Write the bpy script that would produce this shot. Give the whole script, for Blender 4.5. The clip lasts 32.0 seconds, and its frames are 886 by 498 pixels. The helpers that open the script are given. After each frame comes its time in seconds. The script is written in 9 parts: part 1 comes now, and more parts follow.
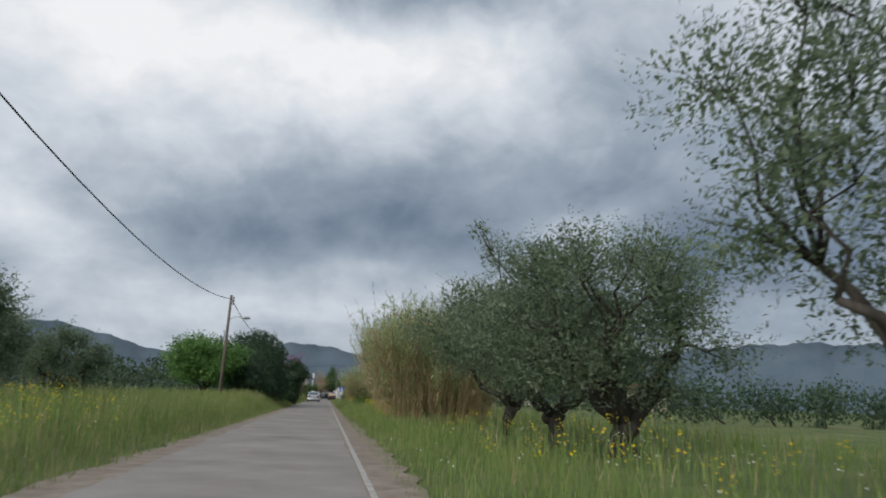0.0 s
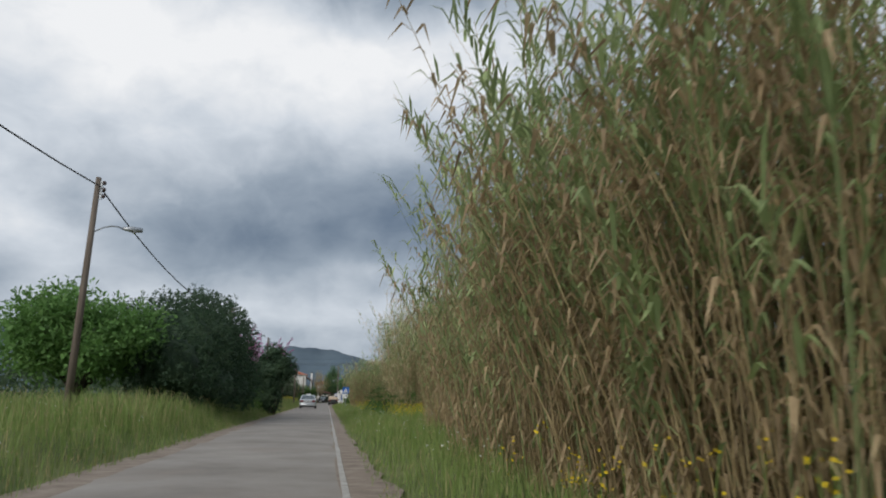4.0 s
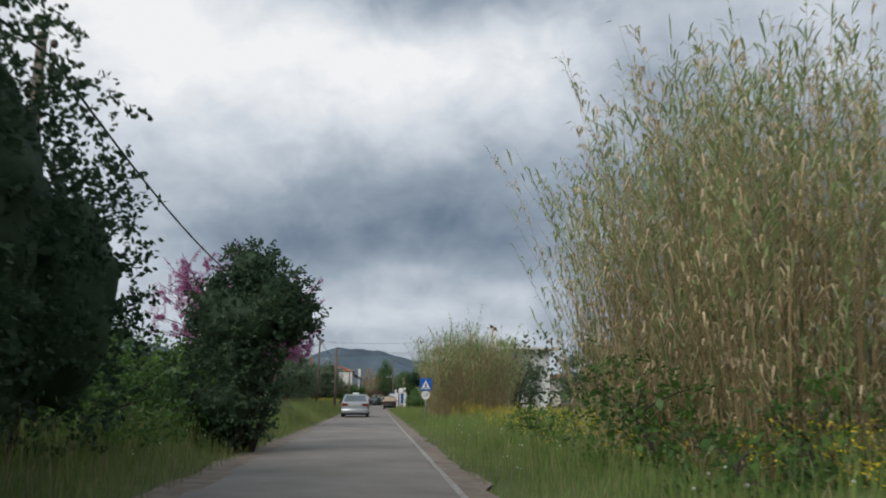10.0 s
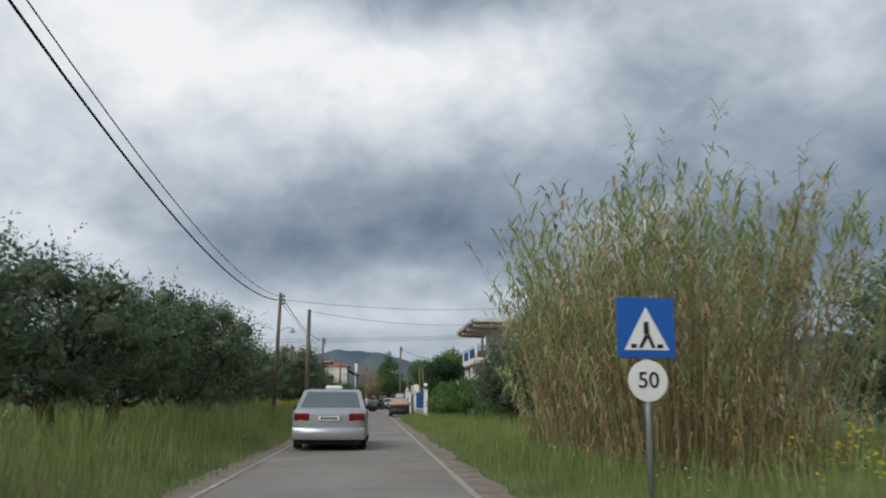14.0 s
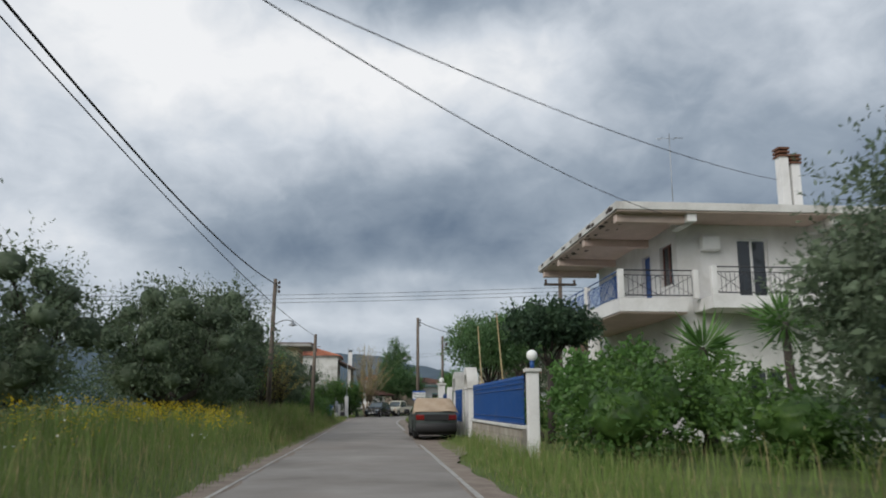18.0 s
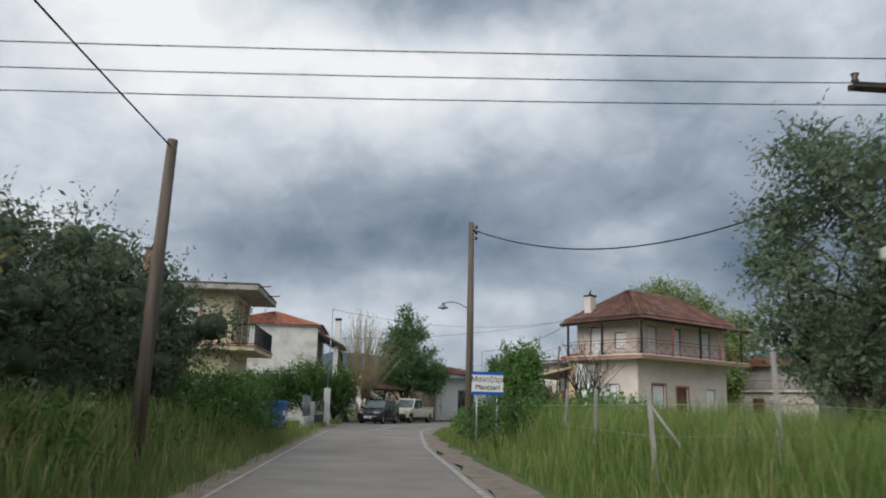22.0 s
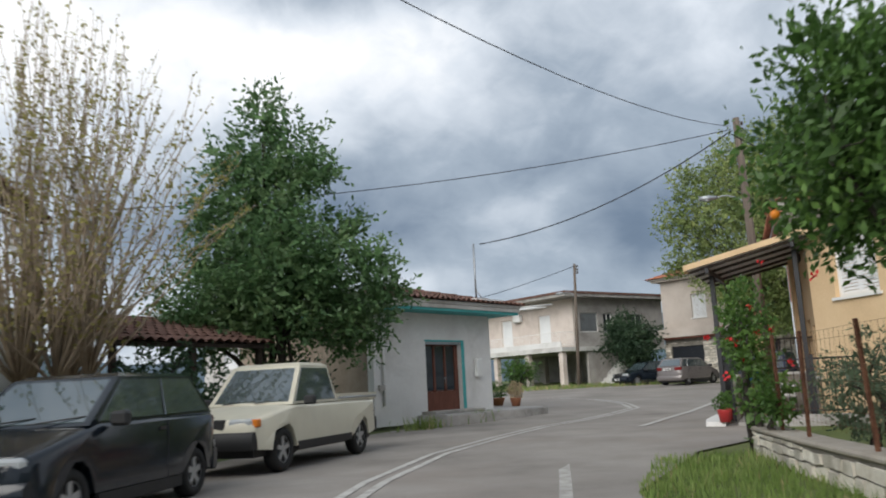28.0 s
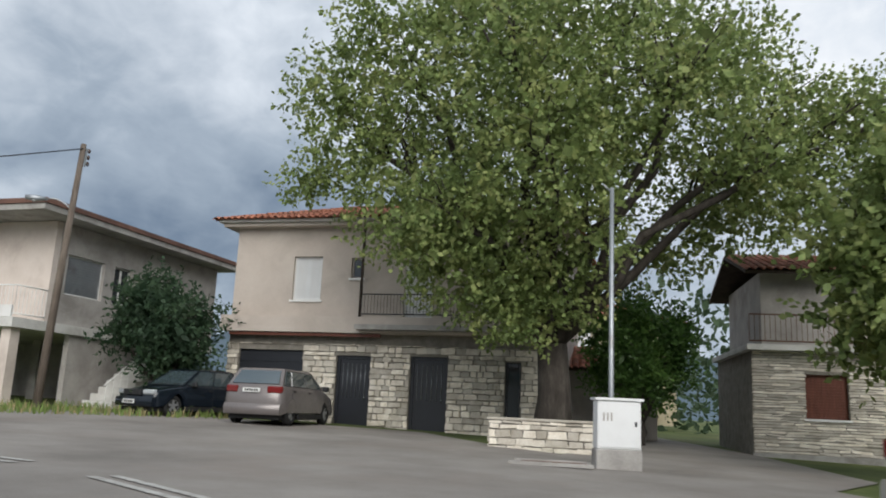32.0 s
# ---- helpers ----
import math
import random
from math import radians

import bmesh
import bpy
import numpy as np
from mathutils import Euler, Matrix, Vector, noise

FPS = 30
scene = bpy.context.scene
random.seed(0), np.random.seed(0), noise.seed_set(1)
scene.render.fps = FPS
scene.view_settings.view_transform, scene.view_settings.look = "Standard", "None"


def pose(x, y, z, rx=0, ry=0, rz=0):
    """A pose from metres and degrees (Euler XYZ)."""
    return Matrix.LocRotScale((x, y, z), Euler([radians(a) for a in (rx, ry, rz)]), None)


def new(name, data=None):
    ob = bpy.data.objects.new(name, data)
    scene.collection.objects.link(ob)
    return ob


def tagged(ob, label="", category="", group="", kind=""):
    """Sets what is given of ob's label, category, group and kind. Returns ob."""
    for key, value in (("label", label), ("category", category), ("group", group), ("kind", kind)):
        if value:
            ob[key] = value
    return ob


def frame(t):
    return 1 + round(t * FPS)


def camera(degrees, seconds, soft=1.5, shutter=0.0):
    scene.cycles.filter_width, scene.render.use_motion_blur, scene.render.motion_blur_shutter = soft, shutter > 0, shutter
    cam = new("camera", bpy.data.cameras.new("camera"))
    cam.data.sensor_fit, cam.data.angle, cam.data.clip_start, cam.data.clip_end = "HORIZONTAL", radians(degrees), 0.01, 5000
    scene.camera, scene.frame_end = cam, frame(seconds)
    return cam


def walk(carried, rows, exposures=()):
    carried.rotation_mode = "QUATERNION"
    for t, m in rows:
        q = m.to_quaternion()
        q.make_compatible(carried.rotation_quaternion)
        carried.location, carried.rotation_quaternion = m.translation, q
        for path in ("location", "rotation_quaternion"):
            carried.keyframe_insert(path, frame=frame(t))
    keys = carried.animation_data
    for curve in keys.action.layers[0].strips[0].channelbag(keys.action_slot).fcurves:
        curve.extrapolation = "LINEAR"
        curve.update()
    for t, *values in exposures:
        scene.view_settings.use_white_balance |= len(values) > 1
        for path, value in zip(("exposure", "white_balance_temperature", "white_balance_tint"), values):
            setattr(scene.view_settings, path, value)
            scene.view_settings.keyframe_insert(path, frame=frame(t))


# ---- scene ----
# ---------------------------------------------------------------- camera
EYE = 1.2  # height of the lens over the road
ROWS = [  # seconds, x, y, yaw, pitch, roll
    (0.0, 0.38, -4.81, -8.24, 10.61, -2.06),
    (0.5, 0.65, -0.31, -8.23, 10.59, -2.10),
    (1.0, 0.81, 4.14, -8.27, 10.52, -1.88),
    (1.5, 0.85, 8.50, -8.20, 10.55, -1.57),
    (2.0, 0.82, 12.69, -8.14, 10.67, -1.47),
    (2.5, 0.78, 16.56, -8.14, 10.70, -1.14),
    (3.0, 0.77, 19.80, -8.15, 10.76, -1.22),
    (3.5, 0.76, 22.76, -8.10, 10.73, -1.21),
    (4.0, 0.74, 25.54, -8.11, 10.71, -1.02),
    (4.5, 0.60, 28.30, -7.33, 10.50, -0.53),
    (5.0, 0.45, 31.13, -6.53, 10.40, -0.24),
    (5.5, 0.32, 34.02, -5.79, 10.39, -0.11),
    (6.0, 0.21, 36.98, -5.21, 10.42, -0.09),
    (6.5, 0.11, 40.01, -4.88, 10.45, -0.13),
    (7.0, 0.03, 43.10, -4.90, 10.46, -0.18),
    (7.5, -0.03, 46.25, -4.94, 10.48, -0.12),
    (8.0, -0.07, 49.48, -4.86, 10.48, -0.11),
    (8.5, -0.10, 52.77, -4.81, 10.52, -0.35),
    (9.0, -0.11, 56.12, -4.76, 10.65, -0.43),
    (9.5, -0.09, 59.55, -4.85, 10.62, -0.53),
    (10.0, -0.09, 63.05, -4.80, 10.69, -0.55),
    (10.5, -0.10, 66.64, -4.76, 10.78, -0.62),
    (11.0, -0.10, 70.36, -4.74, 10.80, -0.70),
    (11.5, -0.09, 74.24, -4.81, 10.80, -0.79),
    (12.0, -0.08, 78.30, -4.93, 10.83, -0.92),
    (12.5, -0.09, 82.55, -4.89, 10.86, -0.87),
    (13.0, -0.13, 86.96, -4.88, 10.84, -0.82),
    (13.5, -0.18, 91.52, -4.87, 10.84, -0.52),
    (14.0, -0.29, 96.17, -4.84, 10.83, -0.28),
    (14.5, -0.30, 100.72, -4.88, 10.93, -0.33),
    (15.0, -0.28, 105.23, -4.87, 10.96, -0.34),
    (15.5, -0.25, 109.71, -4.83, 10.95, -0.31),
    (16.0, -0.23, 114.19, -4.78, 10.93, -0.24),
    (16.5, -0.24, 118.66, -4.76, 10.93, -0.15),
    (17.0, -0.30, 123.16, -4.77, 10.99, -0.02),
    (17.5, -0.34, 127.66, -4.81, 11.06, 0.12),
    (18.0, -0.35, 132.06, -4.76, 11.08, 0.04),
    (18.5, -0.39, 136.41, -4.74, 11.14, 0.02),
    (19.0, -0.46, 140.66, -4.84, 11.10, -0.05),
    (19.5, -0.48, 144.78, -4.87, 11.11, -0.27),
    (20.0, -0.52, 148.80, -4.92, 11.12, -0.40),
    (20.5, -0.57, 152.70, -4.99, 11.16, -0.56),
    (21.0, -0.52, 156.59, -4.99, 11.15, -1.05),
    (21.5, -0.49, 160.48, -4.95, 11.16, -1.36),
    (22.0, -0.49, 164.30, -4.94, 11.18, -1.52),
    (22.5, -0.51, 168.04, -4.94, 11.23, -1.56),
    (23.0, -0.49, 171.80, -4.91, 11.26, -1.49),
    (23.5, -0.48, 175.38, -4.87, 11.29, -1.58),
    (24.0, -0.45, 178.77, -4.93, 11.39, -1.70),
    (24.5, -0.38, 182.29, -5.02, 11.34, -1.83),
    (25.0, -0.25, 185.80, -5.16, 11.23, -1.90),
    (25.5, -0.04, 189.32, -5.35, 11.02, -1.81),
    (26.0, 0.24, 192.89, -5.59, 10.71, -1.46),
    (26.5, 0.63, 196.54, -5.90, 10.28, -0.73),
    (27.0, 1.13, 200.30, -6.27, 9.71, 0.46),
    (27.5, 1.56, 204.12, -8.21, 9.42, 2.16),
    (28.0, 2.12, 207.90, -11.47, 9.76, 2.84),
    (28.5, 2.82, 211.52, -15.60, 10.05, 3.70),
    (29.0, 3.63, 215.04, -20.07, 10.30, 3.68),
    (29.5, 4.64, 218.44, -25.44, 10.55, 2.84),
    (30.0, 5.92, 221.64, -31.76, 10.73, 1.44),
    (30.5, 7.31, 224.57, -38.07, 11.01, 0.16),
    (31.0, 8.55, 227.16, -43.30, 11.22, -0.85),
    (31.5, 9.74, 229.66, -46.88, 11.49, -1.88),
    (32.0, 10.91, 232.16, -48.65, 11.43, -2.58),
]
cam = camera(58.0, 32.0, soft=1.9, shutter=0.22)
walk(cam, [(t, pose(x, y, EYE, 90 + p, r, w)) for t, x, y, w, p, r in ROWS], exposures=[(0.0, -0.12), (26.0, -0.10), (28.0, 0.19), (29.3, 0.25), (31.0, 0.17), (32.0, 0.17)])

# ---------------------------------------------------------------- world, sun
def socket(sock, value, tree):
    if hasattr(value, "is_output"):
        tree.links.new(value, sock)
    else:
        sock.default_value = value


def maths(tree, op, a, b=0.0, c=0.0):
    nd = tree.nodes.new("ShaderNodeMath")
    nd.operation = op
    for i, v in enumerate((a, b, c)):
        socket(nd.inputs[i], v, tree)
    return nd.outputs[0]


def ramp(tree, fac, stops):
    nd = tree.nodes.new("ShaderNodeValToRGB")
    el = nd.color_ramp.elements
    while len(el) < len(stops):
        el.new(0.5)
    for e, (p, col) in zip(el, stops):
        e.position = p
        e.color = (*col, 1) if len(col) == 3 else col
    tree.links.new(fac, nd.inputs[0])
    return nd.outputs[0]


def noise_tex(tree, vec, scale, detail=4.0, rough=0.55, distort=0.0):
    nd = tree.nodes.new("ShaderNodeTexNoise")
    nd.inputs["Scale"].default_value = scale
    nd.inputs["Detail"].default_value = detail
    nd.inputs["Roughness"].default_value = rough
    nd.inputs["Distortion"].default_value = distort
    if vec is not None:
        tree.links.new(vec, nd.inputs["Vector"])
    return nd.outputs[0]


def mix_col(tree, fac, a, b, blend="MIX"):
    nd = tree.nodes.new("ShaderNodeMix")
    nd.data_type, nd.blend_type = "RGBA", blend
    for i, v in ((0, fac), (6, a), (7, b)):
        if not hasattr(v, "is_output") and i > 0 and len(v) == 3:
            v = (*v, 1)
        socket(nd.inputs[i], v, tree)
    return nd.outputs[2]


def make_world():
    world = bpy.data.worlds.new("sky")
    scene.world = world
    world.use_nodes = True
    t = world.node_tree
    t.nodes.clear()
    sky = t.nodes.new("ShaderNodeTexSky")
    sky.sky_type, sky.sun_disc = "NISHITA", False
    sky.sun_elevation, sky.sun_rotation = radians(SUN_EL), radians(SUN_AZ)
    co = t.nodes.new("ShaderNodeTexCoord").outputs["Generated"]
    nm = t.nodes.new("ShaderNodeVectorMath"); nm.operation = "NORMALIZE"
    t.links.new(co, nm.inputs[0])
    sp = t.nodes.new("ShaderNodeSeparateXYZ")
    t.links.new(nm.outputs[0], sp.inputs[0])
    x, y, z = sp.outputs
    az = maths(t, "MULTIPLY", maths(t, "ARCTAN2", x, y), 57.2958)      # degrees right of the road
    el = maths(t, "MULTIPLY", maths(t, "ARCSINE", z), 57.2958)
    # cloud deck seen in perspective, streaks flatten towards the horizon
    dz = maths(t, "ADD", maths(t, "MAXIMUM", z, 0.0), 0.10)
    cb = t.nodes.new("ShaderNodeCombineXYZ")
    socket(cb.inputs[0], maths(t, "DIVIDE", x, dz), t)
    socket(cb.inputs[1], maths(t, "DIVIDE", y, dz), t)
    deck = cb.outputs[0]
    big = noise_tex(t, deck, 0.75, 5, 0.55, 0.3)
    fine = noise_tex(t, deck, 2.6, 6, 0.6, 0.5)
    # puffy cells in angle space
    cc = t.nodes.new("ShaderNodeCombineXYZ")
    socket(cc.inputs[0], maths(t, "MULTIPLY", az, 0.075), t)
    socket(cc.inputs[1], maths(t, "MULTIPLY", el, 0.105), t)
    puff = noise_tex(t, cc.outputs[0], 1.5, 5, 0.5, 0.35)
    def bump(a0, wa, e0, we):
        u = maths(t, "DIVIDE", maths(t, "SUBTRACT", az, a0), wa)
        v = maths(t, "DIVIDE", maths(t, "SUBTRACT", el, e0), we)
        q = maths(t, "ADD", maths(t, "MULTIPLY", u, u), maths(t, "MULTIPLY", v, v))
        return maths(t, "EXPONENT", maths(t, "MULTIPLY", q, -1.0))
    v = maths(t, "MULTIPLY_ADD", big, 0.12, 0.475)
    v = maths(t, "ADD", v, maths(t, "MULTIPLY", maths(t, "SUBTRACT", fine, 0.5), 0.05))
    v = maths(t, "ADD", v, maths(t, "MULTIPLY", maths(t, "SUBTRACT", puff, 0.5), 0.44))
    v = maths(t, "ADD", v, maths(t, "MULTIPLY", maths(t, "SUBTRACT", noise_tex(t, cc.outputs[0], 4.6, 4, 0.55, 0.5), 0.5), 0.15))
    for a0, wa, e0, we, k in CLOUDS:
        v = maths(t, "ADD", v, maths(t, "MULTIPLY", bump(a0, wa, e0, we), k))
    col = ramp(t, v, SKY_STOPS)
    # the clear sky behind the cloud deck is dim
    dim = mix_col(t, 1.0, sky.outputs[0], (0.1, 0.1, 0.1), "MULTIPLY")
    mixed = mix_col(t, 0.97, dim, col)
    bg = t.nodes.new("ShaderNodeBackground")
    bg.inputs[1].default_value = SKY_STRENGTH
    t.links.new(mixed, bg.inputs[0])
    out = t.nodes.new("ShaderNodeOutputWorld")
    t.links.new(bg.outputs[0], out.inputs[0])


SUN_EL, SUN_AZ = 33.0, 222.0
SKY_STRENGTH = 1.0
# cloud masses: azimuth, width, elevation, height (degrees), lighter or darker
CLOUDS = [(-17, 14, 26, 6.5, 0.27), (1, 11, 22.3, 3.8, 0.22), (9, 6, 24.3, 2.0, 0.13), (3, 11, 29.3, 2.5, -0.20), (21, 12, 24, 5, 0.04), (-22, 10, 18, 6, 0.10),
          (5, 14, 13.0, 3.6, -0.19), (-6, 9, 10.8, 2.0, -0.13), (18, 9, 19, 3, -0.05), (17.5, 3.6, 12.2, 1.4, 0.15), (27, 9, 9.5, 5, -0.16), (28, 11, 16.5, 4, -0.06), (-22, 8, 10.5, 2.6, 0.07),
          (-3, 11, 6.0, 1.2, 0.10), (9.5, 3.2, 7.6, 1.0, 0.16), (3, 3, 9.2, 0.8, 0.08), (40, 14, 24, 6, 0.02), (38, 12, 11, 4, -0.18), (62, 22, 26, 10, 0.20), (48, 12, 15, 3, -0.06)]
SKY_STOPS = [(0.0, (0.082, 0.122, 0.185)), (0.26, (0.154, 0.208, 0.287)), (0.46, (0.345, 0.410, 0.491)), (0.65, (0.675, 0.730, 0.80)), (0.81, (0.97, 0.982, 1.0))]
make_world()
sun_data = bpy.data.lights.new("sun", "SUN")
sun_data.energy, sun_data.angle, sun_data.color = 2.55, radians(48), (1.0, 0.97, 0.92)
sun = new("sun", sun_data)
sun.rotation_euler = (radians(90 - SUN_EL), 0, radians(180 - SUN_AZ))


# ---------------------------------------------------------------- materials
def surface(name, stops, scale=3.0, rough=0.8, metal=0.0, bump=0.15, fine=40.0, detail=6.0, spec=0.3, island=0.0, stretch=None,
            stain=None, stain_scale=0.6, world_space=True, glow=0.0, thin=0.0, obj_random=0.0):
    """Colour from noise at two scales, relief from a third; island and obj_random vary the brightness piece by piece."""
    m = bpy.data.materials.new(name)
    m.use_nodes = True
    t = m.node_tree
    t.nodes.clear()
    if world_space:
        co = t.nodes.new("ShaderNodeNewGeometry").outputs["Position"]
    else:
        co = t.nodes.new("ShaderNodeTexCoord").outputs["Object"]
    if stretch:
        mp = t.nodes.new("ShaderNodeMapping")
        mp.inputs["Scale"].default_value = stretch
        t.links.new(co, mp.inputs[0])
        co = mp.outputs[0]
    n1 = noise_tex(t, co, scale, detail, 0.6)
    n2 = noise_tex(t, co, fine, 3, 0.6)
    fac = maths(t, "ADD", maths(t, "MULTIPLY", n1, 0.72), maths(t, "MULTIPLY", n2, 0.28))
    k = len(stops)
    col = ramp(t, fac, [(0.33 + 0.34 * i / max(1, k - 1), c) for i, c in enumerate(stops)])
    if stain:
        n3 = noise_tex(t, co, stain_scale, 5, 0.65, 0.4)
        f3 = ramp(t, n3, [(0.52, (0, 0, 0)), (0.70, (1, 1, 1))])
        col = mix_col(t, maths(t, "MULTIPLY", f3, 0.7), col, stain)
    if island or obj_random:
        src = t.nodes.new("ShaderNodeNewGeometry").outputs["Random Per Island"] if island else t.nodes.new("ShaderNodeObjectInfo").outputs["Random"]
        amp = island or obj_random
        f = maths(t, "MULTIPLY_ADD", src, 2 * amp, 1 - amp)
        cv = t.nodes.new("ShaderNodeCombineColor")
        for i in range(3):
            t.links.new(f, cv.inputs[i])
        col = mix_col(t, 1.0, col, cv.outputs[0], "MULTIPLY")
    bs = t.nodes.new("ShaderNodeBsdfPrincipled")
    t.links.new(col, bs.inputs["Base Color"])
    bs.inputs["Metallic"].default_value = metal
    bs.inputs["Specular IOR Level"].default_value = spec
    rr = maths(t, "ADD", maths(t, "MULTIPLY", maths(t, "SUBTRACT", n2, 0.5), 0.25), rough)
    t.links.new(rr, bs.inputs["Roughness"])
    if bump:
        bp = t.nodes.new("ShaderNodeBump")
        bp.inputs["Strength"].default_value = bump
        bp.inputs["Distance"].default_value = 0.02
        t.links.new(fac, bp.inputs["Height"])
        t.links.new(bp.outputs[0], bs.inputs["Normal"])
    last = bs.outputs[0]
    if thin:
        tr = t.nodes.new("ShaderNodeBsdfTranslucent")
        t.links.new(col, tr.inputs[0])
        mx = t.nodes.new("ShaderNodeMixShader")
        mx.inputs[0].default_value = thin
        t.links.new(last, mx.inputs[1])
        t.links.new(tr.outputs[0], mx.inputs[2])
        last = mx.outputs[0]
    out = t.nodes.new("ShaderNodeOutputMaterial")
    t.links.new(last, out.inputs[0])
    return m


def leaf_mat(name, dark, mid, light, vary=0.35, rough=0.6, thin=0.4):
    return surface(name, [dark, mid, light], scale=1.1, fine=7.0, rough=rough, bump=0, island=vary * 0.6, thin=thin, spec=0.3)


def glassy(name, tint=(0.03, 0.035, 0.04), rough=0.05, ior=1.5):
    m = bpy.data.materials.new(name)
    m.use_nodes = True
    bs = m.node_tree.nodes["Principled BSDF"]
    bs.inputs["Base Color"].default_value = (*tint, 1)
    bs.inputs["Roughness"].default_value = rough
    bs.inputs["Specular IOR Level"].default_value = 0.7
    bs.inputs["IOR"].default_value = ior
    return m


def paint(name, col, rough=0.5, spec=0.4, metal=0.0, stain=None, bump=0.04, vary=0.12, scale=2.0, stain_scale=1.2):
    d = tuple(c * (1 - vary) for c in col)
    l = tuple(min(1, c * (1 + vary)) for c in col)
    return surface(name, [d, col, l], scale=scale, rough=rough, spec=spec, metal=metal, bump=bump, stain=stain, stain_scale=stain_scale)


def car_paint(name, col, rough=0.25, metal=0.0, dust=0.25):
    m = paint(name, col, rough=rough, spec=0.4, metal=metal, vary=0.06, bump=0.0, stain=tuple(0.75 * c + 0.25 * dust for c in col))
    bs = [n for n in m.node_tree.nodes if n.type == "BSDF_PRINCIPLED"][0]
    bs.inputs["Coat Weight"].default_value = 0.2
    bs.inputs["Coat Roughness"].default_value = 0.08
    return m


M = {}
M["asphalt"] = surface("asphalt_worn", [(0.178, 0.161, 0.145), (0.25, 0.228, 0.207), (0.32, 0.296, 0.27)], scale=0.5, fine=60, rough=0.9, bump=0.25,
                       stain=(0.25, 0.215, 0.19), stain_scale=0.35)
M["shoulder"] = surface("dusty_shoulder", [(0.16, 0.125, 0.10), (0.235, 0.19, 0.155), (0.31, 0.265, 0.22)], scale=2.2, fine=55, rough=0.95, bump=0.5)
M["line"] = surface("worn_white_line", [(0.27, 0.255, 0.235), (0.43, 0.415, 0.39), (0.56, 0.55, 0.52)], scale=6, fine=70, rough=0.8, bump=0.1)
M["faded_line"] = surface("faded_white_line", [(0.25, 0.235, 0.215), (0.36, 0.345, 0.32), (0.50, 0.485, 0.46)], scale=5, fine=60, rough=0.85, bump=0.1)
M["soil"] = surface("meadow_ground", [(0.053, 0.075, 0.022), (0.098, 0.128, 0.038), (0.165, 0.173, 0.068)], scale=0.35, fine=9, rough=0.95, bump=0.6,
                    stain=(0.13, 0.115, 0.06), stain_scale=0.09)
M["grass"] = leaf_mat("grass_blades", (0.095, 0.155, 0.036), (0.175, 0.255, 0.066), (0.28, 0.335, 0.12), 0.35, 0.6, 0.3)
M["grass_dry"] = leaf_mat("straw_blades", (0.250, 0.213, 0.100), (0.350, 0.300, 0.150), (0.450, 0.388, 0.213), 0.3, 0.7, 0.3)
M["yellow"] = leaf_mat("mustard_petals", (0.60, 0.42, 0.01), (0.75, 0.55, 0.02), (0.85, 0.68, 0.05), 0.2, 0.6, 0.3)
M["white_petal"] = leaf_mat("white_petals", (0.6, 0.6, 0.55), (0.7, 0.7, 0.66), (0.8, 0.8, 0.76), 0.1, 0.6, 0.3)
M["olive"] = leaf_mat("olive_leaves", (0.074, 0.113, 0.066), (0.140, 0.191, 0.113), (0.264, 0.321, 0.218), 0.4)
M["olive_dark"] = leaf_mat("deep_olive_leaves", (0.062, 0.095, 0.055), (0.120, 0.164, 0.095), (0.222, 0.270, 0.182), 0.35)
# evergreen green, lifted and blued: windscreen haze is mixed into the colour
M["dark_leaf"] = leaf_mat("dark_evergreen_leaves", (0.026, 0.050, 0.028), (0.046, 0.085, 0.045), (0.090, 0.140, 0.070), 0.45)
M["light_leaf"] = leaf_mat("light_green_leaves", (0.070, 0.147, 0.037), (0.116, 0.233, 0.062), (0.202, 0.342, 0.109), 0.35)
M["plane_leaf"] = leaf_mat("plane_leaves", (0.105, 0.155, 0.052), (0.22, 0.285, 0.098), (0.43, 0.45, 0.18), 0.6)
M["citrus_leaf"] = leaf_mat("citrus_leaves", (0.047, 0.096, 0.025), (0.078, 0.155, 0.039), (0.155, 0.264, 0.062), 0.4, 0.4)
M["loquat_leaf"] = leaf_mat("loquat_leaves", (0.056, 0.118, 0.048), (0.105, 0.195, 0.078), (0.21, 0.305, 0.135), 0.45, 0.4)
M["pink"] = leaf_mat("redbud_blossom", (0.30, 0.10, 0.22), (0.44, 0.16, 0.34), (0.60, 0.28, 0.48), 0.35)
M["bud"] = leaf_mat("yellowish_buds", (0.20, 0.18, 0.055), (0.31, 0.28, 0.09), (0.42, 0.39, 0.15), 0.3)
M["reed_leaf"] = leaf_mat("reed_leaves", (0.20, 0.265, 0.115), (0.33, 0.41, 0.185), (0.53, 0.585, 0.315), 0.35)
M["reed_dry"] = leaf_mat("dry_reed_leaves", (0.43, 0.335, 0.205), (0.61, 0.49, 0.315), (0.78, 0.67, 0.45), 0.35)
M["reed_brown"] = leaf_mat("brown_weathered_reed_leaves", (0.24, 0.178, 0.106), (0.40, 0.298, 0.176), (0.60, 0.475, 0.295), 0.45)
M["stalk"] = leaf_mat("reed_stalks", (0.22, 0.16, 0.085), (0.36, 0.275, 0.145), (0.54, 0.44, 0.25), 0.5, 0.6, 0.0)
M["bark"] = surface("grey_bark", [(0.028, 0.024, 0.02), (0.055, 0.047, 0.04), (0.095, 0.083, 0.072)], scale=6, fine=30, rough=0.95, bump=0.7, stretch=(1, 1, 0.25))
M["pale_bark"] = surface("pale_bark", [(0.20, 0.15, 0.105), (0.32, 0.25, 0.18), (0.44, 0.36, 0.27)], scale=5, fine=30, rough=0.9, bump=0.5, stretch=(1, 1, 0.3))
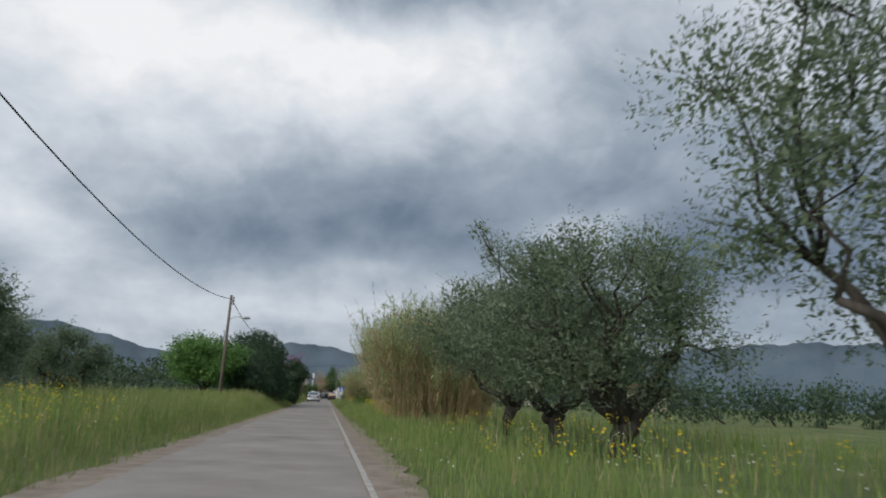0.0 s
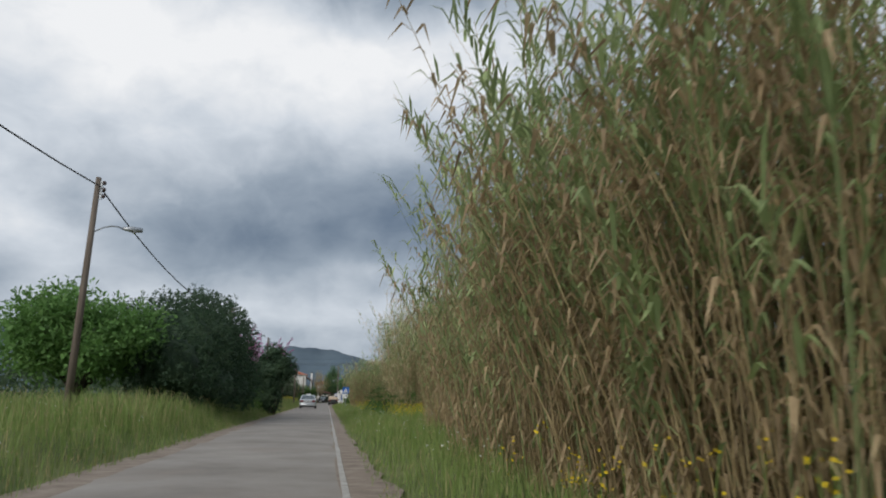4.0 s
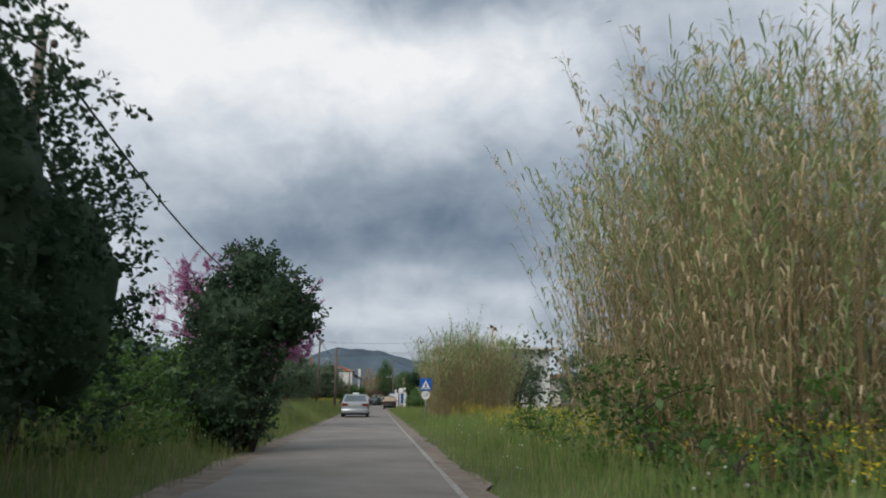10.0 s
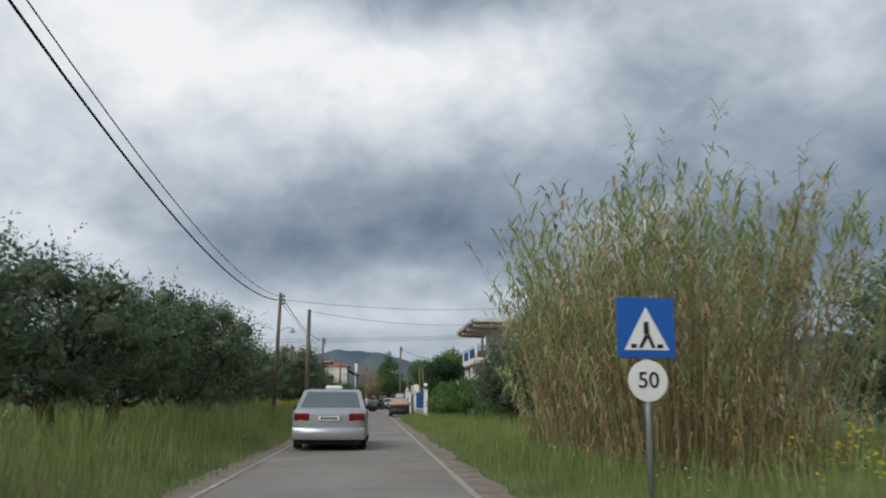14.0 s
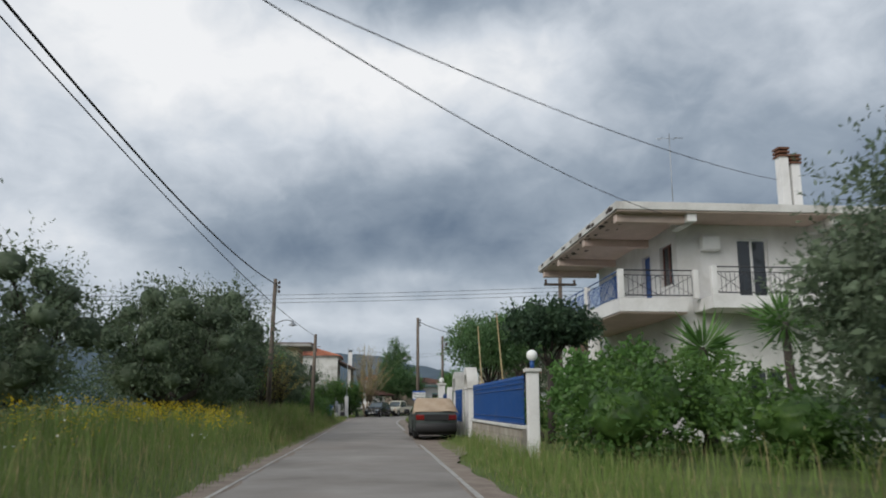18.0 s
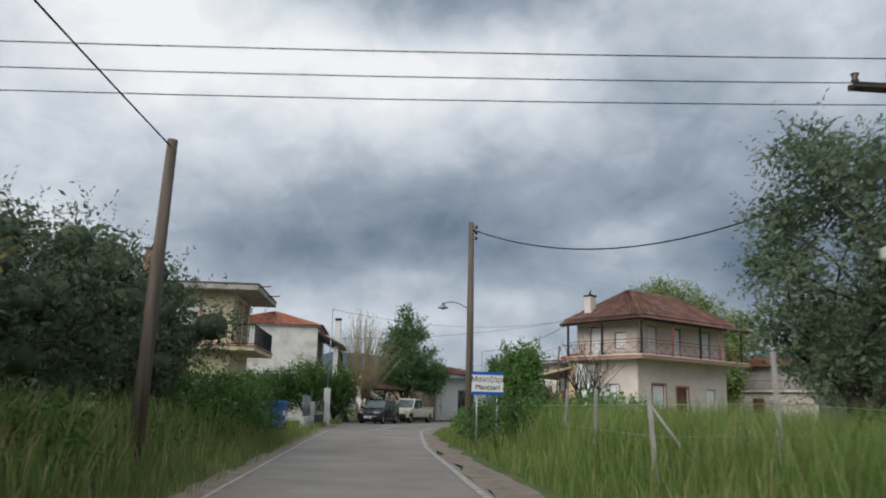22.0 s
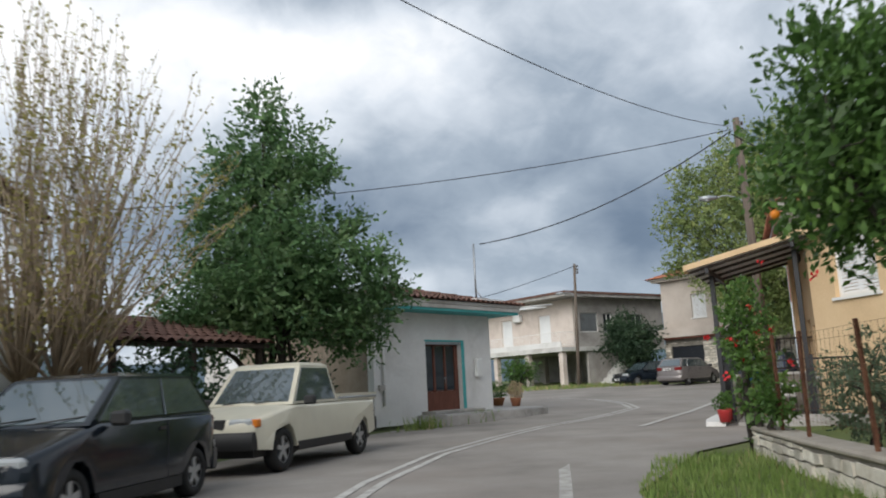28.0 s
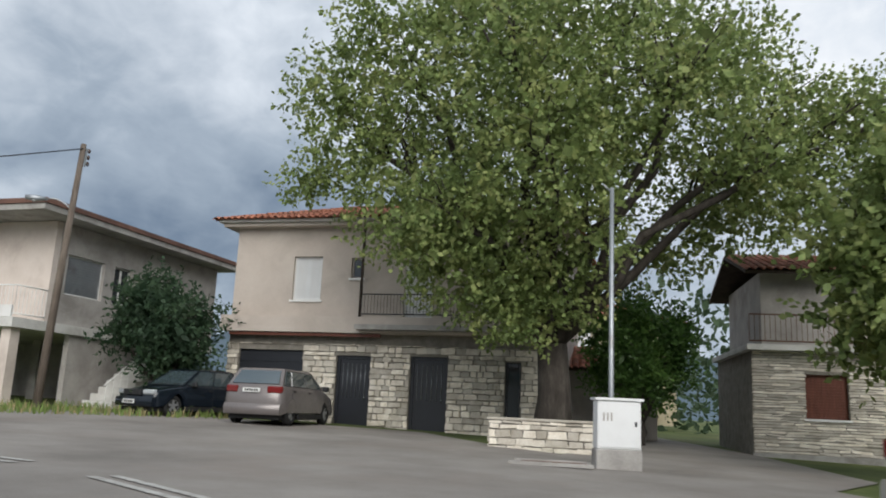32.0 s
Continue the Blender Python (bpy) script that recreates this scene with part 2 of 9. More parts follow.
M["pole_wood"] = surface("weathered_pole_wood", [(0.075, 0.06, 0.05), (0.13, 0.105, 0.085), (0.20, 0.165, 0.135)], scale=3, fine=50, rough=0.9, bump=0.4, stretch=(4, 4, 0.25))
M["steel"] = paint("galvanised_steel", (0.36, 0.38, 0.40), rough=0.45, metal=0.7, stain=(0.22, 0.2, 0.18))
M["cable"] = paint("black_cable", (0.012, 0.012, 0.013), rough=0.6)
M["ceramic"] = paint("brown_insulator", (0.05, 0.03, 0.025), rough=0.25, spec=0.6)
M["white_wall"] = surface("whitewashed_plaster", [(0.60, 0.59, 0.57), (0.70, 0.69, 0.67), (0.76, 0.755, 0.735)], scale=0.9, fine=22, rough=0.9, bump=0.1,
                          stain=(0.50, 0.49, 0.46), stain_scale=0.5)
M["dirty_white"] = surface("stained_plaster", [(0.46, 0.45, 0.43), (0.58, 0.57, 0.54), (0.66, 0.65, 0.62)], scale=1.2, fine=25, rough=0.9, bump=0.15,
                           stain=(0.33, 0.31, 0.27), stain_scale=0.7)
M["cream"] = surface("cream_plaster", [(0.52, 0.45, 0.31), (0.60, 0.52, 0.36), (0.66, 0.58, 0.42)], scale=0.8, fine=25, rough=0.9, bump=0.1, stain=(0.45, 0.38, 0.27))
M["beige"] = surface("beige_plaster", [(0.46, 0.40, 0.35), (0.53, 0.465, 0.41), (0.58, 0.52, 0.46)], scale=0.8, fine=25, rough=0.9, bump=0.1, stain=(0.42, 0.37, 0.32))
M["pale_pink"] = surface("pale_rose_plaster", [(0.55, 0.47, 0.42), (0.64, 0.56, 0.50), (0.70, 0.62, 0.56)], scale=0.9, fine=25, rough=0.9, bump=0.12, stain=(0.47, 0.40, 0.35))
M["grey_render"] = surface("grey_cement_render", [(0.30, 0.28, 0.26), (0.40, 0.375, 0.35), (0.48, 0.45, 0.42)], scale=1.4, fine=30, rough=0.92, bump=0.2, stain=(0.24, 0.22, 0.2))
M["brown_render"] = surface("brown_rough_render", [(0.24, 0.19, 0.15), (0.32, 0.26, 0.205), (0.38, 0.32, 0.26)], scale=2.0, fine=35, rough=0.95, bump=0.4)
M["peach"] = surface("peach_plaster", [(0.58, 0.42, 0.25), (0.66, 0.48, 0.29), (0.72, 0.54, 0.34)], scale=0.8, fine=25, rough=0.9, bump=0.1)
M["terracotta_wall"] = surface("orange_red_plaster", [(0.50, 0.13, 0.06), (0.58, 0.165, 0.08), (0.64, 0.20, 0.10)], scale=1, fine=25, rough=0.9, bump=0.1)
M["salmon_soffit"] = surface("salmon_soffit_paint", [(0.50, 0.39, 0.34), (0.58, 0.46, 0.40), (0.63, 0.51, 0.45)], scale=1.2, fine=20, rough=0.9, bump=0.1, stain=(0.42, 0.33, 0.28))
M["brick_red"] = paint("red_brown_trim", (0.36, 0.15, 0.10), rough=0.7)
M["tile"] = surface("clay_roof_tiles", [(0.24, 0.085, 0.05), (0.36, 0.14, 0.085), (0.45, 0.20, 0.13)], scale=1.4, fine=18, rough=0.85, bump=0.3,
                    stain=(0.16, 0.09, 0.065), stain_scale=0.9, island=0.22)
M["tile_old"] = surface("old_brown_roof_tiles", [(0.10, 0.055, 0.043), (0.155, 0.085, 0.066), (0.23, 0.125, 0.095)], scale=1.0, fine=18, rough=0.9, bump=0.3,
                        stain=(0.09, 0.06, 0.05), stain_scale=0.8, island=0.25)
M["blue"] = paint("cobalt_blue_paint", (0.018, 0.072, 0.24), rough=0.45, stain=(0.05, 0.09, 0.2))
M["teal"] = paint("turquoise_paint", (0.06, 0.36, 0.36), rough=0.6)
M["teal_wood"] = paint("faded_turquoise_wood", (0.03, 0.10, 0.115), rough=0.85, stain=(0.09, 0.11, 0.11))
M["block"] = surface("concrete_block_wall", [(0.26, 0.23, 0.19), (0.36, 0.32, 0.27), (0.43, 0.39, 0.34)], scale=1.3, fine=30, rough=0.95, bump=0.3,
                     stain=(0.17, 0.15, 0.12), stain_scale=0.8, obj_random=0.14)
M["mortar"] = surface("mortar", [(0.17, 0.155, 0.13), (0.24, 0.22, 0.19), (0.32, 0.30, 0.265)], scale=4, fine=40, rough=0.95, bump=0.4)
M["stone"] = surface("pale_limestone", [(0.46, 0.41, 0.33), (0.61, 0.56, 0.48), (0.74, 0.70, 0.62)], scale=3.5, fine=30, rough=0.92, bump=0.5, obj_random=0.36)
M["stone_joined"] = surface("pale_limestone_far", [(0.46, 0.41, 0.33), (0.61, 0.56, 0.48), (0.74, 0.70, 0.62)], scale=3.5, fine=30, rough=0.92, bump=0.5, island=0.36)
M["concrete"] = surface("weathered_concrete", [(0.25, 0.24, 0.225), (0.36, 0.345, 0.325), (0.46, 0.44, 0.42)], scale=1.6, fine=35, rough=0.92, bump=0.25,
                        stain=(0.17, 0.16, 0.14), stain_scale=1.1)
M["dark_door"] = paint("black_painted_door", (0.018, 0.02, 0.026), rough=0.4, spec=0.5)
M["wood_brown"] = surface("brown_varnished_wood", [(0.085, 0.03, 0.02), (0.14, 0.05, 0.033), (0.19, 0.075, 0.05)], scale=4, fine=50, rough=0.45, bump=0.1, stretch=(6, 6, 0.5))
M["dark_wood"] = surface("dark_roof_timber", [(0.03, 0.022, 0.018), (0.055, 0.042, 0.034), (0.08, 0.062, 0.05)], scale=4, fine=40, rough=0.85, bump=0.2)
M["white_paint"] = paint("white_paint", (0.74, 0.74, 0.72), rough=0.5, vary=0.05)
M["shutter"] = paint("pale_shutter", (0.76, 0.77, 0.77), rough=0.6, vary=0.05)
M["iron"] = paint("dark_wrought_iron", (0.02, 0.021, 0.025), rough=0.5)
M["rust"] = surface("rusty_iron", [(0.07, 0.032, 0.02), (0.13, 0.058, 0.034), (0.20, 0.095, 0.055)], scale=9, fine=60, rough=0.9, bump=0.4)
M["glass"] = glassy("window_glass")
M["car_window"] = glassy("tinted_car_window", (0.05, 0.07, 0.078), 0.04, 2.1)
M["rubber"] = paint("tyre_rubber", (0.016, 0.016, 0.016), rough=0.85)
M["black_plastic"] = paint("black_plastic", (0.02, 0.02, 0.021), rough=0.6)
M["rim"] = paint("alloy_rim", (0.40, 0.41, 0.42), rough=0.35, metal=0.6)
M["chrome"] = paint("chrome", (0.6, 0.6, 0.6), rough=0.15, metal=1.0, vary=0.02)
M["lamp_glass"] = glassy("headlight_glass", (0.36, 0.38, 0.39), 0.08)
M["red_glass"] = glassy("red_tail_light", (0.16, 0.010, 0.010), 0.15)
M["amber_glass"] = glassy("amber_indicator", (0.55, 0.16, 0.02), 0.15)
M["seat"] = paint("dark_car_interior", (0.03, 0.03, 0.032), rough=0.9)
M["plate"] = paint("white_number_plate", (0.68, 0.68, 0.66), rough=0.5)
M["sign_blue"] = paint("sign_blue", (0.012, 0.10, 0.40), rough=0.4, vary=0.04)
M["sign_white"] = paint("sign_white", (0.74, 0.74, 0.72), rough=0.45, vary=0.04)
M["ink"] = paint("black_lettering", (0.012, 0.012, 0.012), rough=0.5)
M["cardboard"] = surface("faded_windscreen_cover", [(0.328, 0.238, 0.164), (0.410, 0.312, 0.221), (0.476, 0.377, 0.287)], scale=3, fine=30, rough=0.8, bump=0.7, stain=(0.271, 0.189, 0.123))
M["bin_blue"] = paint("blue_bin_plastic", (0.02, 0.11, 0.33), rough=0.5)
# distance haze is put into this pale blue-grey hillside colour
M["hill"] = surface("haze_tinted_wooded_hillside", [(0.075, 0.105, 0.135), (0.09, 0.125, 0.155), (0.11, 0.145, 0.175)], scale=0.006, fine=0.05, rough=1.0, bump=0)
M["far_wood"] = leaf_mat("far_woodland_leaves", (0.031, 0.056, 0.028), (0.056, 0.091, 0.046), (0.098, 0.133, 0.077), 0.4)
M["pottery"] = paint("terracotta_pot", (0.36, 0.15, 0.08), rough=0.8)
M["globe"] = paint("milky_globe", (0.80, 0.80, 0.77), rough=0.25, vary=0.02)
M["orange_fruit"] = paint("orange_fruit", (0.75, 0.24, 0.02), rough=0.5)
M["red_petal"] = paint("red_blossom", (0.55, 0.02, 0.025), rough=0.6)
M["cloth"] = paint("pale_cloth", (0.6, 0.58, 0.56), rough=0.9)
M["blue_tarp"] = paint("blue_tarpaulin", (0.03, 0.2, 0.55), rough=0.6)
M["paving"] = surface("grey_paving", [(0.26, 0.255, 0.25), (0.36, 0.35, 0.34), (0.44, 0.43, 0.415)], scale=1.5, fine=40, rough=0.9, bump=0.2, stain=(0.2, 0.19, 0.17))

M["red_pot"] = paint("red_plastic_pot", (0.45, 0.04, 0.04), rough=0.5)

# ---------------------------------------------------------------- mesh helpers
def obj(name, bm, mat, parent=None, label="", smooth=False):
    me = bpy.data.meshes.new(name)
    bm.to_mesh(me)
    bm.free()
    mats = mat if isinstance(mat, (list, tuple)) else [mat]
    for m in mats:
        me.materials.append(m)
    if smooth:
        me.shade_smooth()
    ob = new(name, me)
    if parent is not None:
        ob.parent = parent
    if label:
        tagged(ob, label)
    return ob


SPLIT = {"wall", "drain_pipe", "balcony", "balcony_edge", "roof_rim", "back_wall", "surround", "clamp", "upper_block", "core", "cap", "door_surround", "pictogram", "wiper", "rim_stone"}


def islands(bm):
    """The separate pieces of a bmesh, each as a set of faces."""
    left, out = set(bm.faces), []
    while left:
        todo, got = [left.pop()], []
        while todo:
            f = todo.pop()
            got.append(f)
            for v in f.verts:
                for g in v.link_faces:
                    if g in left:
                        left.discard(g)
                        todo.append(g)
        out.append(got)
    return out


def part(name, bm, mat, parent, label="", smooth=False):
    """A part of a thing; walls, caps and the like are split into their separate pieces."""
    if name in SPLIT:
        bm.faces.ensure_lookup_table()
        groups = sorted(islands(bm), key=lambda fs: -sum(f.calc_area() for f in fs))
        for fs in groups[1:]:
            one = bmesh.new()
            vs = {}
            for f in fs:
                for v in f.verts:
                    if v not in vs:
                        vs[v] = one.verts.new(v.co)
                one.faces.new([vs[v] for v in f.verts])
            obj(name, one, mat, parent, label, smooth)
        bmesh.ops.delete(bm, geom=[f for fs in groups[1:] for f in fs], context="FACES")
    return obj(name, bm, mat, parent, label, smooth)


def thing(name, label, category, m=None, group="", kind=""):
    ob = new(name)
    ob.empty_display_size = 0.3
    if m is not None:
        ob.matrix_basis = m
    return tagged(ob, label, category, group, kind)


def box(bm, x0, y0, z0, x1, y1, z1, bevel=0.0, mat=0, m=None):
    vs = [bm.verts.new((x, y, z)) for z in (z0, z1) for y in (y0, y1) for x in (x0, x1)]
    fs = [bm.faces.new([vs[i] for i in q]) for q in ((0, 2, 3, 1), (4, 5, 7, 6), (0, 1, 5, 4), (2, 6, 7, 3), (0, 4, 6, 2), (1, 3, 7, 5))]
    for f in fs:
        f.material_index = mat
    if bevel:
        es = list({e for f in fs for e in f.edges})
        r = bmesh.ops.bevel(bm, geom=es, offset=bevel, segments=1, affect="EDGES", profile=0.5)
        vs = list({v for f in r["faces"] for v in f.verts} | {v for v in vs if v.is_valid})
        for f in r["faces"]:
            f.material_index = mat
    if m is not None:
        bmesh.ops.transform(bm, matrix=m, verts=[v for v in vs if v.is_valid])
    return bm


def boxes(*specs, bevel=0.0):
    bm = bmesh.new()
    for s in specs:
        box(bm, *s, bevel=bevel)
    return bm


def tube(bm, pts, radii, n=8, cap=True, mat=0, smooth=True):
    """A tapered tube through the points."""
    pts = [Vector(p) for p in pts]
    if not isinstance(radii, (list, tuple)):
        radii = [radii] * len(pts)
    rings = []
    up = Vector((0.13, 0.21, 0.97))
    for i, p in enumerate(pts):
        d = (pts[min(i + 1, len(pts) - 1)] - pts[max(i - 1, 0)]).normalized()
        a = d.cross(up if abs(d.dot(up)) < 0.95 else Vector((1, 0, 0))).normalized()
        b = d.cross(a)
        rings.append([bm.verts.new(p + (a * math.cos(2 * math.pi * k / n) + b * math.sin(2 * math.pi * k / n)) * radii[i]) for k in range(n)])
    for r0, r1 in zip(rings, rings[1:]):
        for k in range(n):
            f = bm.faces.new((r0[k], r0[(k + 1) % n], r1[(k + 1) % n], r1[k]))
            f.material_index, f.smooth = mat, smooth
    if cap:
        for r in (rings[0][::-1], rings[-1]):
            bm.faces.new(r).material_index = mat
    return bm


def tubes(*specs, n=8):
    bm = bmesh.new()
    for pts, r in specs:
        tube(bm, pts, r, n)
    return bm


def ball(bm, c, r, seg=12, rings=8, sz=1.0):
    m = Matrix.Translation(c) @ Matrix.Diagonal((r, r, r * sz, 1))
    res = bmesh.ops.create_uvsphere(bm, u_segments=seg, v_segments=rings, radius=1, matrix=m)
    for v in res["verts"]:
        for f in v.link_faces:
            f.smooth = True
    return bm


def prism(bm, outline, z0, z1, mat=0):
    """A flat outline (x, y) pulled from z0 to z1."""
    lo = [bm.verts.new((x, y, z0)) for x, y in outline]
    hi = [bm.verts.new((x, y, z1)) for x, y in outline]
    k = len(lo)
    fs = [bm.faces.new(lo[::-1]), bm.faces.new(hi)] + [bm.faces.new((lo[i], lo[(i + 1) % k], hi[(i + 1) % k], hi[i])) for i in range(k)]
    for f in fs:
        f.material_index = mat
    return bm


def slab_xz(bm, outline, y0, y1, mat=0):
    """A flat outline (x, z) pulled from y0 to y1."""
    a = [bm.verts.new((x, y0, z)) for x, z in outline]
    b = [bm.verts.new((x, y1, z)) for x, z in outline]
    k = len(a)
    fs = [bm.faces.new(a), bm.faces.new(b[::-1])] + [bm.faces.new((a[(i + 1) % k], a[i], b[i], b[(i + 1) % k])) for i in range(k)]
    for f in fs:
        f.material_index = mat
    return bm


def wall_bm(length, height, thick, holes=(), z0=0.0, bm=None, m=None):
    """An upright wall along x from 0 to length, its face at y=0 and its body behind it, with openings (x0, z0, x1, z1) through it."""
    bm = bm or bmesh.new()
    keep = set(bm.verts)
    xs = sorted({0.0, length, *[h[0] for h in holes], *[h[2] for h in holes]})
    for a, b in zip(xs, xs[1:]):
        cuts = sorted([(h[1], h[3]) for h in holes if h[0] < b - 1e-6 and h[2] > a + 1e-6])
        z = z0
        for c0, c1 in cuts:
            if c0 > z + 1e-6:
                box(bm, a, 0, z, b, thick, c0)
            z = c1
        if height > z + 1e-6:
            box(bm, a, 0, z, b, thick, height)
    mine = [v for v in bm.verts if v not in keep]
    bmesh.ops.remove_doubles(bm, verts=mine, dist=1e-5)
    seen = {}
    for f in bm.faces:
        seen.setdefault(frozenset(f.verts), []).append(f)
    bmesh.ops.delete(bm, geom=[f for fs in seen.values() if len(fs) > 1 for f in fs], context="FACES_ONLY")
    if m is not None:
        bmesh.ops.transform(bm, matrix=m, verts=[v for v in bm.verts if v not in keep])
    return bm


def sheet(name, verts, faces, mat, parent=None, label="", smooth=False):
    me = bpy.data.meshes.new(name)
    me.from_pydata([tuple(v) for v in verts], [], [tuple(f) for f in faces])
    for m in (mat if isinstance(mat, (list, tuple)) else [mat]):
        me.materials.append(m)
    if smooth:
        me.shade_smooth()
    ob = new(name, me)
    if parent is not None:
        ob.parent = parent
    if label:
        tagged(ob, label)
    return ob


def fast_mesh(name, verts, quads, tris, mats, mat_q=None, mat_t=None):
    """A mesh from arrays, for leaves and blades."""
    me = bpy.data.meshes.new(name)
    nq, nt = len(quads), len(tris)
    me.vertices.add(len(verts))
    me.vertices.foreach_set("co", np.asarray(verts, dtype=np.float32).ravel())
    loops = np.concatenate([np.asarray(quads, dtype=np.int32).ravel(), np.asarray(tris, dtype=np.int32).ravel()])
    me.loops.add(len(loops))
    me.loops.foreach_set("vertex_index", loops)
    starts = np.concatenate([np.arange(nq) * 4, nq * 4 + np.arange(nt) * 3]).astype(np.int32)
    me.polygons.add(nq + nt)
    me.polygons.foreach_set("loop_start", starts)
    mi = np.concatenate([mat_q if mat_q is not None else np.zeros(nq), mat_t if mat_t is not None else np.zeros(nt)]).astype(np.int32)
    me.polygons.foreach_set("material_index", mi)
    for m in mats:
        me.materials.append(m)
    me.update(calc_edges=True)
    me.validate()
    return me


def unit(a):
    return a / np.maximum(np.linalg.norm(a, axis=-1, keepdims=True), 1e-9)


def leaf_arrays(rng, P, D, length, width, fold=0.25):
    """Leaves as lens-shaped quads from the points P along the directions D."""
    n = len(P)
    side = unit(np.cross(D, rng.normal(size=(n, 3))))
    nor = unit(np.cross(D, side))
    L = (length * rng.uniform(0.6, 1.25, n))[:, None]
    W = (width * rng.uniform(0.7, 1.2, n))[:, None]
    mid = P + D * L * 0.5 + nor * L * fold * rng.uniform(-1, 1, (n, 1)) * 0.5
    V = np.stack([P, mid + side * W * 0.5, P + D * L, mid - side * W * 0.5], 1).reshape(-1, 3)
    Q = np.arange(n * 4).reshape(n, 4)
    return V, Q


def in_blobs(rng, blobs, n, shell=0.45):
    """Points in a set of rounded masses, thicker towards their skins."""
    w = np.array([b[1][0] * b[1][1] + b[1][0] * b[1][2] for b in blobs])
    idx = rng.choice(len(blobs), n, p=w / w.sum())
    c = np.array([b[0] for b in blobs])[idx]
    r = np.array([b[1] for b in blobs])[idx]
    d = unit(rng.normal(size=(n, 3)))
    rad = rng.uniform(0, 1, n) ** shell
    rad *= 1 + 0.10 * rng.normal(size=n) * (rng.uniform(size=n) < 0.3)
    return c + d * r * rad[:, None], d


def sprays(rng, blobs, n, shell, twig, droop, per=8):
    """Leaves set along short twigs, so that the crown breaks up into sprays."""
    k = max(1, n // per)
    A, d = in_blobs(rng, blobs, k, shell)
    T = unit(d * 0.9 + rng.normal(size=(k, 3)) * 0.55 + np.array([0, 0, 0.3]))
    s = np.linspace(-0.6, 0.75, per)[None, :, None] * twig
    P = (A[:, None, :] + T[:, None, :] * s).reshape(-1, 3) + rng.normal(size=(k * per, 3)) * 0.02
    D = unit(np.repeat(T, per, 0) * 0.6 + rng.normal(size=(k * per, 3)) * 0.75 + np.array([0, 0, -droop]))
    return P, D


def ground_z(x, y):
    """The lie of the land: level along the road, climbing gently beyond the bend; banks beside the road."""
    z = 0.03 * np.maximum(0.0, np.asarray(y, dtype=float) - 231.0)
    z = np.minimum(z, 1.4)
    return z


# ---------------------------------------------------------------- land and roads
def smooth(a):
    a = np.clip(a, 0, 1)
    return a * a * (3 - 2 * a)


def land(x, y):
    x, y = np.asarray(x, dtype=float), np.asarray(y, dtype=float)
    z = ground_z(x, y)
    left = 0.42 * smooth((-2.95 - x) / 1.7) * smooth((200 - y) / 8)
    right = 0.10 * smooth((x - 1.6) / 1.5) * smooth((196 - y) / 8) + 0.32 * smooth((x - 2.4) / 1.6) * smooth((y - 168) / 5) * smooth((203 - y) / 6)
    wob = 0.06 * np.sin(x * 0.9 + 0.7 * np.sin(y * 0.31)) * np.sin(y * 0.47 + 1.3) * smooth((np.abs(x + 0.8) - 2.6) / 1.5) * smooth((205 - y) / 8)
    return z + left + right + wob - 0.012


def build_ground():
    def axis(lo, hi, step, far):
        a = list(np.arange(lo, hi + 1e-6, step))
        d, out = step, [a[-1]]
        while out[-1] < far:
            d *= 1.55
            out.append(out[-1] + d)
        d, inn = step, [a[0]]
        while inn[-1] > -far:
            d *= 1.55
            inn.append(inn[-1] - d)
        return np.array(inn[:0:-1] + a + out[1:])
    xs, ys = axis(-14, 44, 0.55, 4600), axis(-24, 275, 1.1, 4600)
    X, Y = np.meshgrid(xs, ys)
    Z = land(X, Y)
    V = np.stack([X, Y, Z], -1).reshape(-1, 3)
    nx, ny = len(xs), len(ys)
    i = (np.arange(ny - 1)[:, None] * nx + np.arange(nx - 1)[None]).ravel()
    me = fast_mesh("ground", V, np.stack([i, i + 1, i + nx + 1, i + nx], 1), np.zeros((0, 3), int), [M["soil"]])
    me.shade_smooth()
    tagged(new("ground", me), "green meadow ground with bare earth patches, rising beside the road", "ground", kind="structure")


def strip(name, pairs, mat, lift, label, cells=8, step=2.0, ragged=0.0, category="road", kind="structure"):
    """A band between left and right edge points, laid on the land."""
    L, R = [], []
    for (a, b), (c, d) in zip(pairs, pairs[1:]):
        k = max(1, int(max((Vector(c) - Vector(a)).length, (Vector(d) - Vector(b)).length) / step))
        for j in range(k):
            L.append(Vector(a).lerp(Vector(c), j / k))
            R.append(Vector(b).lerp(Vector(d), j / k))
    L.append(Vector(pairs[-1][0])), R.append(Vector(pairs[-1][1]))
    rng = np.random.default_rng(5)
    V = []
    for l, r in zip(L, R):
        if ragged:
            l, r = l + Vector((rng.normal() * ragged, 0)), r + Vector((rng.normal() * ragged, 0))
        for j in range(cells + 1):
            p = l.lerp(r, j / cells)
            crown = 0.025 * (1 - (2 * j / cells - 1) ** 2) if cells > 2 else 0.018
            V.append((p.x, p.y, float(ground_z(p.x, p.y)) + lift + crown))
    w = cells + 1
    F = [(i * w + j, i * w + j + 1, (i + 1) * w + j + 1, (i + 1) * w + j) for i in range(len(L) - 1) for j in range(cells)]
    return tagged(sheet(name, V, F, mat, smooth=True), label, category, kind=kind)


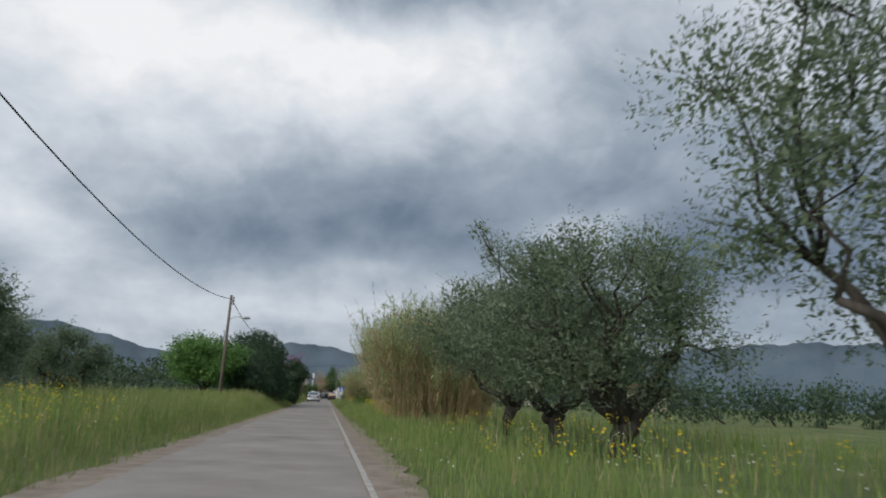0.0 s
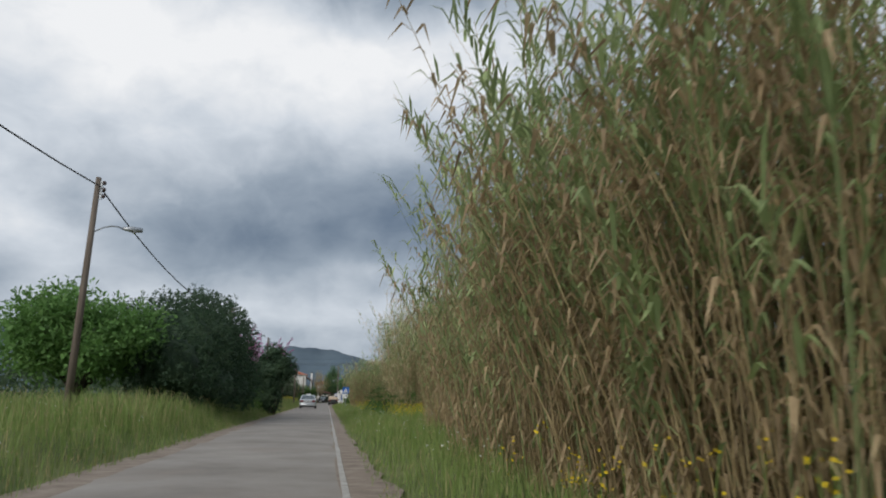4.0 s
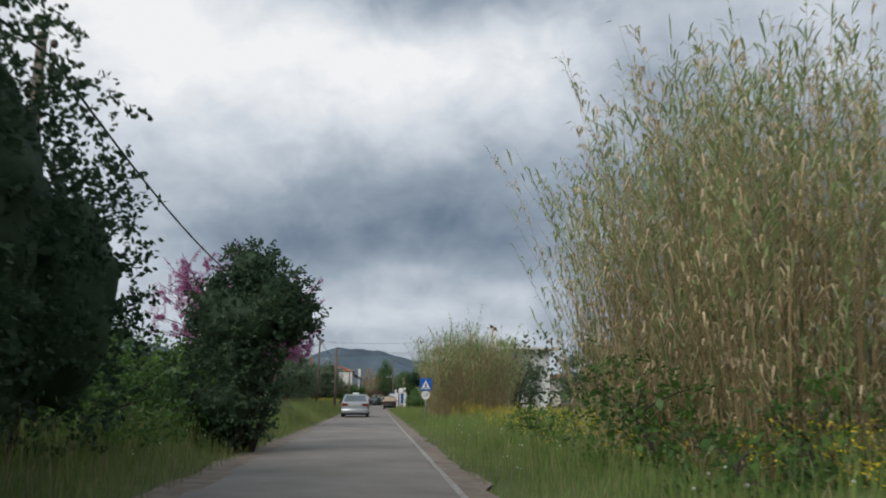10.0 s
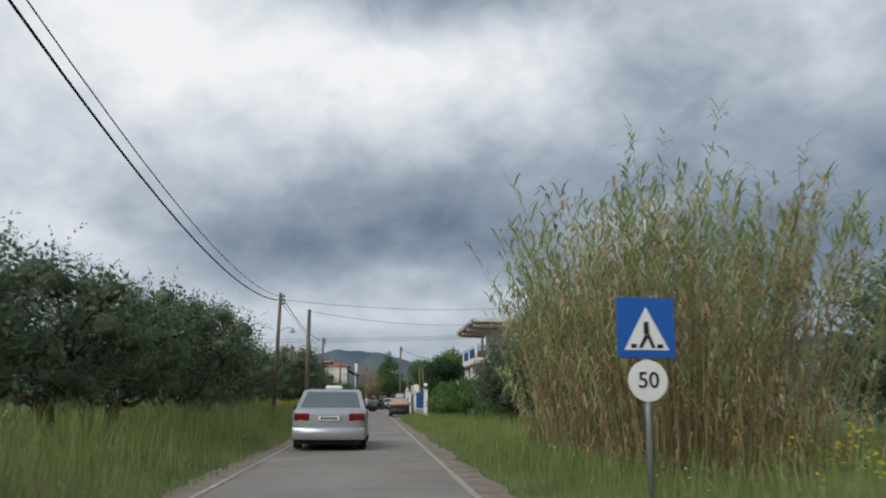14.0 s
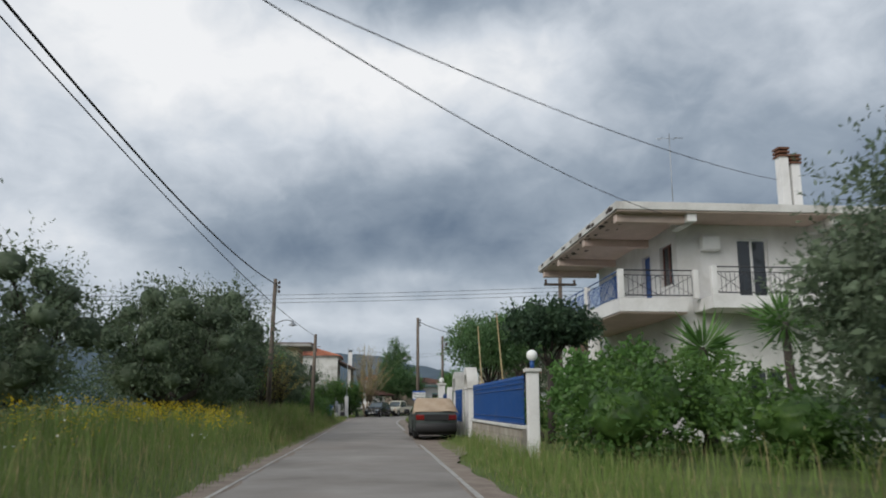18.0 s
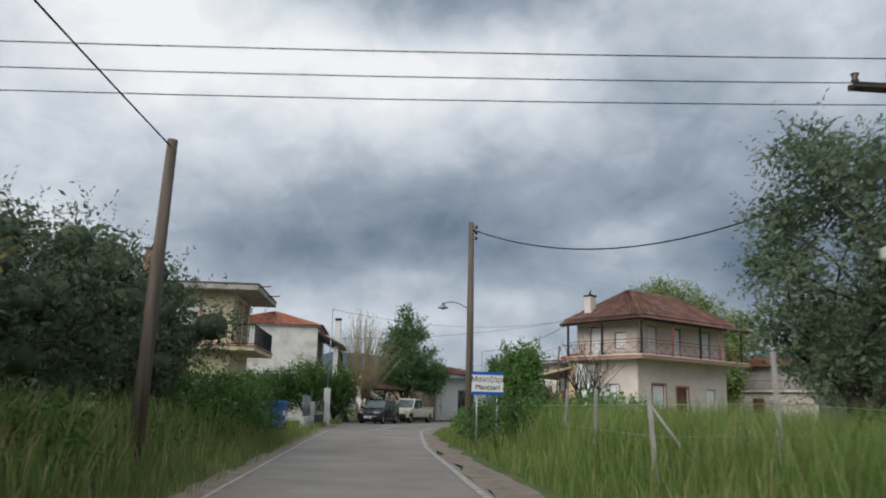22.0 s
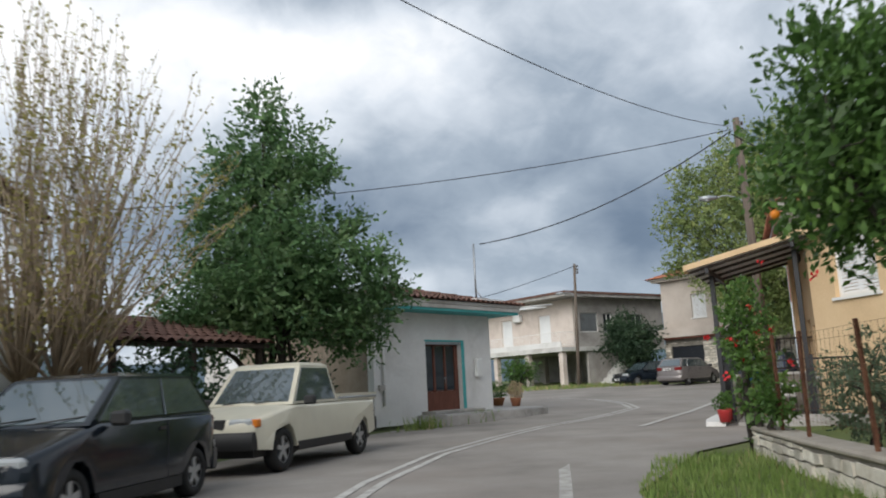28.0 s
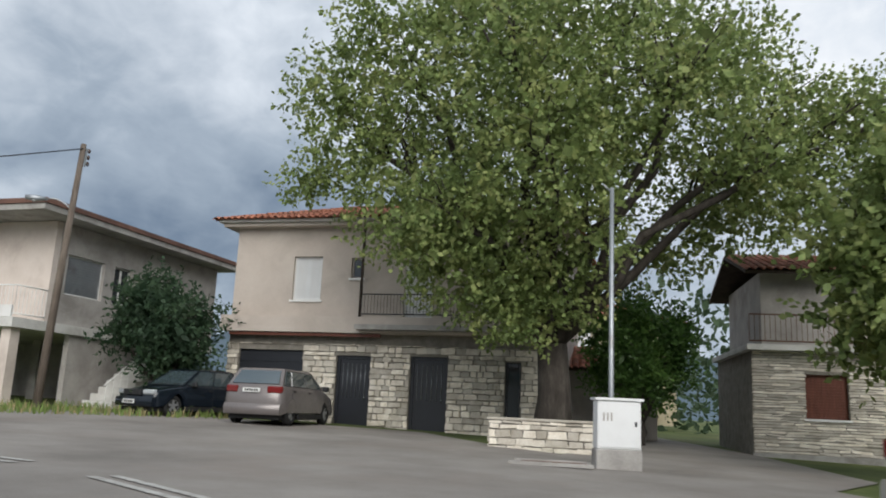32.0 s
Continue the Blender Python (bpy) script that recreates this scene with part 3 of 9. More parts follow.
def build_roads():
    road = [((-2.6, -60), (1.22, -60)), ((-2.6, 160), (1.22, 160)), ((-2.72, 185), (1.22, 185)), ((-2.68, 197), (1.75, 197)), ((-2.5, 205), (2.75, 205)), ((-2.35, 211), (4.0, 211)),
            ((-1.9, 216), (5.8, 216)), ((-0.2, 221), (8.5, 219.6)), ((1.4, 224.6), (11.7, 222.0)), ((3.2, 228), (13.0, 224.6)), ((5.6, 231.4), (14.8, 227.4)), ((8.2, 233.2), (17.6, 229.8)),
            ((10.9, 234.9), (23.5, 232.6)), ((11.2, 237.2), (26.0, 237.2)), ((10.2, 239.5), (26.8, 244.0)), ((8.0, 242.5), (28.6, 248.6)), ((5, 246), (25.5, 253.2)), ((0, 251), (18, 256.0)),
            ((-8, 257), (6, 261)), ((-32, 268), (-24, 276))]
    strip("road", road, M["asphalt"], 0.02, "worn grey asphalt village road with patched, dusty surface", ragged=0.05)
    strip("lane", [((22.0, 236.2), (25.0, 242.0)), ((29.0, 236.5), (31.0, 243.6)), ((36, 241.8), (34, 247)), ((44, 250), (41, 254)), ((60, 272), (57, 276))], M["asphalt"], 0.012,
          "narrow asphalt lane between stone houses", cells=4, category="road")
    strip("shoulder", [((0.9, -60), (1.75, -60)), ((0.9, 34), (1.75, 34)), ((0.9, 46), (1.5, 46)), ((0.9, 150), (1.5, 150)), ((0.95, 158), (2.75, 158)), ((0.95, 170), (2.6, 170)), ((1.2, 173), (1.9, 173)), ((1.3, 190), (1.9, 190)), ((1.6, 199), (2.2, 199))],
          M["shoulder"], 0.008, "dusty gravel shoulder beside the road", cells=2, ragged=0.07, step=0.8, category="shoulder")
    strip("shoulder", [((-2.95, -60), (-2.3, -60)), ((-2.95, 185), (-2.4, 185)), ((-3.15, 196), (-2.3, 196)), ((-3.4, 206), (-2.4, 206)), ((-3.6, 212), (-2.2, 212)), ((-3.0, 216.5), (-1.6, 216.5)), ((-1.4, 221.5), (0.2, 221.5))],
          M["shoulder"], 0.008, "dusty gravel shoulder beside the road", cells=2, ragged=0.07, step=0.8, category="shoulder")
    # painted lines
    strip("edge_line", [((0.98, -60), (1.07, -60)), ((0.98, 157), (1.07, 157))], M["faded_line"], 0.016, "worn white edge line", cells=1, ragged=0.006, category="road marking")
    strip("edge_line", [((1.0, 171), (1.12, 171)), ((1.05, 188), (1.17, 188)), ((1.45, 197), (1.57, 197)), ((1.8, 203.5), (1.92, 203.5)), ((2.15, 205.9), (2.27, 205.9)), ((2.82, 209.4), (2.94, 209.4)), ((4.56, 215.0), (4.68, 214.9)), ((6.2, 219.6), (6.32, 219.5))],
          M["faded_line"], 0.018, "worn white edge line", cells=1, ragged=0.006, category="road marking")
    strip("edge_line", [((-2.53, 96), (-2.46, 96)), ((-2.53, 160), (-2.46, 160)), ((-2.57, 190), (-2.50, 190)), ((-2.5, 202), (-2.4, 202)), ((-2.1, 209), (-1.98, 209))], M["faded_line"], 0.014, "faded white edge line", cells=1, ragged=0.008, category="road marking")
    mid = [(-0.4, 203.4), (0.35, 207.0), (1.15, 210.8), (2.0, 214.2), (3.35, 218.4), (4.9, 222.0), (6.9, 225.3), (8.9, 228.2), (10.9, 230.4), (12.7, 232.4), (14.2, 234.2), (14.9, 236.4), (15.25, 238.6), (15.25, 240.8)]
    def side(off, mid):
        pr = []
        for i, (x, y) in enumerate(mid):
            a, b = mid[max(0, i - 1)], mid[min(len(mid) - 1, i + 1)]
            d = Vector((b[0] - a[0], b[1] - a[1])).normalized()
            n = Vector((d.y, -d.x))
            p = Vector((x, y)) + n * off
            pr.append((tuple(p - n * 0.06), tuple(p + n * 0.06)))
        strip("centre_line", pr, M["line"], 0.034, "double white centre line on the bend", cells=1, step=1.0, category="road marking")
    for off in (-0.16, 0.10):
        side(off, mid)
        for dash in ([(15.0, 242.3), (14.4, 243.8)], [(12.9, 245.6), (11.4, 247.0)]):
            side(off, dash)
    strip("edge_line", [((10.4, 225.9), (10.55, 225.8)), ((13.3, 229.7), (13.45, 229.6)), ((17.2, 234.5), (17.35, 234.4))], M["line"], 0.034, "worn white edge line", cells=1, category="road marking")


build_ground()
build_roads()


def build_hills():
    def ridge(name, a0, a1, dist, tops, label):
        k = 320
        deg = np.linspace(a0, a1, k)
        h = np.interp(deg, [t[0] for t in tops], [t[1] for t in tops])
        h = np.convolve(np.pad(h, 9, mode="edge"), np.hanning(21)[1:-1] / np.hanning(21).sum(), mode="valid")
        az = np.radians(deg)
        h = dist * np.tan(np.radians(h)) * (1 + 0.018 * np.sin(deg * 1.7 + 1) + 0.012 * np.sin(deg * 4.1) + 0.006 * np.sin(deg * 11.3))
        V = []
        for j, (f, back) in enumerate(((0.0, -500), (0.35, -300), (0.7, -120), (1.0, 0), (0.0, 300))):
            for a, hh in zip(az, h):
                d = dist + back + 40 * math.sin(a * 60 + j)
                V.append((d * math.sin(a), 100 + d * math.cos(a), hh * f - 4))
        F = [(j * k + i, j * k + i + 1, (j + 1) * k + i + 1, (j + 1) * k + i) for j in range(4) for i in range(k - 1)]
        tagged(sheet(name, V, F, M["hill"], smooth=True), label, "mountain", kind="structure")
    # both ridges carry their haze in the hill colour
    ridge("mountain_range", -75, 8.5, 3600, [(-75, 4.5), (-22, 4.3), (-18.5, 4.3), (-14, 3.3), (-11, 2.5), (-7, 2.4), (-4.6, 2.9), (-2.6, 3.9), (-0.5, 3.6), (2, 3.0), (5, 2.5), (8.5, 1.2)], "wooded mountain range under low cloud, distance haze painted in as blue-grey")
    ridge("mountain_range", 6, 75, 4100, [(6, 1.2), (16, 2.2), (27, 4.2), (34, 4.6), (45, 4), (60, 4.6), (75, 4)], "distant mountain ridge under low cloud, haze painted in as blue-grey")


build_hills()


# ---------------------------------------------------------------- plants
def limb(bm, a, b, r0, r1, rng, n=6, bend=0.12):
    a, b = Vector(a), Vector(b)
    L = (b - a).length
    pts, rr = [], []
    for i in range(5):
        f = i / 4
        p = a.lerp(b, f)
        if 0 < i < 4:
            p = p + Vector((rng.normal() * bend * L * 0.4, rng.normal() * bend * L * 0.4, bend * L * math.sin(f * math.pi) * 0.6))
        pts.append(p), rr.append(r0 + (r1 - r0) * f ** 0.8)
    tube(bm, pts, rr, n)
    return pts


def crown_blobs(rng, h, r, base, k, round_=0.62, size=0.42, lean=(0, 0)):
    c = Vector((lean[0], lean[1], (h + base) / 2))
    vz = (h - base) / 2
    out = []
    for i in range(k):
        a = 2 * math.pi * (i * 0.618 + rng.uniform(-0.08, 0.08))
        u = -0.9 + 1.8 * (i + 0.5) / k
        q = math.sqrt(max(0, 1 - u * u))
        s = size * rng.uniform(0.75, 1.25)
        out.append(((c.x + round_ * r * q * math.cos(a), c.y + round_ * r * q * math.sin(a), c.z + round_ * vz * u),
                    (s * r, s * r, s * vz * rng.uniform(0.8, 1.1))))
    out.append(((c.x, c.y, c.z), (r * 0.5, r * 0.5, vz * 0.55)))
    return out


def with_heart(rng, V, Q, blobs, n, leaf_len, leaf_w):
    """Adds the thick inner foliage that keeps a crown from being see-through."""
    k = n // 20
    P, d = in_blobs(rng, [(c, tuple(0.74 * q for q in r)) for c, r in blobs], k, 0.5)
    P[:, 2] = np.maximum(P[:, 2], 0.15)
    V2, Q2 = leaf_arrays(rng, P, unit(d * 0.3 + rng.normal(size=P.shape)), leaf_len * 2.3, max(leaf_w, leaf_len * 0.5) * 2.2)
    return np.concatenate([V, V2]), np.concatenate([Q, Q2 + len(V)])


def foliage_core(parent, blobs, mat, seed, k=0.84, fine=4):
    """Lumpy inner mass of packed twigs and leaves that closes a dense crown."""
    rng = np.random.default_rng(seed)
    bm = bmesh.new()
    for c, r in blobs:
        g = bmesh.ops.create_icosphere(bm, subdivisions=fine, radius=1.0)
        ph = rng.uniform(0, 6.28, 4)
        for v in g["verts"]:
            p = v.co
            f = k * (1 + 0.07 * math.sin(5 * p.x + ph[0]) * math.sin(5 * p.y + ph[1]) + 0.05 * math.sin(11 * p.z + ph[2]) * math.sin(10 * p.x + ph[3]) + 0.03 * rng.normal())
            v.co = Vector((c[0] + p.x * r[0] * f, c[1] + p.y * r[1] * f, max(0.02, c[2] + p.z * r[2] * f)))
    return part("inner_foliage", bm, M[mat], parent, smooth=True)


def olive(label, at, h, r, base, seed, leaf="olive", n=30000, leaf_len=0.085, leaf_w=0.024, trunk=0.2, fork=1.0, k=26, lean=(0, 0), sprigs=(), limbs=6, flat=0.75, clump=0.3, group="", core=0.0):
    """An old olive: short gnarled trunk, a few crooked dark limbs, and feathery clumps of narrow leaves at their ends."""
    rng = np.random.default_rng(seed)
    x, y = at
    top = thing("olive_tree", label, "tree", pose(x, y, float(land(x, y))), group)
    bm = bmesh.new()
    f = Vector((rng.normal() * 0.12, rng.normal() * 0.12, fork))
    tube(bm, [(0, 0, -0.15), (0.04, 0.02, fork * 0.12), (rng.normal() * 0.07, rng.normal() * 0.07, fork * 0.5), f], [trunk * 1.6, trunk * 1.2, trunk * 0.95, trunk * 1.05], 11)
    for i in range(3):      # burls at the fork
        ball(bm, f + Vector((rng.normal() * 0.1, rng.normal() * 0.1, rng.uniform(-0.2, 0.02))), trunk * rng.uniform(0.6, 0.85), 8, 6, 1.2)
    blobs = []
    mid = (h + base) / 2
    for i in range(k):
        a = 2 * math.pi * (i * 0.618 + rng.uniform(-0.06, 0.06))
        u = -0.85 + 1.8 * (i + 0.5) / k
        q = math.sqrt(max(0.04, 1 - min(1, u) ** 2)) * rng.uniform(0.55, 1.0)
        c = Vector((lean[0] + r * q * math.cos(a) * 0.85, lean[1] + r * q * math.sin(a) * 0.85, mid + u * (h - base) * 0.42 + rng.normal() * 0.12))
        s = clump * r * rng.uniform(0.7, 1.25)
        blobs.append((tuple(c), (s, s, s * flat)))
    for dx, dy, z, s in sprigs:
        blobs.append(((dx, dy, z), (s * 0.7, s * 0.7, s)))
    hubs = []
    for i in range(limbs):
        a = 2 * math.pi * (i + rng.uniform(-0.25, 0.25)) / limbs
        e = Vector((lean[0] * 0.6 + r * 0.45 * math.cos(a), lean[1] * 0.6 + r * 0.45 * math.sin(a), base + (h - base) * rng.uniform(0.12, 0.42)))
        knee = f.lerp(e, 0.45) + Vector((rng.normal() * 0.2, rng.normal() * 0.2, rng.uniform(-0.25, 0.15)))
        tube(bm, [f - Vector((0, 0, 0.08)), f.lerp(knee, 0.5) + Vector((rng.normal() * 0.07, rng.normal() * 0.07, 0.05)), knee, knee.lerp(e, 0.5) + Vector((rng.normal() * 0.1, rng.normal() * 0.1, 0.1)), e],
             [trunk * 0.72, trunk * 0.5, trunk * 0.44, trunk * 0.33, trunk * 0.24], 8)
        hubs.append(e), hubs.append(knee)
    for c, s in blobs:
        c = Vector(c)
        hub = min(hubs, key=lambda q: (q - c).length)
        pts = limb(bm, hub, c, trunk * 0.2, 0.012, rng, 5, 0.16)
        for j in range(4):
            d = Vector(unit(rng.normal(size=3)))
            limb(bm, pts[3], c + Vector((d.x * s[0], d.y * s[1], abs(d.z) * s[2])) * 0.9, 0.014, 0.004, rng, 3, 0.12)
    part("trunk", bm, M["bark"], top, "gnarled dark trunk and crooked limbs", smooth=True)
    P, D = sprays(rng, blobs, n, 0.55, leaf_len * 3.4, 0.05, per=10)
    V, Q = leaf_arrays(rng, P, D, leaf_len, leaf_w)
    P, d = in_blobs(rng, [(c, tuple(0.72 * q for q in e)) for c, e in blobs], n // 2 if core else n // 3, 0.5)
    V2, Q2 = leaf_arrays(rng, P, unit(d * 0.4 + rng.normal(size=P.shape)), leaf_len * 1.5, leaf_w * 2.6)
    V, Q = np.concatenate([V, V2]), np.concatenate([Q, Q2 + len(V)])
    cr = new("crown", fast_mesh("crown", V, Q, np.zeros((0, 3), int), [M[leaf]]))
    cr.parent = top
    if core:
        foliage_core(top, blobs, leaf, seed + 900, core, 2)
    return top


def tree(label, at, h, r, base, leaf, seed, n=9000, leaf_len=0.12, leaf_w=0.045, k=11, trunk=0.16, bark="bark", name="tree", category="tree",
         droop=0.1, size=0.42, blobs=None, fork=0.75, limbs=9, lean=(0, 0), limb_k=0.62, fork_z=None, z=None, shell=0.5, twigs=40, group=""):
    rng = np.random.default_rng(seed)
    x, y = at
    top = thing(name, label, category, pose(x, y, float(land(x, y)) if z is None else z), group)
    n, leaf_len, leaf_w = int(n * 1.12), leaf_len * 0.97, leaf_w * 0.97
    blobs = blobs or crown_blobs(rng, h, r, base, k, size=size, lean=lean)
    bm = bmesh.new()
    f = Vector((lean[0] * 0.3, lean[1] * 0.3, base * fork + 0.15 if fork_z is None else fork_z))
    tube(bm, [(0, 0, -0.15), (rng.normal() * 0.05, rng.normal() * 0.05, f.z * 0.5), f], [trunk * 1.45, trunk * 1.05, trunk * 0.95], 9)
    tips = []
    order = list(range(len(blobs)))
    for i in order[:limbs]:
        c = Vector(blobs[i][0])
        pts = limb(bm, f - Vector((0, 0, 0.1)), c, trunk * limb_k, trunk * 0.16, rng)
        tips.append((c, blobs[i][1]))
        for j in range(max(1, twigs // limbs)):
            d = Vector(unit(rng.normal(size=3)))
            e = c + Vector((d.x * blobs[i][1][0], d.y * blobs[i][1][1], abs(d.z) * blobs[i][1][2])) * 0.85
            limb(bm, pts[3].lerp(c, rng.uniform(0, 1)), e, trunk * 0.14, 0.006, rng, 4, 0.15)
    part("trunk", bm, M[bark], top, smooth=True)
    P, D = sprays(rng, blobs, n, shell, leaf_len * 2.6, droop)
    V, Q = leaf_arrays(rng, P, D, leaf_len, leaf_w)
    V, Q = with_heart(rng, V, Q, blobs, n, leaf_len, leaf_w)
    me = fast_mesh("crown", V, Q, np.zeros((0, 3), int), [M[leaf]])
    cr = new("crown", me)
    cr.parent = top
    return top


def hedge(name, label, category, blobs, leaf, seed, n, leaf_len, leaf_w, group="", shell=0.35, core=0.0, foot=0.8):
    rng = np.random.default_rng(seed)
    c = np.mean([b[0] for b in blobs], 0)
    x, y = float(c[0]), float(c[1])
    z = float(land(x, y))
    top = thing(name, label, category, pose(x, y, z), group)
    rel = [((b[0][0] - x, b[0][1] - y, b[0][2] - z), b[1]) for b in blobs]
    P, D = sprays(rng, rel, n, shell, leaf_len * 1.4, 0.25)
    P[:, 2] = np.maximum(P[:, 2], 0.05)
    V, Q = leaf_arrays(rng, P, D, leaf_len, leaf_w)
    V, Q = with_heart(rng, V, Q, rel, n, leaf_len, leaf_w)
    cr = new("foliage", fast_mesh("foliage", V, Q, np.zeros((0, 3), int), [M[leaf]]))
    cr.parent = top
    if core:
        foliage_core(top, rel, leaf, seed + 500, core)
    bm = bmesh.new()
    for b in rel:
        limb(bm, (b[0][0] * foot, b[0][1] * 0.95, 0), b[0], 0.09, 0.02, rng, 6)
        for j in range(4):
            q = unit(rng.normal(size=3))
            limb(bm, b[0], np.array(b[0]) + q * np.array(b[1]) * 0.8, 0.03, 0.006, rng, 4)
    tagged(part("branches", bm, M["bark"], top), kind="stuff")
    return top


def scatter(rng, n, x0, x1, y0, y1):
    return np.stack([rng.uniform(x0, x1, n), rng.uniform(y0, y1, n)], 1)


def blades(name, label, XY, hmin, hmax, width, seed, mats=("grass", "grass_dry"), dry=0.12, lean=0.35, category="grass", hscale=None, heads=0.0):
    rng = np.random.default_rng(seed)
    n = len(XY)
    B = np.concatenate([XY, land(XY[:, 0], XY[:, 1])[:, None] - 0.02], 1)
    H = rng.uniform(hmin, hmax, n)[:, None] * (hscale[:, None] if hscale is not None else 1)
    a = rng.uniform(0, 2 * np.pi, n)
    lean_v = np.stack([np.cos(a), np.sin(a), np.zeros(n)], 1) * (lean * rng.uniform(0.2, 1.3, n))[:, None]
    b = rng.uniform(0, 2 * np.pi, n)
    S = np.stack([np.cos(b), np.sin(b), np.zeros(n)], 1) * (width * rng.uniform(0.6, 1.3, n))[:, None]
    up = np.array([0, 0, 1.0])
    mid = B + (up * 0.62 + lean_v * 0.35) * H
    tip = B + (up + lean_v) * H
    V = np.stack([B - S, B + S, mid + S * 0.8, mid - S * 0.8, tip], 1).reshape(-1, 3)
    k = np.arange(n)[:, None] * 5
    Q, T = k + np.array([[0, 1, 2, 3]]), k + np.array([[3, 2, 4]])
    mi = (rng.uniform(size=n) < dry).astype(int)
    mq, mt = mi, mi
    if heads:       # feathery seed heads at the tips
        pick = np.flatnonzero(rng.uniform(size=n) < heads)
        D = unit(lean_v[pick] + up + rng.normal(size=(len(pick), 3)) * 0.25)
        V2, Q2 = leaf_arrays(rng, tip[pick] - D * 0.04, D, 0.10, 0.013)
        V, Q = np.concatenate([V, V2]), np.concatenate([Q, Q2 + len(V)])
        mq = np.concatenate([mi, np.ones(len(Q2), int)])
    me = fast_mesh(name, V, Q, T, [M[q] for q in mats], mq, mt)
    return tagged(new(name, me), label, category, kind="stuff")


def flowers(name, label, XY, h0, h1, petal, size, seed, per=5, category="wildflowers"):
    rng = np.random.default_rng(seed)
    n = len(XY)
    B = np.concatenate([XY, land(XY[:, 0], XY[:, 1])[:, None]], 1)
    H = rng.uniform(h0, h1, n)
    S = np.stack([np.full(n, 0.004), np.zeros(n), np.zeros(n)], 1)
    top = B + np.stack([rng.normal(size=n) * 0.08, rng.normal(size=n) * 0.08, H], 1)
    V1 = np.stack([B - S, B + S, top + S, top - S], 1).reshape(-1, 3)
    Q1 = np.arange(n * 4).reshape(n, 4)
    P = np.repeat(top, per, 0) + rng.normal(size=(n * per, 3)) * np.array([0.05, 0.05, 0.06])
    D = unit(rng.normal(size=(n * per, 3)))
    V2, Q2 = leaf_arrays(rng, P, D, size, size * 0.8)
    me = fast_mesh(name, np.concatenate([V1, V2]), np.concatenate([Q1, Q2 + len(V1)]), np.zeros((0, 3), int), [M["grass"], M[petal]],
                   np.concatenate([np.zeros(n), np.ones(len(Q2))]))
    return tagged(new(name, me), label, category, kind="stuff")


def reeds(name, label, XY, hmin, hmax, seed, leaves=26, dry="reed_dry", green_share=0.66, lean_out=0.2):
    """Giant reeds: leaning stalks, brown and shaggy below, grey-green strap leaves above that droop in tufts from the tips."""
    rng = np.random.default_rng(seed)
    n = len(XY)
    B = np.concatenate([XY, land(XY[:, 0], XY[:, 1])[:, None] - 0.05], 1)
    clumps = np.sin(XY[:, 0] * 2.1 + seed) * np.sin(XY[:, 1] * 1.3 + 0.7 * seed) + 0.6 * np.sin(XY[:, 1] * 0.55 + seed)
    H = rng.uniform(hmin, hmax, n) * np.where(rng.uniform(size=n) < 0.3, rng.uniform(0.45, 0.8, n), 1.0) * (1 + 0.09 * clumps)
    tall = rng.uniform(size=n) < 0.05
    H = np.where(tall, H * 1.16, H)
    c = XY.mean(0)
    out = (XY - c) / np.maximum(np.abs(XY - c).max(0), 0.1)
    H = H * (1.07 - 0.26 * np.abs(out).max(1) ** 3)
    lean = out * np.abs(out) * lean_out + out * 0.06 + rng.normal(size=(n, 2)) * 0.085
    bend = rng.normal(size=(n, 2)) * 0.06
    def at(f):
        f = np.asarray(f)
        return B[:, None, :] + np.concatenate([(lean[:, None, :] * f[..., None] ** 1.4 + bend[:, None, :] * f[..., None] ** 3) * H[:, None, None], (f * H[:, None])[..., None]], -1)
    fr = np.array([0, 0.3, 0.62, 1.0])
    C = at(np.broadcast_to(fr, (n, 4)))
    rad = np.array([0.010, 0.009, 0.007, 0.0025])
    ang = np.arange(3) * 2 * np.pi / 3
    ring = np.stack([np.cos(ang), np.sin(ang), np.zeros(3)], -1)
    V1 = (C[:, :, None, :] + ring[None, None] * rad[None, :, None, None]).reshape(-1, 3)
    q = np.array([[r * 3 + k, r * 3 + (k + 1) % 3, r * 3 + 3 + (k + 1) % 3, r * 3 + 3 + k] for r in range(3) for k in range(3)])
    Q1 = (np.arange(n)[:, None, None] * 12 + q[None]).reshape(-1, 4)
    green = rng.uniform(size=n) < green_share
    mq1 = np.repeat(np.where(green & (rng.uniform(size=n) < 0.3), 1, 0), 9)
    f = rng.uniform(0.04, 1.0, (n, leaves))
    f = np.where(rng.uniform(size=(n, leaves)) < 0.42, 1 - 0.36 * f ** 1.3, f)
    P = at(f).reshape(-1, 3)
    fl = f.ravel()
    m = len(P)
    a = rng.uniform(0, 2 * np.pi, m)
    D = np.stack([np.cos(a), np.sin(a), np.zeros(m)], 1) + np.repeat(np.concatenate([lean, np.zeros((n, 1))], 1), leaves, 0) * 2.0
    D = unit(D * np.array([1, 1, 0]) + 1e-6)
    L = rng.uniform(0.2, 0.5, m)[:, None] * (0.8 + 0.35 * fl[:, None])
    up = np.array([0, 0, 1.0])
    green_leaf = (rng.uniform(size=m) < (fl * 1.25 - 0.12)) & (np.repeat(green, leaves) | (rng.uniform(size=m) < 0.3))
    droop = np.where(green_leaf, rng.uniform(0.1, 0.95, m), rng.uniform(0.6, 1.7, m))[:, None]
    mid = P + D * L * 0.30 + up * L * (0.48 - 0.22 * droop)
    tip = P + D * L * 0.62 + up * L * (0.78 - 0.85 * droop)
    S = np.cross(D, up) * (rng.uniform(0.011, 0.023, m))[:, None]
    V2 = np.stack([P - S * 0.6, P + S * 0.6, mid + S, mid - S, tip], 1).reshape(-1, 3)
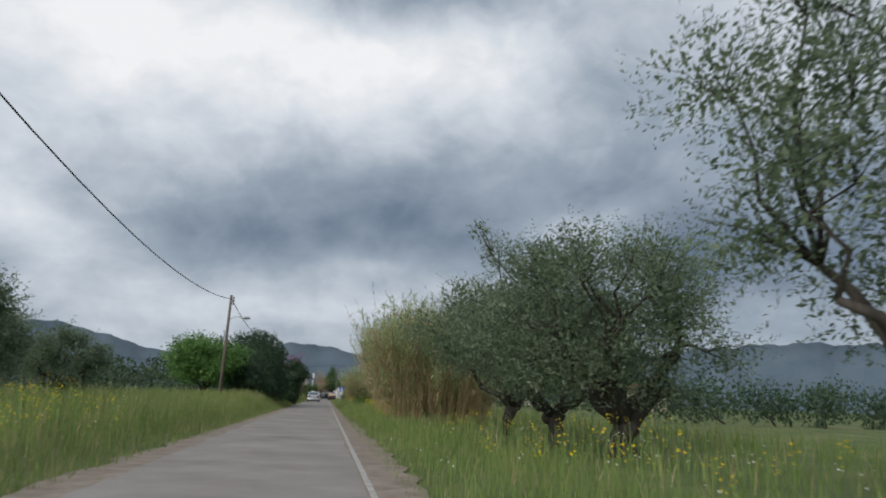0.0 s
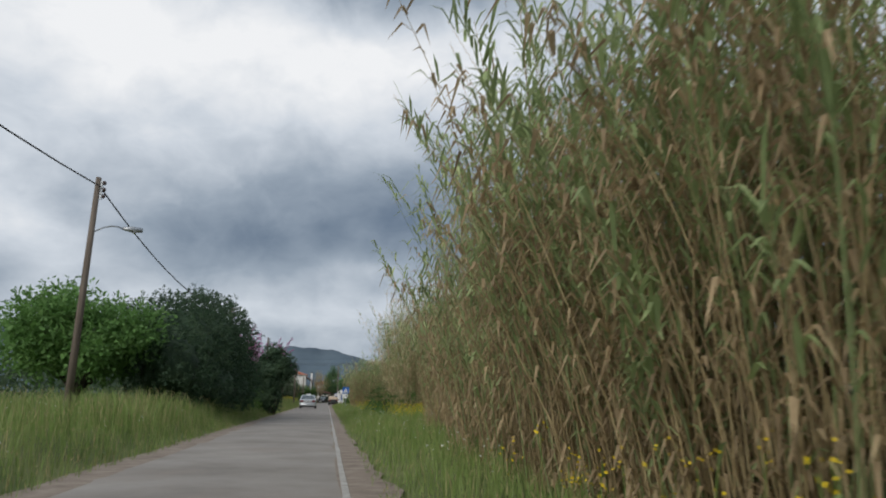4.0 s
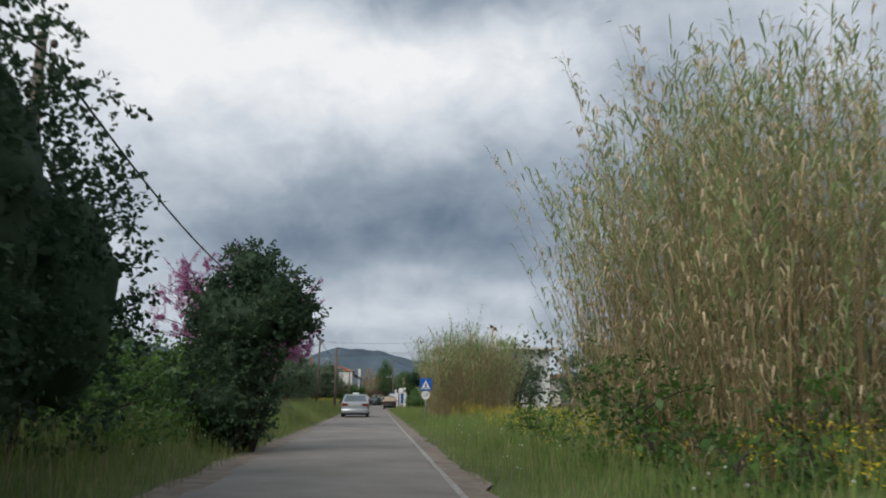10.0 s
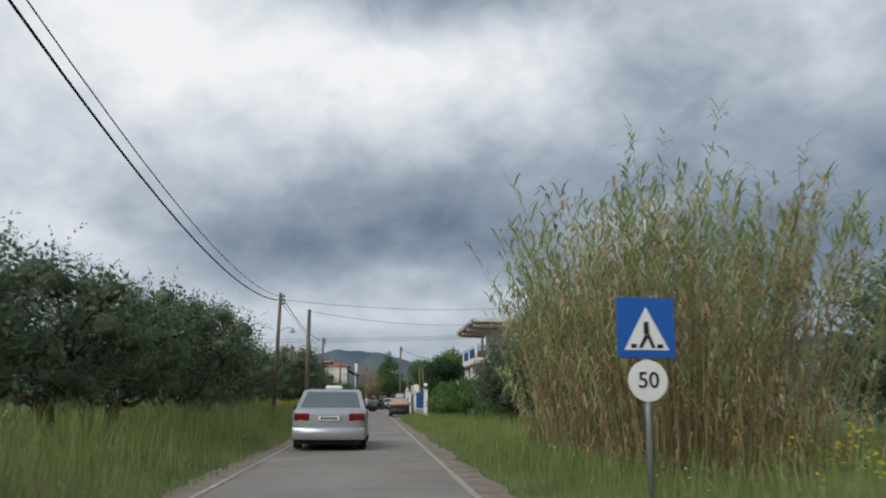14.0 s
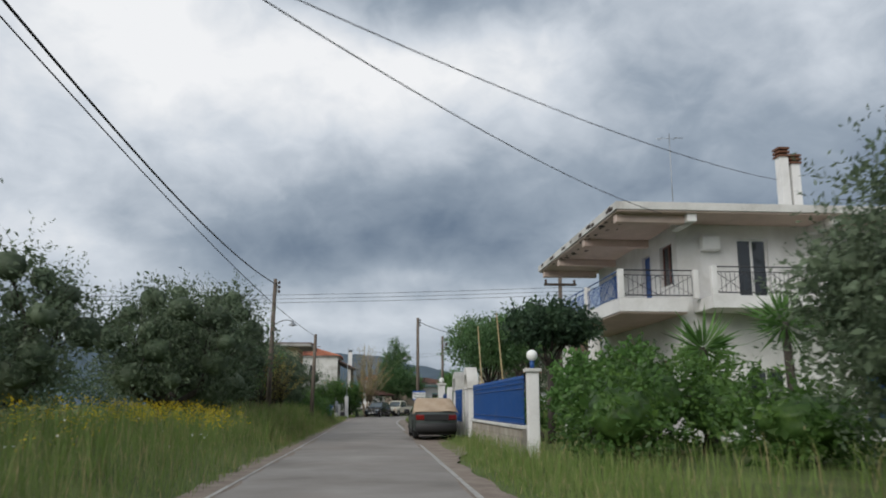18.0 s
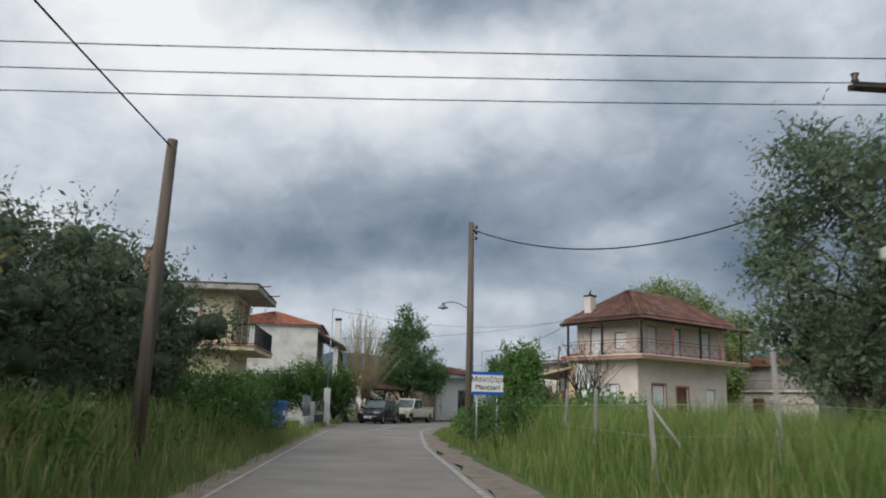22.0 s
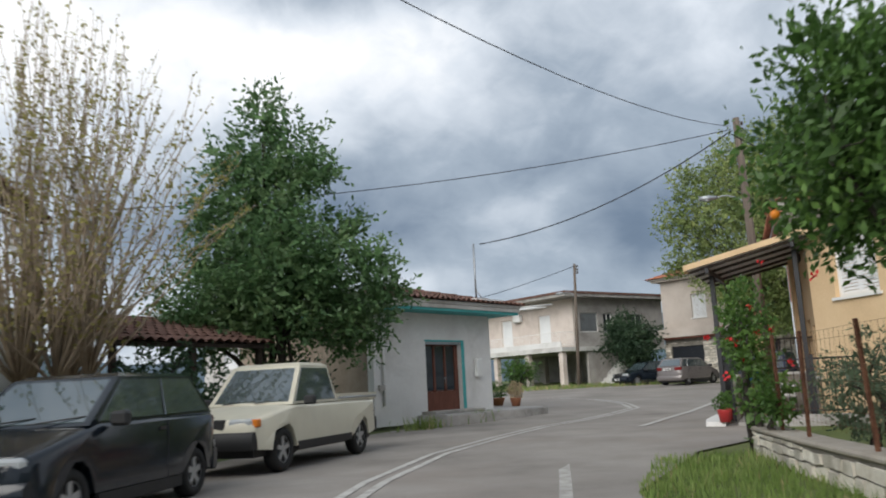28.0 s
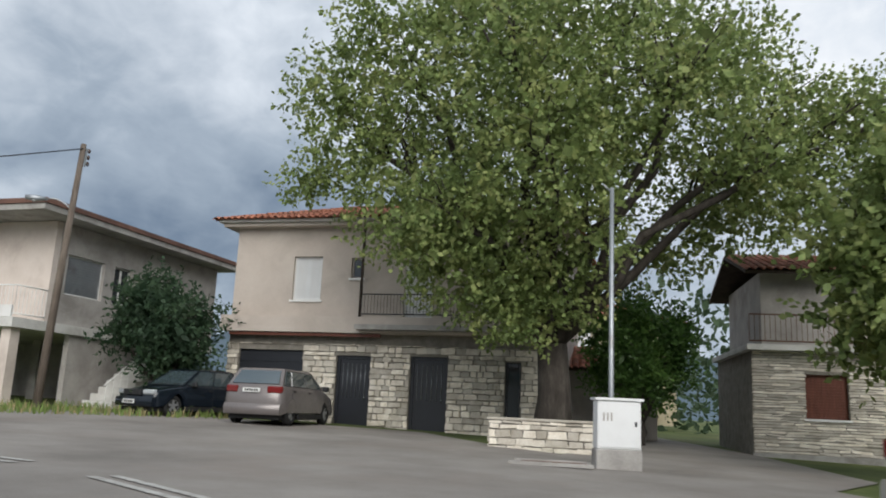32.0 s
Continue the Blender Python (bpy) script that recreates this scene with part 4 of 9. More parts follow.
    k = np.arange(m)[:, None] * 5 + len(V1)
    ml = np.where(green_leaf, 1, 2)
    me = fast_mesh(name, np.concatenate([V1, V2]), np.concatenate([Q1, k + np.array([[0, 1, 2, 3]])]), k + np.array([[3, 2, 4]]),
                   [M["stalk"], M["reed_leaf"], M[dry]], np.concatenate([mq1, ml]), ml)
    return tagged(new(name, me), label, "reeds", kind="stuff")


# ---------------------------------------------------------------- the planting, along the road
OL = "silver-green olive tree with a gnarled dark trunk standing in the grass"
olive("tall silver-green olive tree with a dark trunk in the grass", (6.5, 2.4), 7.8, 2.7, 1.3, 11, n=27000, trunk=0.2, fork=1.2, k=36, clump=0.4, flat=0.9)
olive("low spreading silver-green olive tree with crooked limbs in the grass", (6.25, 21.4), 4.75, 3.1, 1.75, 13, n=33000, trunk=0.19, fork=1.0, k=34, lean=(-0.3, -0.1), limbs=6, clump=0.36)
olive("silver-green olive tree with long upright sprigs standing in the grass", (6.44, 16.2), 4.5, 2.8, 1.2, 12, n=33000, trunk=0.2, fork=0.85, k=30, sprigs=((-1.9, -0.3, 5.0, 0.6), (-2.2, -0.2, 5.6, 0.5), (-1.2, 0.2, 5.0, 0.6), (-0.5, 0.3, 5.2, 0.6), (-0.2, 0.2, 5.5, 0.4), (0.2, 0.3, 5.0, 0.5)), clump=0.37)
olive("large old olive tree with a massive gnarled trunk and low limbs", (6.95, 12.7), 5.2, 3.3, 1.0, 14, n=33000, trunk=0.3, fork=0.7, k=36, lean=(-0.4, -0.3), limbs=7, clump=0.37)
for i, (x, y, h, r) in enumerate([(-8.6, 15.0, 3.4, 2.1), (-10.8, 21, 3.6, 2.4), (-13.4, 17, 3.8, 2.6), (-14, 30, 3.8, 2.8), (-19, 44, 4.2, 3.0), (-12.5, 37, 3.6, 2.4)]):
    olive(OL, (x, y), h, r, 0.6, 20 + i, n=13000, leaf_len=0.12, leaf_w=0.036, fork=0.7, k=20, clump=0.36)
# left: walnut, ivy-clad evergreen mass, scrub, redbud
tree("broad light-green walnut tree beside the dark evergreens", (-8.7, 58.0), 5.0, 3.0, 0.8, "light_leaf", 31, n=15000, leaf_len=0.22, leaf_w=0.11, k=13)
hedge("evergreen_thicket", "tall dark evergreen thicket overgrown with ivy, rounded like a dome", "thicket",
      [((-5.6, 59.5, 2.3), (1.9, 2.2, 2.1)), ((-6.0, 63.5, 3.4), (2.5, 2.6, 2.6)), ((-5.8, 67, 3.8), (2.6, 2.8, 2.8)), ((-5.5, 69.5, 3.8), (2.2, 2.6, 2.9)), ((-5.2, 72.3, 3.4), (2.0, 2.2, 3.0)),
       ((-4.6, 74.5, 2.5), (1.4, 1.5, 2.5)), ((-8.2, 67, 3.6), (2.8, 3.2, 2.5)), ((-4.5, 64.5, 1.6), (1.4, 2.4, 1.6)), ((-4.4, 69, 1.6), (1.5, 2.4, 1.6))], "dark_leaf", 32, 82000, 0.11, 0.075, shell=0.22, core=0.6)
hedge("ivy_tree", "ivy-covered roadside tree with a dark leafy mantle", "tree",
      [((-3.6, 81.5, 1.1), (1.4, 1.6, 1.3)), ((-3.3, 81.5, 1.9), (1.15, 1.3, 1.2)), ((-3.1, 81.5, 2.9), (1.3, 1.3, 1.2)), ((-2.5, 81.6, 3.4), (1.05, 1.0, 0.95)), ((-2.0, 81.6, 3.0), (0.7, 0.8, 0.6)), ((-3.0, 81.7, 4.1), (0.8, 0.8, 0.75)), ((-3.7, 81.6, 3.3), (0.7, 0.7, 0.7))], "dark_leaf", 33, 17000, 0.11, 0.07, shell=0.2, core=0.6, foot=0.2)
hedge("scrub", "tangled green roadside scrub and brambles", "shrub",
      [((-4.5, 77, 0.9), (1.3, 1.8, 0.9)), ((-5.2, 80.5, 1.2), (1.7, 1.8, 1.3)), ((-5.4, 84.5, 1.4), (1.7, 2.0, 1.5)), ((-5.2, 88, 1.5), (1.5, 1.8, 1.5)), ((-7.5, 83, 1.9), (2.0, 3.0, 1.8))], "citrus_leaf", 34, 15000, 0.13, 0.06)
for i, (x, y) in enumerate([(-8.4, 80), (-9.5, 86)]):
    tree("thin young tree with sparse pale-green leaves", (x, y), 5.6, 1.7, 2.0, "light_leaf", 35 + i, n=3500, leaf_len=0.17, leaf_w=0.09, trunk=0.09)


def redbud():
    rng = np.random.default_rng(41)
    x, y = -5.7, 97.3
    top = thing("redbud_tree", "redbud tree in full magenta-pink blossom with dark bare branches", "tree", pose(x, y, float(land(x, y))))
    bm = bmesh.new()
    P, D = [], []
    for s in range(6):
        a = 2 * math.pi * s / 6 + 0.4
        f = Vector((0.25 * math.cos(a), 0.25 * math.sin(a), 0.0))
        c = Vector((1.2 * math.cos(a), 1.2 * math.sin(a), 2.7 + 0.35 * rng.normal()))
        limb(bm, f, c, 0.1, 0.06, rng, 7)
        for b in range(16):
            az, el = a + rng.normal() * 0.75, rng.uniform(0.12, 1.25)
            L = rng.uniform(1.6, 3.0) * (0.72 + 0.85 * math.sin(el))
            e = c + Vector((math.cos(az) * math.cos(el), math.sin(az) * math.cos(el), math.sin(el))) * L
            pts = limb(bm, c, e, 0.035, 0.008, rng, 5, 0.1)
            for j in range(5):
                o = pts[1].lerp(pts[4], rng.uniform(0, 1))
                q = unit(rng.normal(size=3)) + np.array([0, 0, 0.5])
                e2 = o + Vector(q) * rng.uniform(0.3, 0.9)
                limb(bm, o, e2, 0.012, 0.004, rng, 3, 0.1)
                for k in range(115):
                    P.append(o.lerp(e2, rng.uniform(0, 1.05)))
            for k in range(150):
                P.append(pts[1].lerp(pts[4], rng.uniform(0, 1)))
    part("trunk", bm, M["bark"], top)
    P = np.array([tuple(p) for p in P]) + rng.normal(size=(len(P), 3)) * 0.045
    V, Q = leaf_arrays(rng, P, unit(rng.normal(size=P.shape)), 0.065, 0.045)
    cr = new("blossom", fast_mesh("blossom", V, Q, np.zeros((0, 3), int), [M["pink"]]))
    cr.parent = top


redbud()
hedge("scrub", "dark green undergrowth below the blossoming tree", "shrub", [((-7.5, 95, 0.8), (2.0, 1.5, 0.9)), ((-8, 99, 1.0), (2.2, 2.0, 1.0)), ((-5.2, 101, 0.7), (1.3, 2.0, 0.8)), ((-5.6, 95.6, 0.8), (1.5, 1.2, 1.0)), ((-4.9, 98.2, 0.6), (1.0, 1.6, 0.8))], "olive", 43, 9500, 0.13, 0.05)
LEFT_OLIVES = [(-8.2, 109.5, 4.4, 2.7), (-7.4, 114.5, 4.2, 2.5), (-7.6, 120.0, 4.7, 2.7), (-7.0, 126.0, 4.9, 2.6), (-9.2, 131.0, 5.4, 3.0), (-8.3, 134.6, 6.0, 3.0), (-8.0, 143.5, 4.3, 2.6),
               (-8.4, 149.0, 4.5, 2.7), (-6.7, 157.6, 4.9, 2.9), (-6.9, 162.0, 5.8, 2.9), (-6.9, 165.0, 4.6, 2.5), (-7.6, 174.5, 4.5, 2.5), (-6.6, 178.6, 4.4, 2.4), (-6.3, 183.0, 4.9, 2.6), (-7.6, 187.5, 3.8, 2.0)]
for i, (x, y, h, r) in enumerate(LEFT_OLIVES):
    olive("dense dark grey-green olive tree in the roadside grove", (x, y), h * 0.9, r * 0.95, 0.5, 50 + i, "olive_dark", n=11000 if h > 4.75 else 8500, leaf_len=0.115, leaf_w=0.034, k=28, fork=0.7, clump=0.41, flat=0.85, core=0.32, group="olive grove")
for i, (x, y, h, r) in enumerate([(15.2, 117, 5.0, 3.6), (20, 122, 4.4, 2.8), (8.7, 134.6, 6.3, 2.5), (13.2, 137.5, 5.2, 2.6), (7.6, 141.9, 4.3, 2.7), (28, 112, 4.5, 3.0), (24, 100, 4.2, 2.8)]):
    olive("rounded olive tree in the meadow", (x, y), h, r, 0.55, 70 + i, "olive_dark", n=19000 if y > 133 and x < 9 else 12000 if x < 17 else 6500, leaf_len=0.12, leaf_w=0.038, k=26, fork=0.7, clump=0.43, flat=0.9, core=0.22)
hedge("scrub", "feathery olive-green bush beside the reeds", "shrub", [((8.2, 121, 1.5), (1.8, 2.0, 1.7)), ((6.0, 119.5, 1.0), (1.2, 1.6, 1.2)), ((8.8, 125.5, 1.8), (1.8, 2.0, 1.8))], "olive", 79, 9000, 0.14, 0.05)
hedge("olive_row", "distant dark row of olive trees across the meadow", "trees", [((24 + 3.1 * i, 50 + 1.5 * math.sin(2.3 * i), 1.5), (2.1, 1.9, 1.5 + 0.25 * math.sin(1.7 * i))) for i in range(10)], "dark_leaf", 80, 12000, 0.22, 0.08)
# giant reeds
rng = np.random.default_rng(81)
a = scatter(rng, 950, 3.3, 7.4, 29.3, 34.5)
b = scatter(rng, 850, 3.3, 6.3, 33, 42.5)
b2 = scatter(rng, 1900, 4.9, 7.5, 42.5, 61.5)
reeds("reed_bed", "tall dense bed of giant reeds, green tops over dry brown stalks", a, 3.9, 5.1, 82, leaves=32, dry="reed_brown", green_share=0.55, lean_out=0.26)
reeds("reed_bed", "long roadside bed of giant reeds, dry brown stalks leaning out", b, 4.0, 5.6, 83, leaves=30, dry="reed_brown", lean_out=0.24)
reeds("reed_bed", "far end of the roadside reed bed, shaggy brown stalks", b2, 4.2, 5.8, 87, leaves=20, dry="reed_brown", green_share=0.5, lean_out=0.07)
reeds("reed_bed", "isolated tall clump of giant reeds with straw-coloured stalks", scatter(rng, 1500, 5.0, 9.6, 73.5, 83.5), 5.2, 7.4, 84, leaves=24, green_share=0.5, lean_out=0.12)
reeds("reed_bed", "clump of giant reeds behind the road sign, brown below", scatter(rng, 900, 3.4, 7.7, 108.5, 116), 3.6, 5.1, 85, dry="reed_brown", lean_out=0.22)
hedge("scrub", "low green brambles at the foot of the reeds", "shrub", [((4.3, 76.5, 0.9), (1.2, 2.6, 1.2)), ((5.6, 73.4, 0.7), (1.2, 0.9, 1.0)), ((4.2, 72.5, 0.4), (0.9, 1.2, 0.6)), ((4.0, 84, 0.5), (0.8, 2.5, 0.7)), ((7.5, 73, 0.5), (1.5, 0.9, 0.7)), ((10.5, 78, 0.9), (1.2, 2.5, 1.1))], "citrus_leaf", 86, 6500, 0.12, 0.05)


gg = thing("garden_gate", "weathered turquoise plank gate hung on a grey wooden post", "gate", pose(-5.95, 93.9, float(land(-5.95, 93.9)), 0, 0, 4))
for k in range(5):
    part("plank", boxes((0.12, -0.02, 0.35 + 0.2 * k, 1.12, 0.02, 0.47 + 0.2 * k), bevel=0.006), M["teal_wood"], gg)
part("upright", boxes((0.98, -0.05, 0.0, 1.1, -0.022, 1.5), bevel=0.008), M["teal_wood"], gg)
part("post", boxes((-0.12, -0.09, -0.1, 0.06, 0.09, 1.3), bevel=0.015), M["pole_wood"], gg, "grey weathered gate post")
part("cap_board", boxes((-0.35, -0.12, 1.304, 0.3, 0.12, 1.36), bevel=0.01), M["pole_wood"], gg)


def far_woods():
    rng = np.random.default_rng(91)
    blobs = []
    for x0, y0, x1, y1, k, h in ((-70, 75, -14, 95, 16, 4.5), (-40, 110, -16, 200, 16, 6), (25, 60, 120, 95, 26, 4.5), (22, 130, 60, 190, 18, 6), (-120, 130, 140, 330, 60, 8), (50, 225, 120, 300, 20, 9), (-60, 228, -14, 262, 14, 7)):
        for i in range(k):
            f = rng.uniform()
            x, y = x0 + (x1 - x0) * rng.uniform(), y0 + (y1 - y0) * rng.uniform()
            if -13 < x < 42 and y > 185:
                y += 130
            r = h * rng.uniform(0.45, 0.75)
            blobs.append(((x, y, h * 0.5), (r, r, h * rng.uniform(0.42, 0.62))))
    P, d = in_blobs(rng, blobs, 46000, 0.3)
    P[:, 2] = np.maximum(P[:, 2], 0.0)
    D = unit(d * 0.5 + rng.normal(size=P.shape) * 0.8)
    V, Q = leaf_arrays(rng, P, D, 0.62, 0.36)
    tagged(new("far_woods", fast_mesh("far_woods", V, Q, np.zeros((0, 3), int), [M["far_wood"]])), "distant belts of grey-green olive groves and woodland", "woodland", kind="stuff")


far_woods()
# grass along both verges
rng = np.random.default_rng(95)
L1 = np.concatenate([scatter(rng, 46000, -4.6, -2.72, -6, 200), scatter(rng, 16000, -6.2, -4.5, -6, 200)])
L2 = scatter(rng, 20000, -15, -5.4, -6, 196)
blades("verge_grass", "tall seeding grass on the bank beside the road", L1, 0.2, 0.86, 0.0045, 96, dry=0.16, hscale=0.3 + 0.75 * smooth((-2.7 - L1[:, 0]) / 1.3), heads=0.14)
blades("meadow_grass", "tall green meadow grass with seed heads", L2, 0.35, 1.0, 0.010, 97, dry=0.14, heads=0.12)
R1 = np.concatenate([scatter(rng, 46000, 1.42, 4.2, -6, 149), scatter(rng, 4200, 1.6, 2.85, 140, 158), scatter(rng, 2500, 3.2, 9, 149, 168), scatter(rng, 5000, 2.2, 5.4, 169, 199)])
R2 = np.concatenate([scatter(rng, 18000, 4.0, 16, -6, 149), scatter(rng, 8500, 5.0, 13, 169, 200)])
blades("verge_grass", "bright green verge grass beside the road edge", R1, 0.12, 0.52, 0.0045, 98, dry=0.09, hscale=0.35 + 0.75 * smooth((R1[:, 0] - 1.4) / 1.3), heads=0.05)
blades("meadow_grass", "lush green meadow grass", R2, 0.25, 0.8, 0.010, 99, dry=0.13, heads=0.08)
W1 = np.concatenate([scatter(rng, 20000, 2.1, 7, 170, 198), scatter(rng, 6500, 7, 14, 172, 200)])
blades("plot_grass", "rank tall grass and weeds in the empty plot", W1, 0.4, 1.15, 0.008, 100, dry=0.07, hscale=0.35 + 0.65 * smooth((W1[:, 0] - 2.0) / 1.6))
fl = [scatter(rng, 60, 2.3, 5.5, 1, 16), scatter(rng, 40, 2.2, 3.2, 27, 33), scatter(rng, 900, 3.8, 9.5, 60, 72), scatter(rng, 1000, 3.5, 15, 86, 105), scatter(rng, 420, -9, -4.2, 139, 152), scatter(rng, 120, -5, -3.6, 2, 12), scatter(rng, 200, 2.8, 6, 74, 92), scatter(rng, 120, 3.5, 9, 188, 200)]
flowers("mustard_flowers", "yellow wild mustard flowering in the grass", np.concatenate(fl), 0.4, 0.9, "yellow", 0.032, 101, per=7)
flowers("daisies", "small white and pale wild flowers in the verge", np.concatenate([scatter(rng, 500, 1.8, 8, 0, 110), scatter(rng, 250, -7, -3.2, 0, 150)]), 0.3, 0.6, "white_petal", 0.035, 102, per=2)
YS = rng.uniform(205.5, 218.8, 11000)
EDGE, WALL = np.interp(YS, (205, 209.4, 215.8, 219), (2.75, 3.55, 5.7, 7.5)), np.interp(YS, (206.3, 209.2, 212.6, 216.2, 218.8), (5.1, 5.75, 6.75, 7.95, 8.95))
P3 = np.stack([EDGE + (WALL - EDGE) * rng.uniform(0, 1, 11000), YS], 1)
blades("grass_strip", "bright green grass strip below the garden wall", P3, 0.06, 0.19, 0.007, 103, dry=0.04)
blades("yard_grass", "short green grass in the fenced garden", scatter(rng, 3600, 9.3, 16, 204, 217.3), 0.1, 0.3, 0.02, 104, dry=0.05)
blades("verge_grass", "weedy grass at the edge of the gravel", np.concatenate([scatter(rng, 2200, -7, -2.9, 200, 211), scatter(rng, 1600, -4.5, -2.4, 213.2, 217)]), 0.12, 0.4, 0.014, 105, dry=0.12)
hedge("scrub", "weedy yellow-green bush at the foot of the village sign", "shrub", [((3.1, 184.5, 0.9), (0.9, 0.8, 1.0)), ((2.75, 187.4, 0.6), (0.7, 1.3, 0.8)), ((3.7, 186.6, 0.7), (1.1, 1.4, 0.9)), ((2.9, 190.4, 0.6), (0.7, 1.3, 0.8))], "citrus_leaf", 110, 6500, 0.1, 0.045)
rng = np.random.default_rng(120)
flowers("mustard_flowers", "thick stand of tall yellow mustard at the edge of the olive grove", scatter(rng, 300, -6.4, -3.7, 149.5, 154.5), 0.45, 0.85, "yellow", 0.04, 121, per=7)
W2 = np.concatenate([scatter(rng, 7500, -5.4, -3.0, 157, 190), scatter(rng, 2200, -7.5, -4.0, 46, 56)])
blades("plot_grass", "rank tall grass and nettles crowding the road edge", W2, 0.45, 1.1, 0.010, 122, dry=0.25, hscale=0.35 + 0.65 * smooth((-2.9 - W2[:, 0]) / 1.0))

# ---------------------------------------------------------------- poles, lamps and wires
def utility_pole(at, h, label, lean=(0, 0), r=0.1, lamp=None, name="utility_pole", rack=True, mat="pole_wood"):
    """lamp: (height, azimuth of the arm in degrees right of the road, reach, kind)"""
    x, y = at
    h -= float(land(x, y))      # h is the height of the top over the road
    top = thing(name, label, "utility pole", pose(x, y, float(land(x, y))))
    bm = bmesh.new()
    tube(bm, [(0, 0, -0.3), (lean[0] * 0.5, lean[1] * 0.5, h * 0.5), (lean[0], lean[1], h)], [r * 1.2, r, r * 0.78], 12)
    part("shaft", bm, M[mat], top)
    if rack:
        bm = boxes((lean[0] + 0.08, lean[1] - 0.03, h - 0.65, lean[0] + 0.13, lean[1] + 0.03, h - 0.1))
        part("bracket", bm, M["steel"], top)
        for k in range(3):
            bm = bmesh.new()
            ball(bm, (lean[0] + 0.18, lean[1], h - 0.16 - 0.2 * k), 0.055, 8, 6, 1.3)
            part("insulator", bm, M["ceramic"], top)
    if lamp:
        z, az, reach, kind = lamp
        d = Vector((math.sin(radians(az)), math.cos(radians(az)), 0))
        c = Vector((lean[0] * z / h, lean[1] * z / h, z))
        pts = [c + d * reach * f + Vector((0, 0, 0.28 * math.sin(f * math.pi * 0.72))) for f in (0, 0.15, 0.35, 0.6, 0.8, 1)]
        part("lamp_arm", tubes((pts, 0.022), n=6), M["steel"], top)
        e = pts[-1]
        bm = bmesh.new()
        if kind == "bell":
            tube(bm, [e + Vector((0, 0, 0.03)), e + Vector((0, 0, -0.06)), e + Vector((0, 0, -0.13)), e + Vector((0, 0, -0.17))], [0.04, 0.07, 0.16, 0.19], 14)
        else:
            q = [e - d * 0.06, e + d * 0.22, e + d * 0.5]
            tube(bm, [p + Vector((0, 0, 0.02)) for p in q], [0.05, 0.1, 0.07], 8)
        head = part("lamp_head", bm, M["steel"], top, "grey street lamp head")
        bm = bmesh.new()
        ball(bm, e + (Vector((0, 0, -0.17)) if kind == "bell" else d * 0.26 - Vector((0, 0, 0.05))), 0.075, 10, 6, 0.6)
        part("lamp_glass", bm, M["lamp_glass"], head)
    return top


def wire(a, b, sag, r=0.016, name="overhead_wire", label="black overhead cable sagging between poles"):
    a, b = Vector(a), Vector(b)
    bm = bmesh.new()
    k = 18
    tube(bm, [a.lerp(b, i / k) - Vector((0, 0, sag * 4 * (i / k) * (1 - i / k))) for i in range(k + 1)], r, 5)
    ob = obj(name, bm, M["cable"])
    return tagged(ob, label, "cable")


WP = "weathered brown wooden utility pole with insulators"
utility_pole((-6.45, 49.5), 7.46, WP + " and a small street lamp", lean=(0.25, 0), lamp=(5.4, 70, 0.9, "cobra"))
utility_pole((-5.14, 74.6), 6.5, WP + " standing among ivy")
utility_pole((-5.1, 104.0), 6.8, WP + " beside the blossoming tree")
utility_pole((-5.4, 138.3), 6.77, WP + " and a curved lamp arm", lean=(0.12, 0), lamp=(4.3, 75, 0.75, "bell"))
utility_pole((-3.71, 137.7), 5.84, "bare weathered wooden pole at the roadside", rack=False, r=0.11)
utility_pole((-5.0, 167.9), 6.76, WP + " and a curved lamp arm", lean=(0.12, 0), lamp=(4.3, 70, 0.9, "bell"))
utility_pole((-3.75, 176.0), 5.0, "short bare wooden pole leaning over the verge", rack=False, lean=(0.12, 0))
utility_pole((2.78, 191.8), 7.65, WP + " and a curved lamp arm", lean=(-0.05, 0), lamp=(4.45, -82, 0.95, "bell"), r=0.12)
utility_pole((2.66, 168.5), 4.3, "slim grey wooden pole behind the gate post", r=0.06)
utility_pole((16.38, 229.45), 9.0, WP + " and a modern street lamp", lamp=(6.3, -70, 0.9, "cobra"), lean=(-0.15, 0), r=0.13)
utility_pole((25.4, 233.5), 9.0, WP + " among garden trees")
utility_pole((20.1, 254.8), 8.46, "dark wooden utility pole with a small street lamp", lean=(0.55, 0.6), lamp=(5.7, -60, 0.75, "cobra"))
wire((-6.5, -10.0, 9.6), (-6.15, 49.5, 7.2), 2.08, 0.022)
LINE = [(-6.15, 49.5, 7.2), (-4.95, 74.6, 6.1), (-4.9, 104.0, 6.3), (-5.1, 138.3, 6.4), (-4.8, 167.9, 6.5)]
for (p, q), s in zip(zip(LINE, LINE[1:]), (0.9, 1.0, 1.15, 0.55)):
    wire(p, q, s, 0.022)
wire((-5.1, 138.3, 6.1), (-3.65, 176.0, 4.9), 0.45, 0.012)
wire((-4.85, 104.0, 6.5), (-5.1, 138.3, 6.55), 1.0, 0.012)
wire((-3.65, 137.7, 5.75), (9.8, 157.6, 7.4), 0.5, 0.010)
wire((-5.1, 138.3, 6.4), (13.3, 157.5, 8.8), 0.5, 0.010)
wire((2.75, 191.8, 7.4), (11.0, 181.0, 7.0), 1.3, 0.022)
wire((2.66, 168.5, 4.2), (11.0, 181.0, 4.6), 0.5, 0.014)


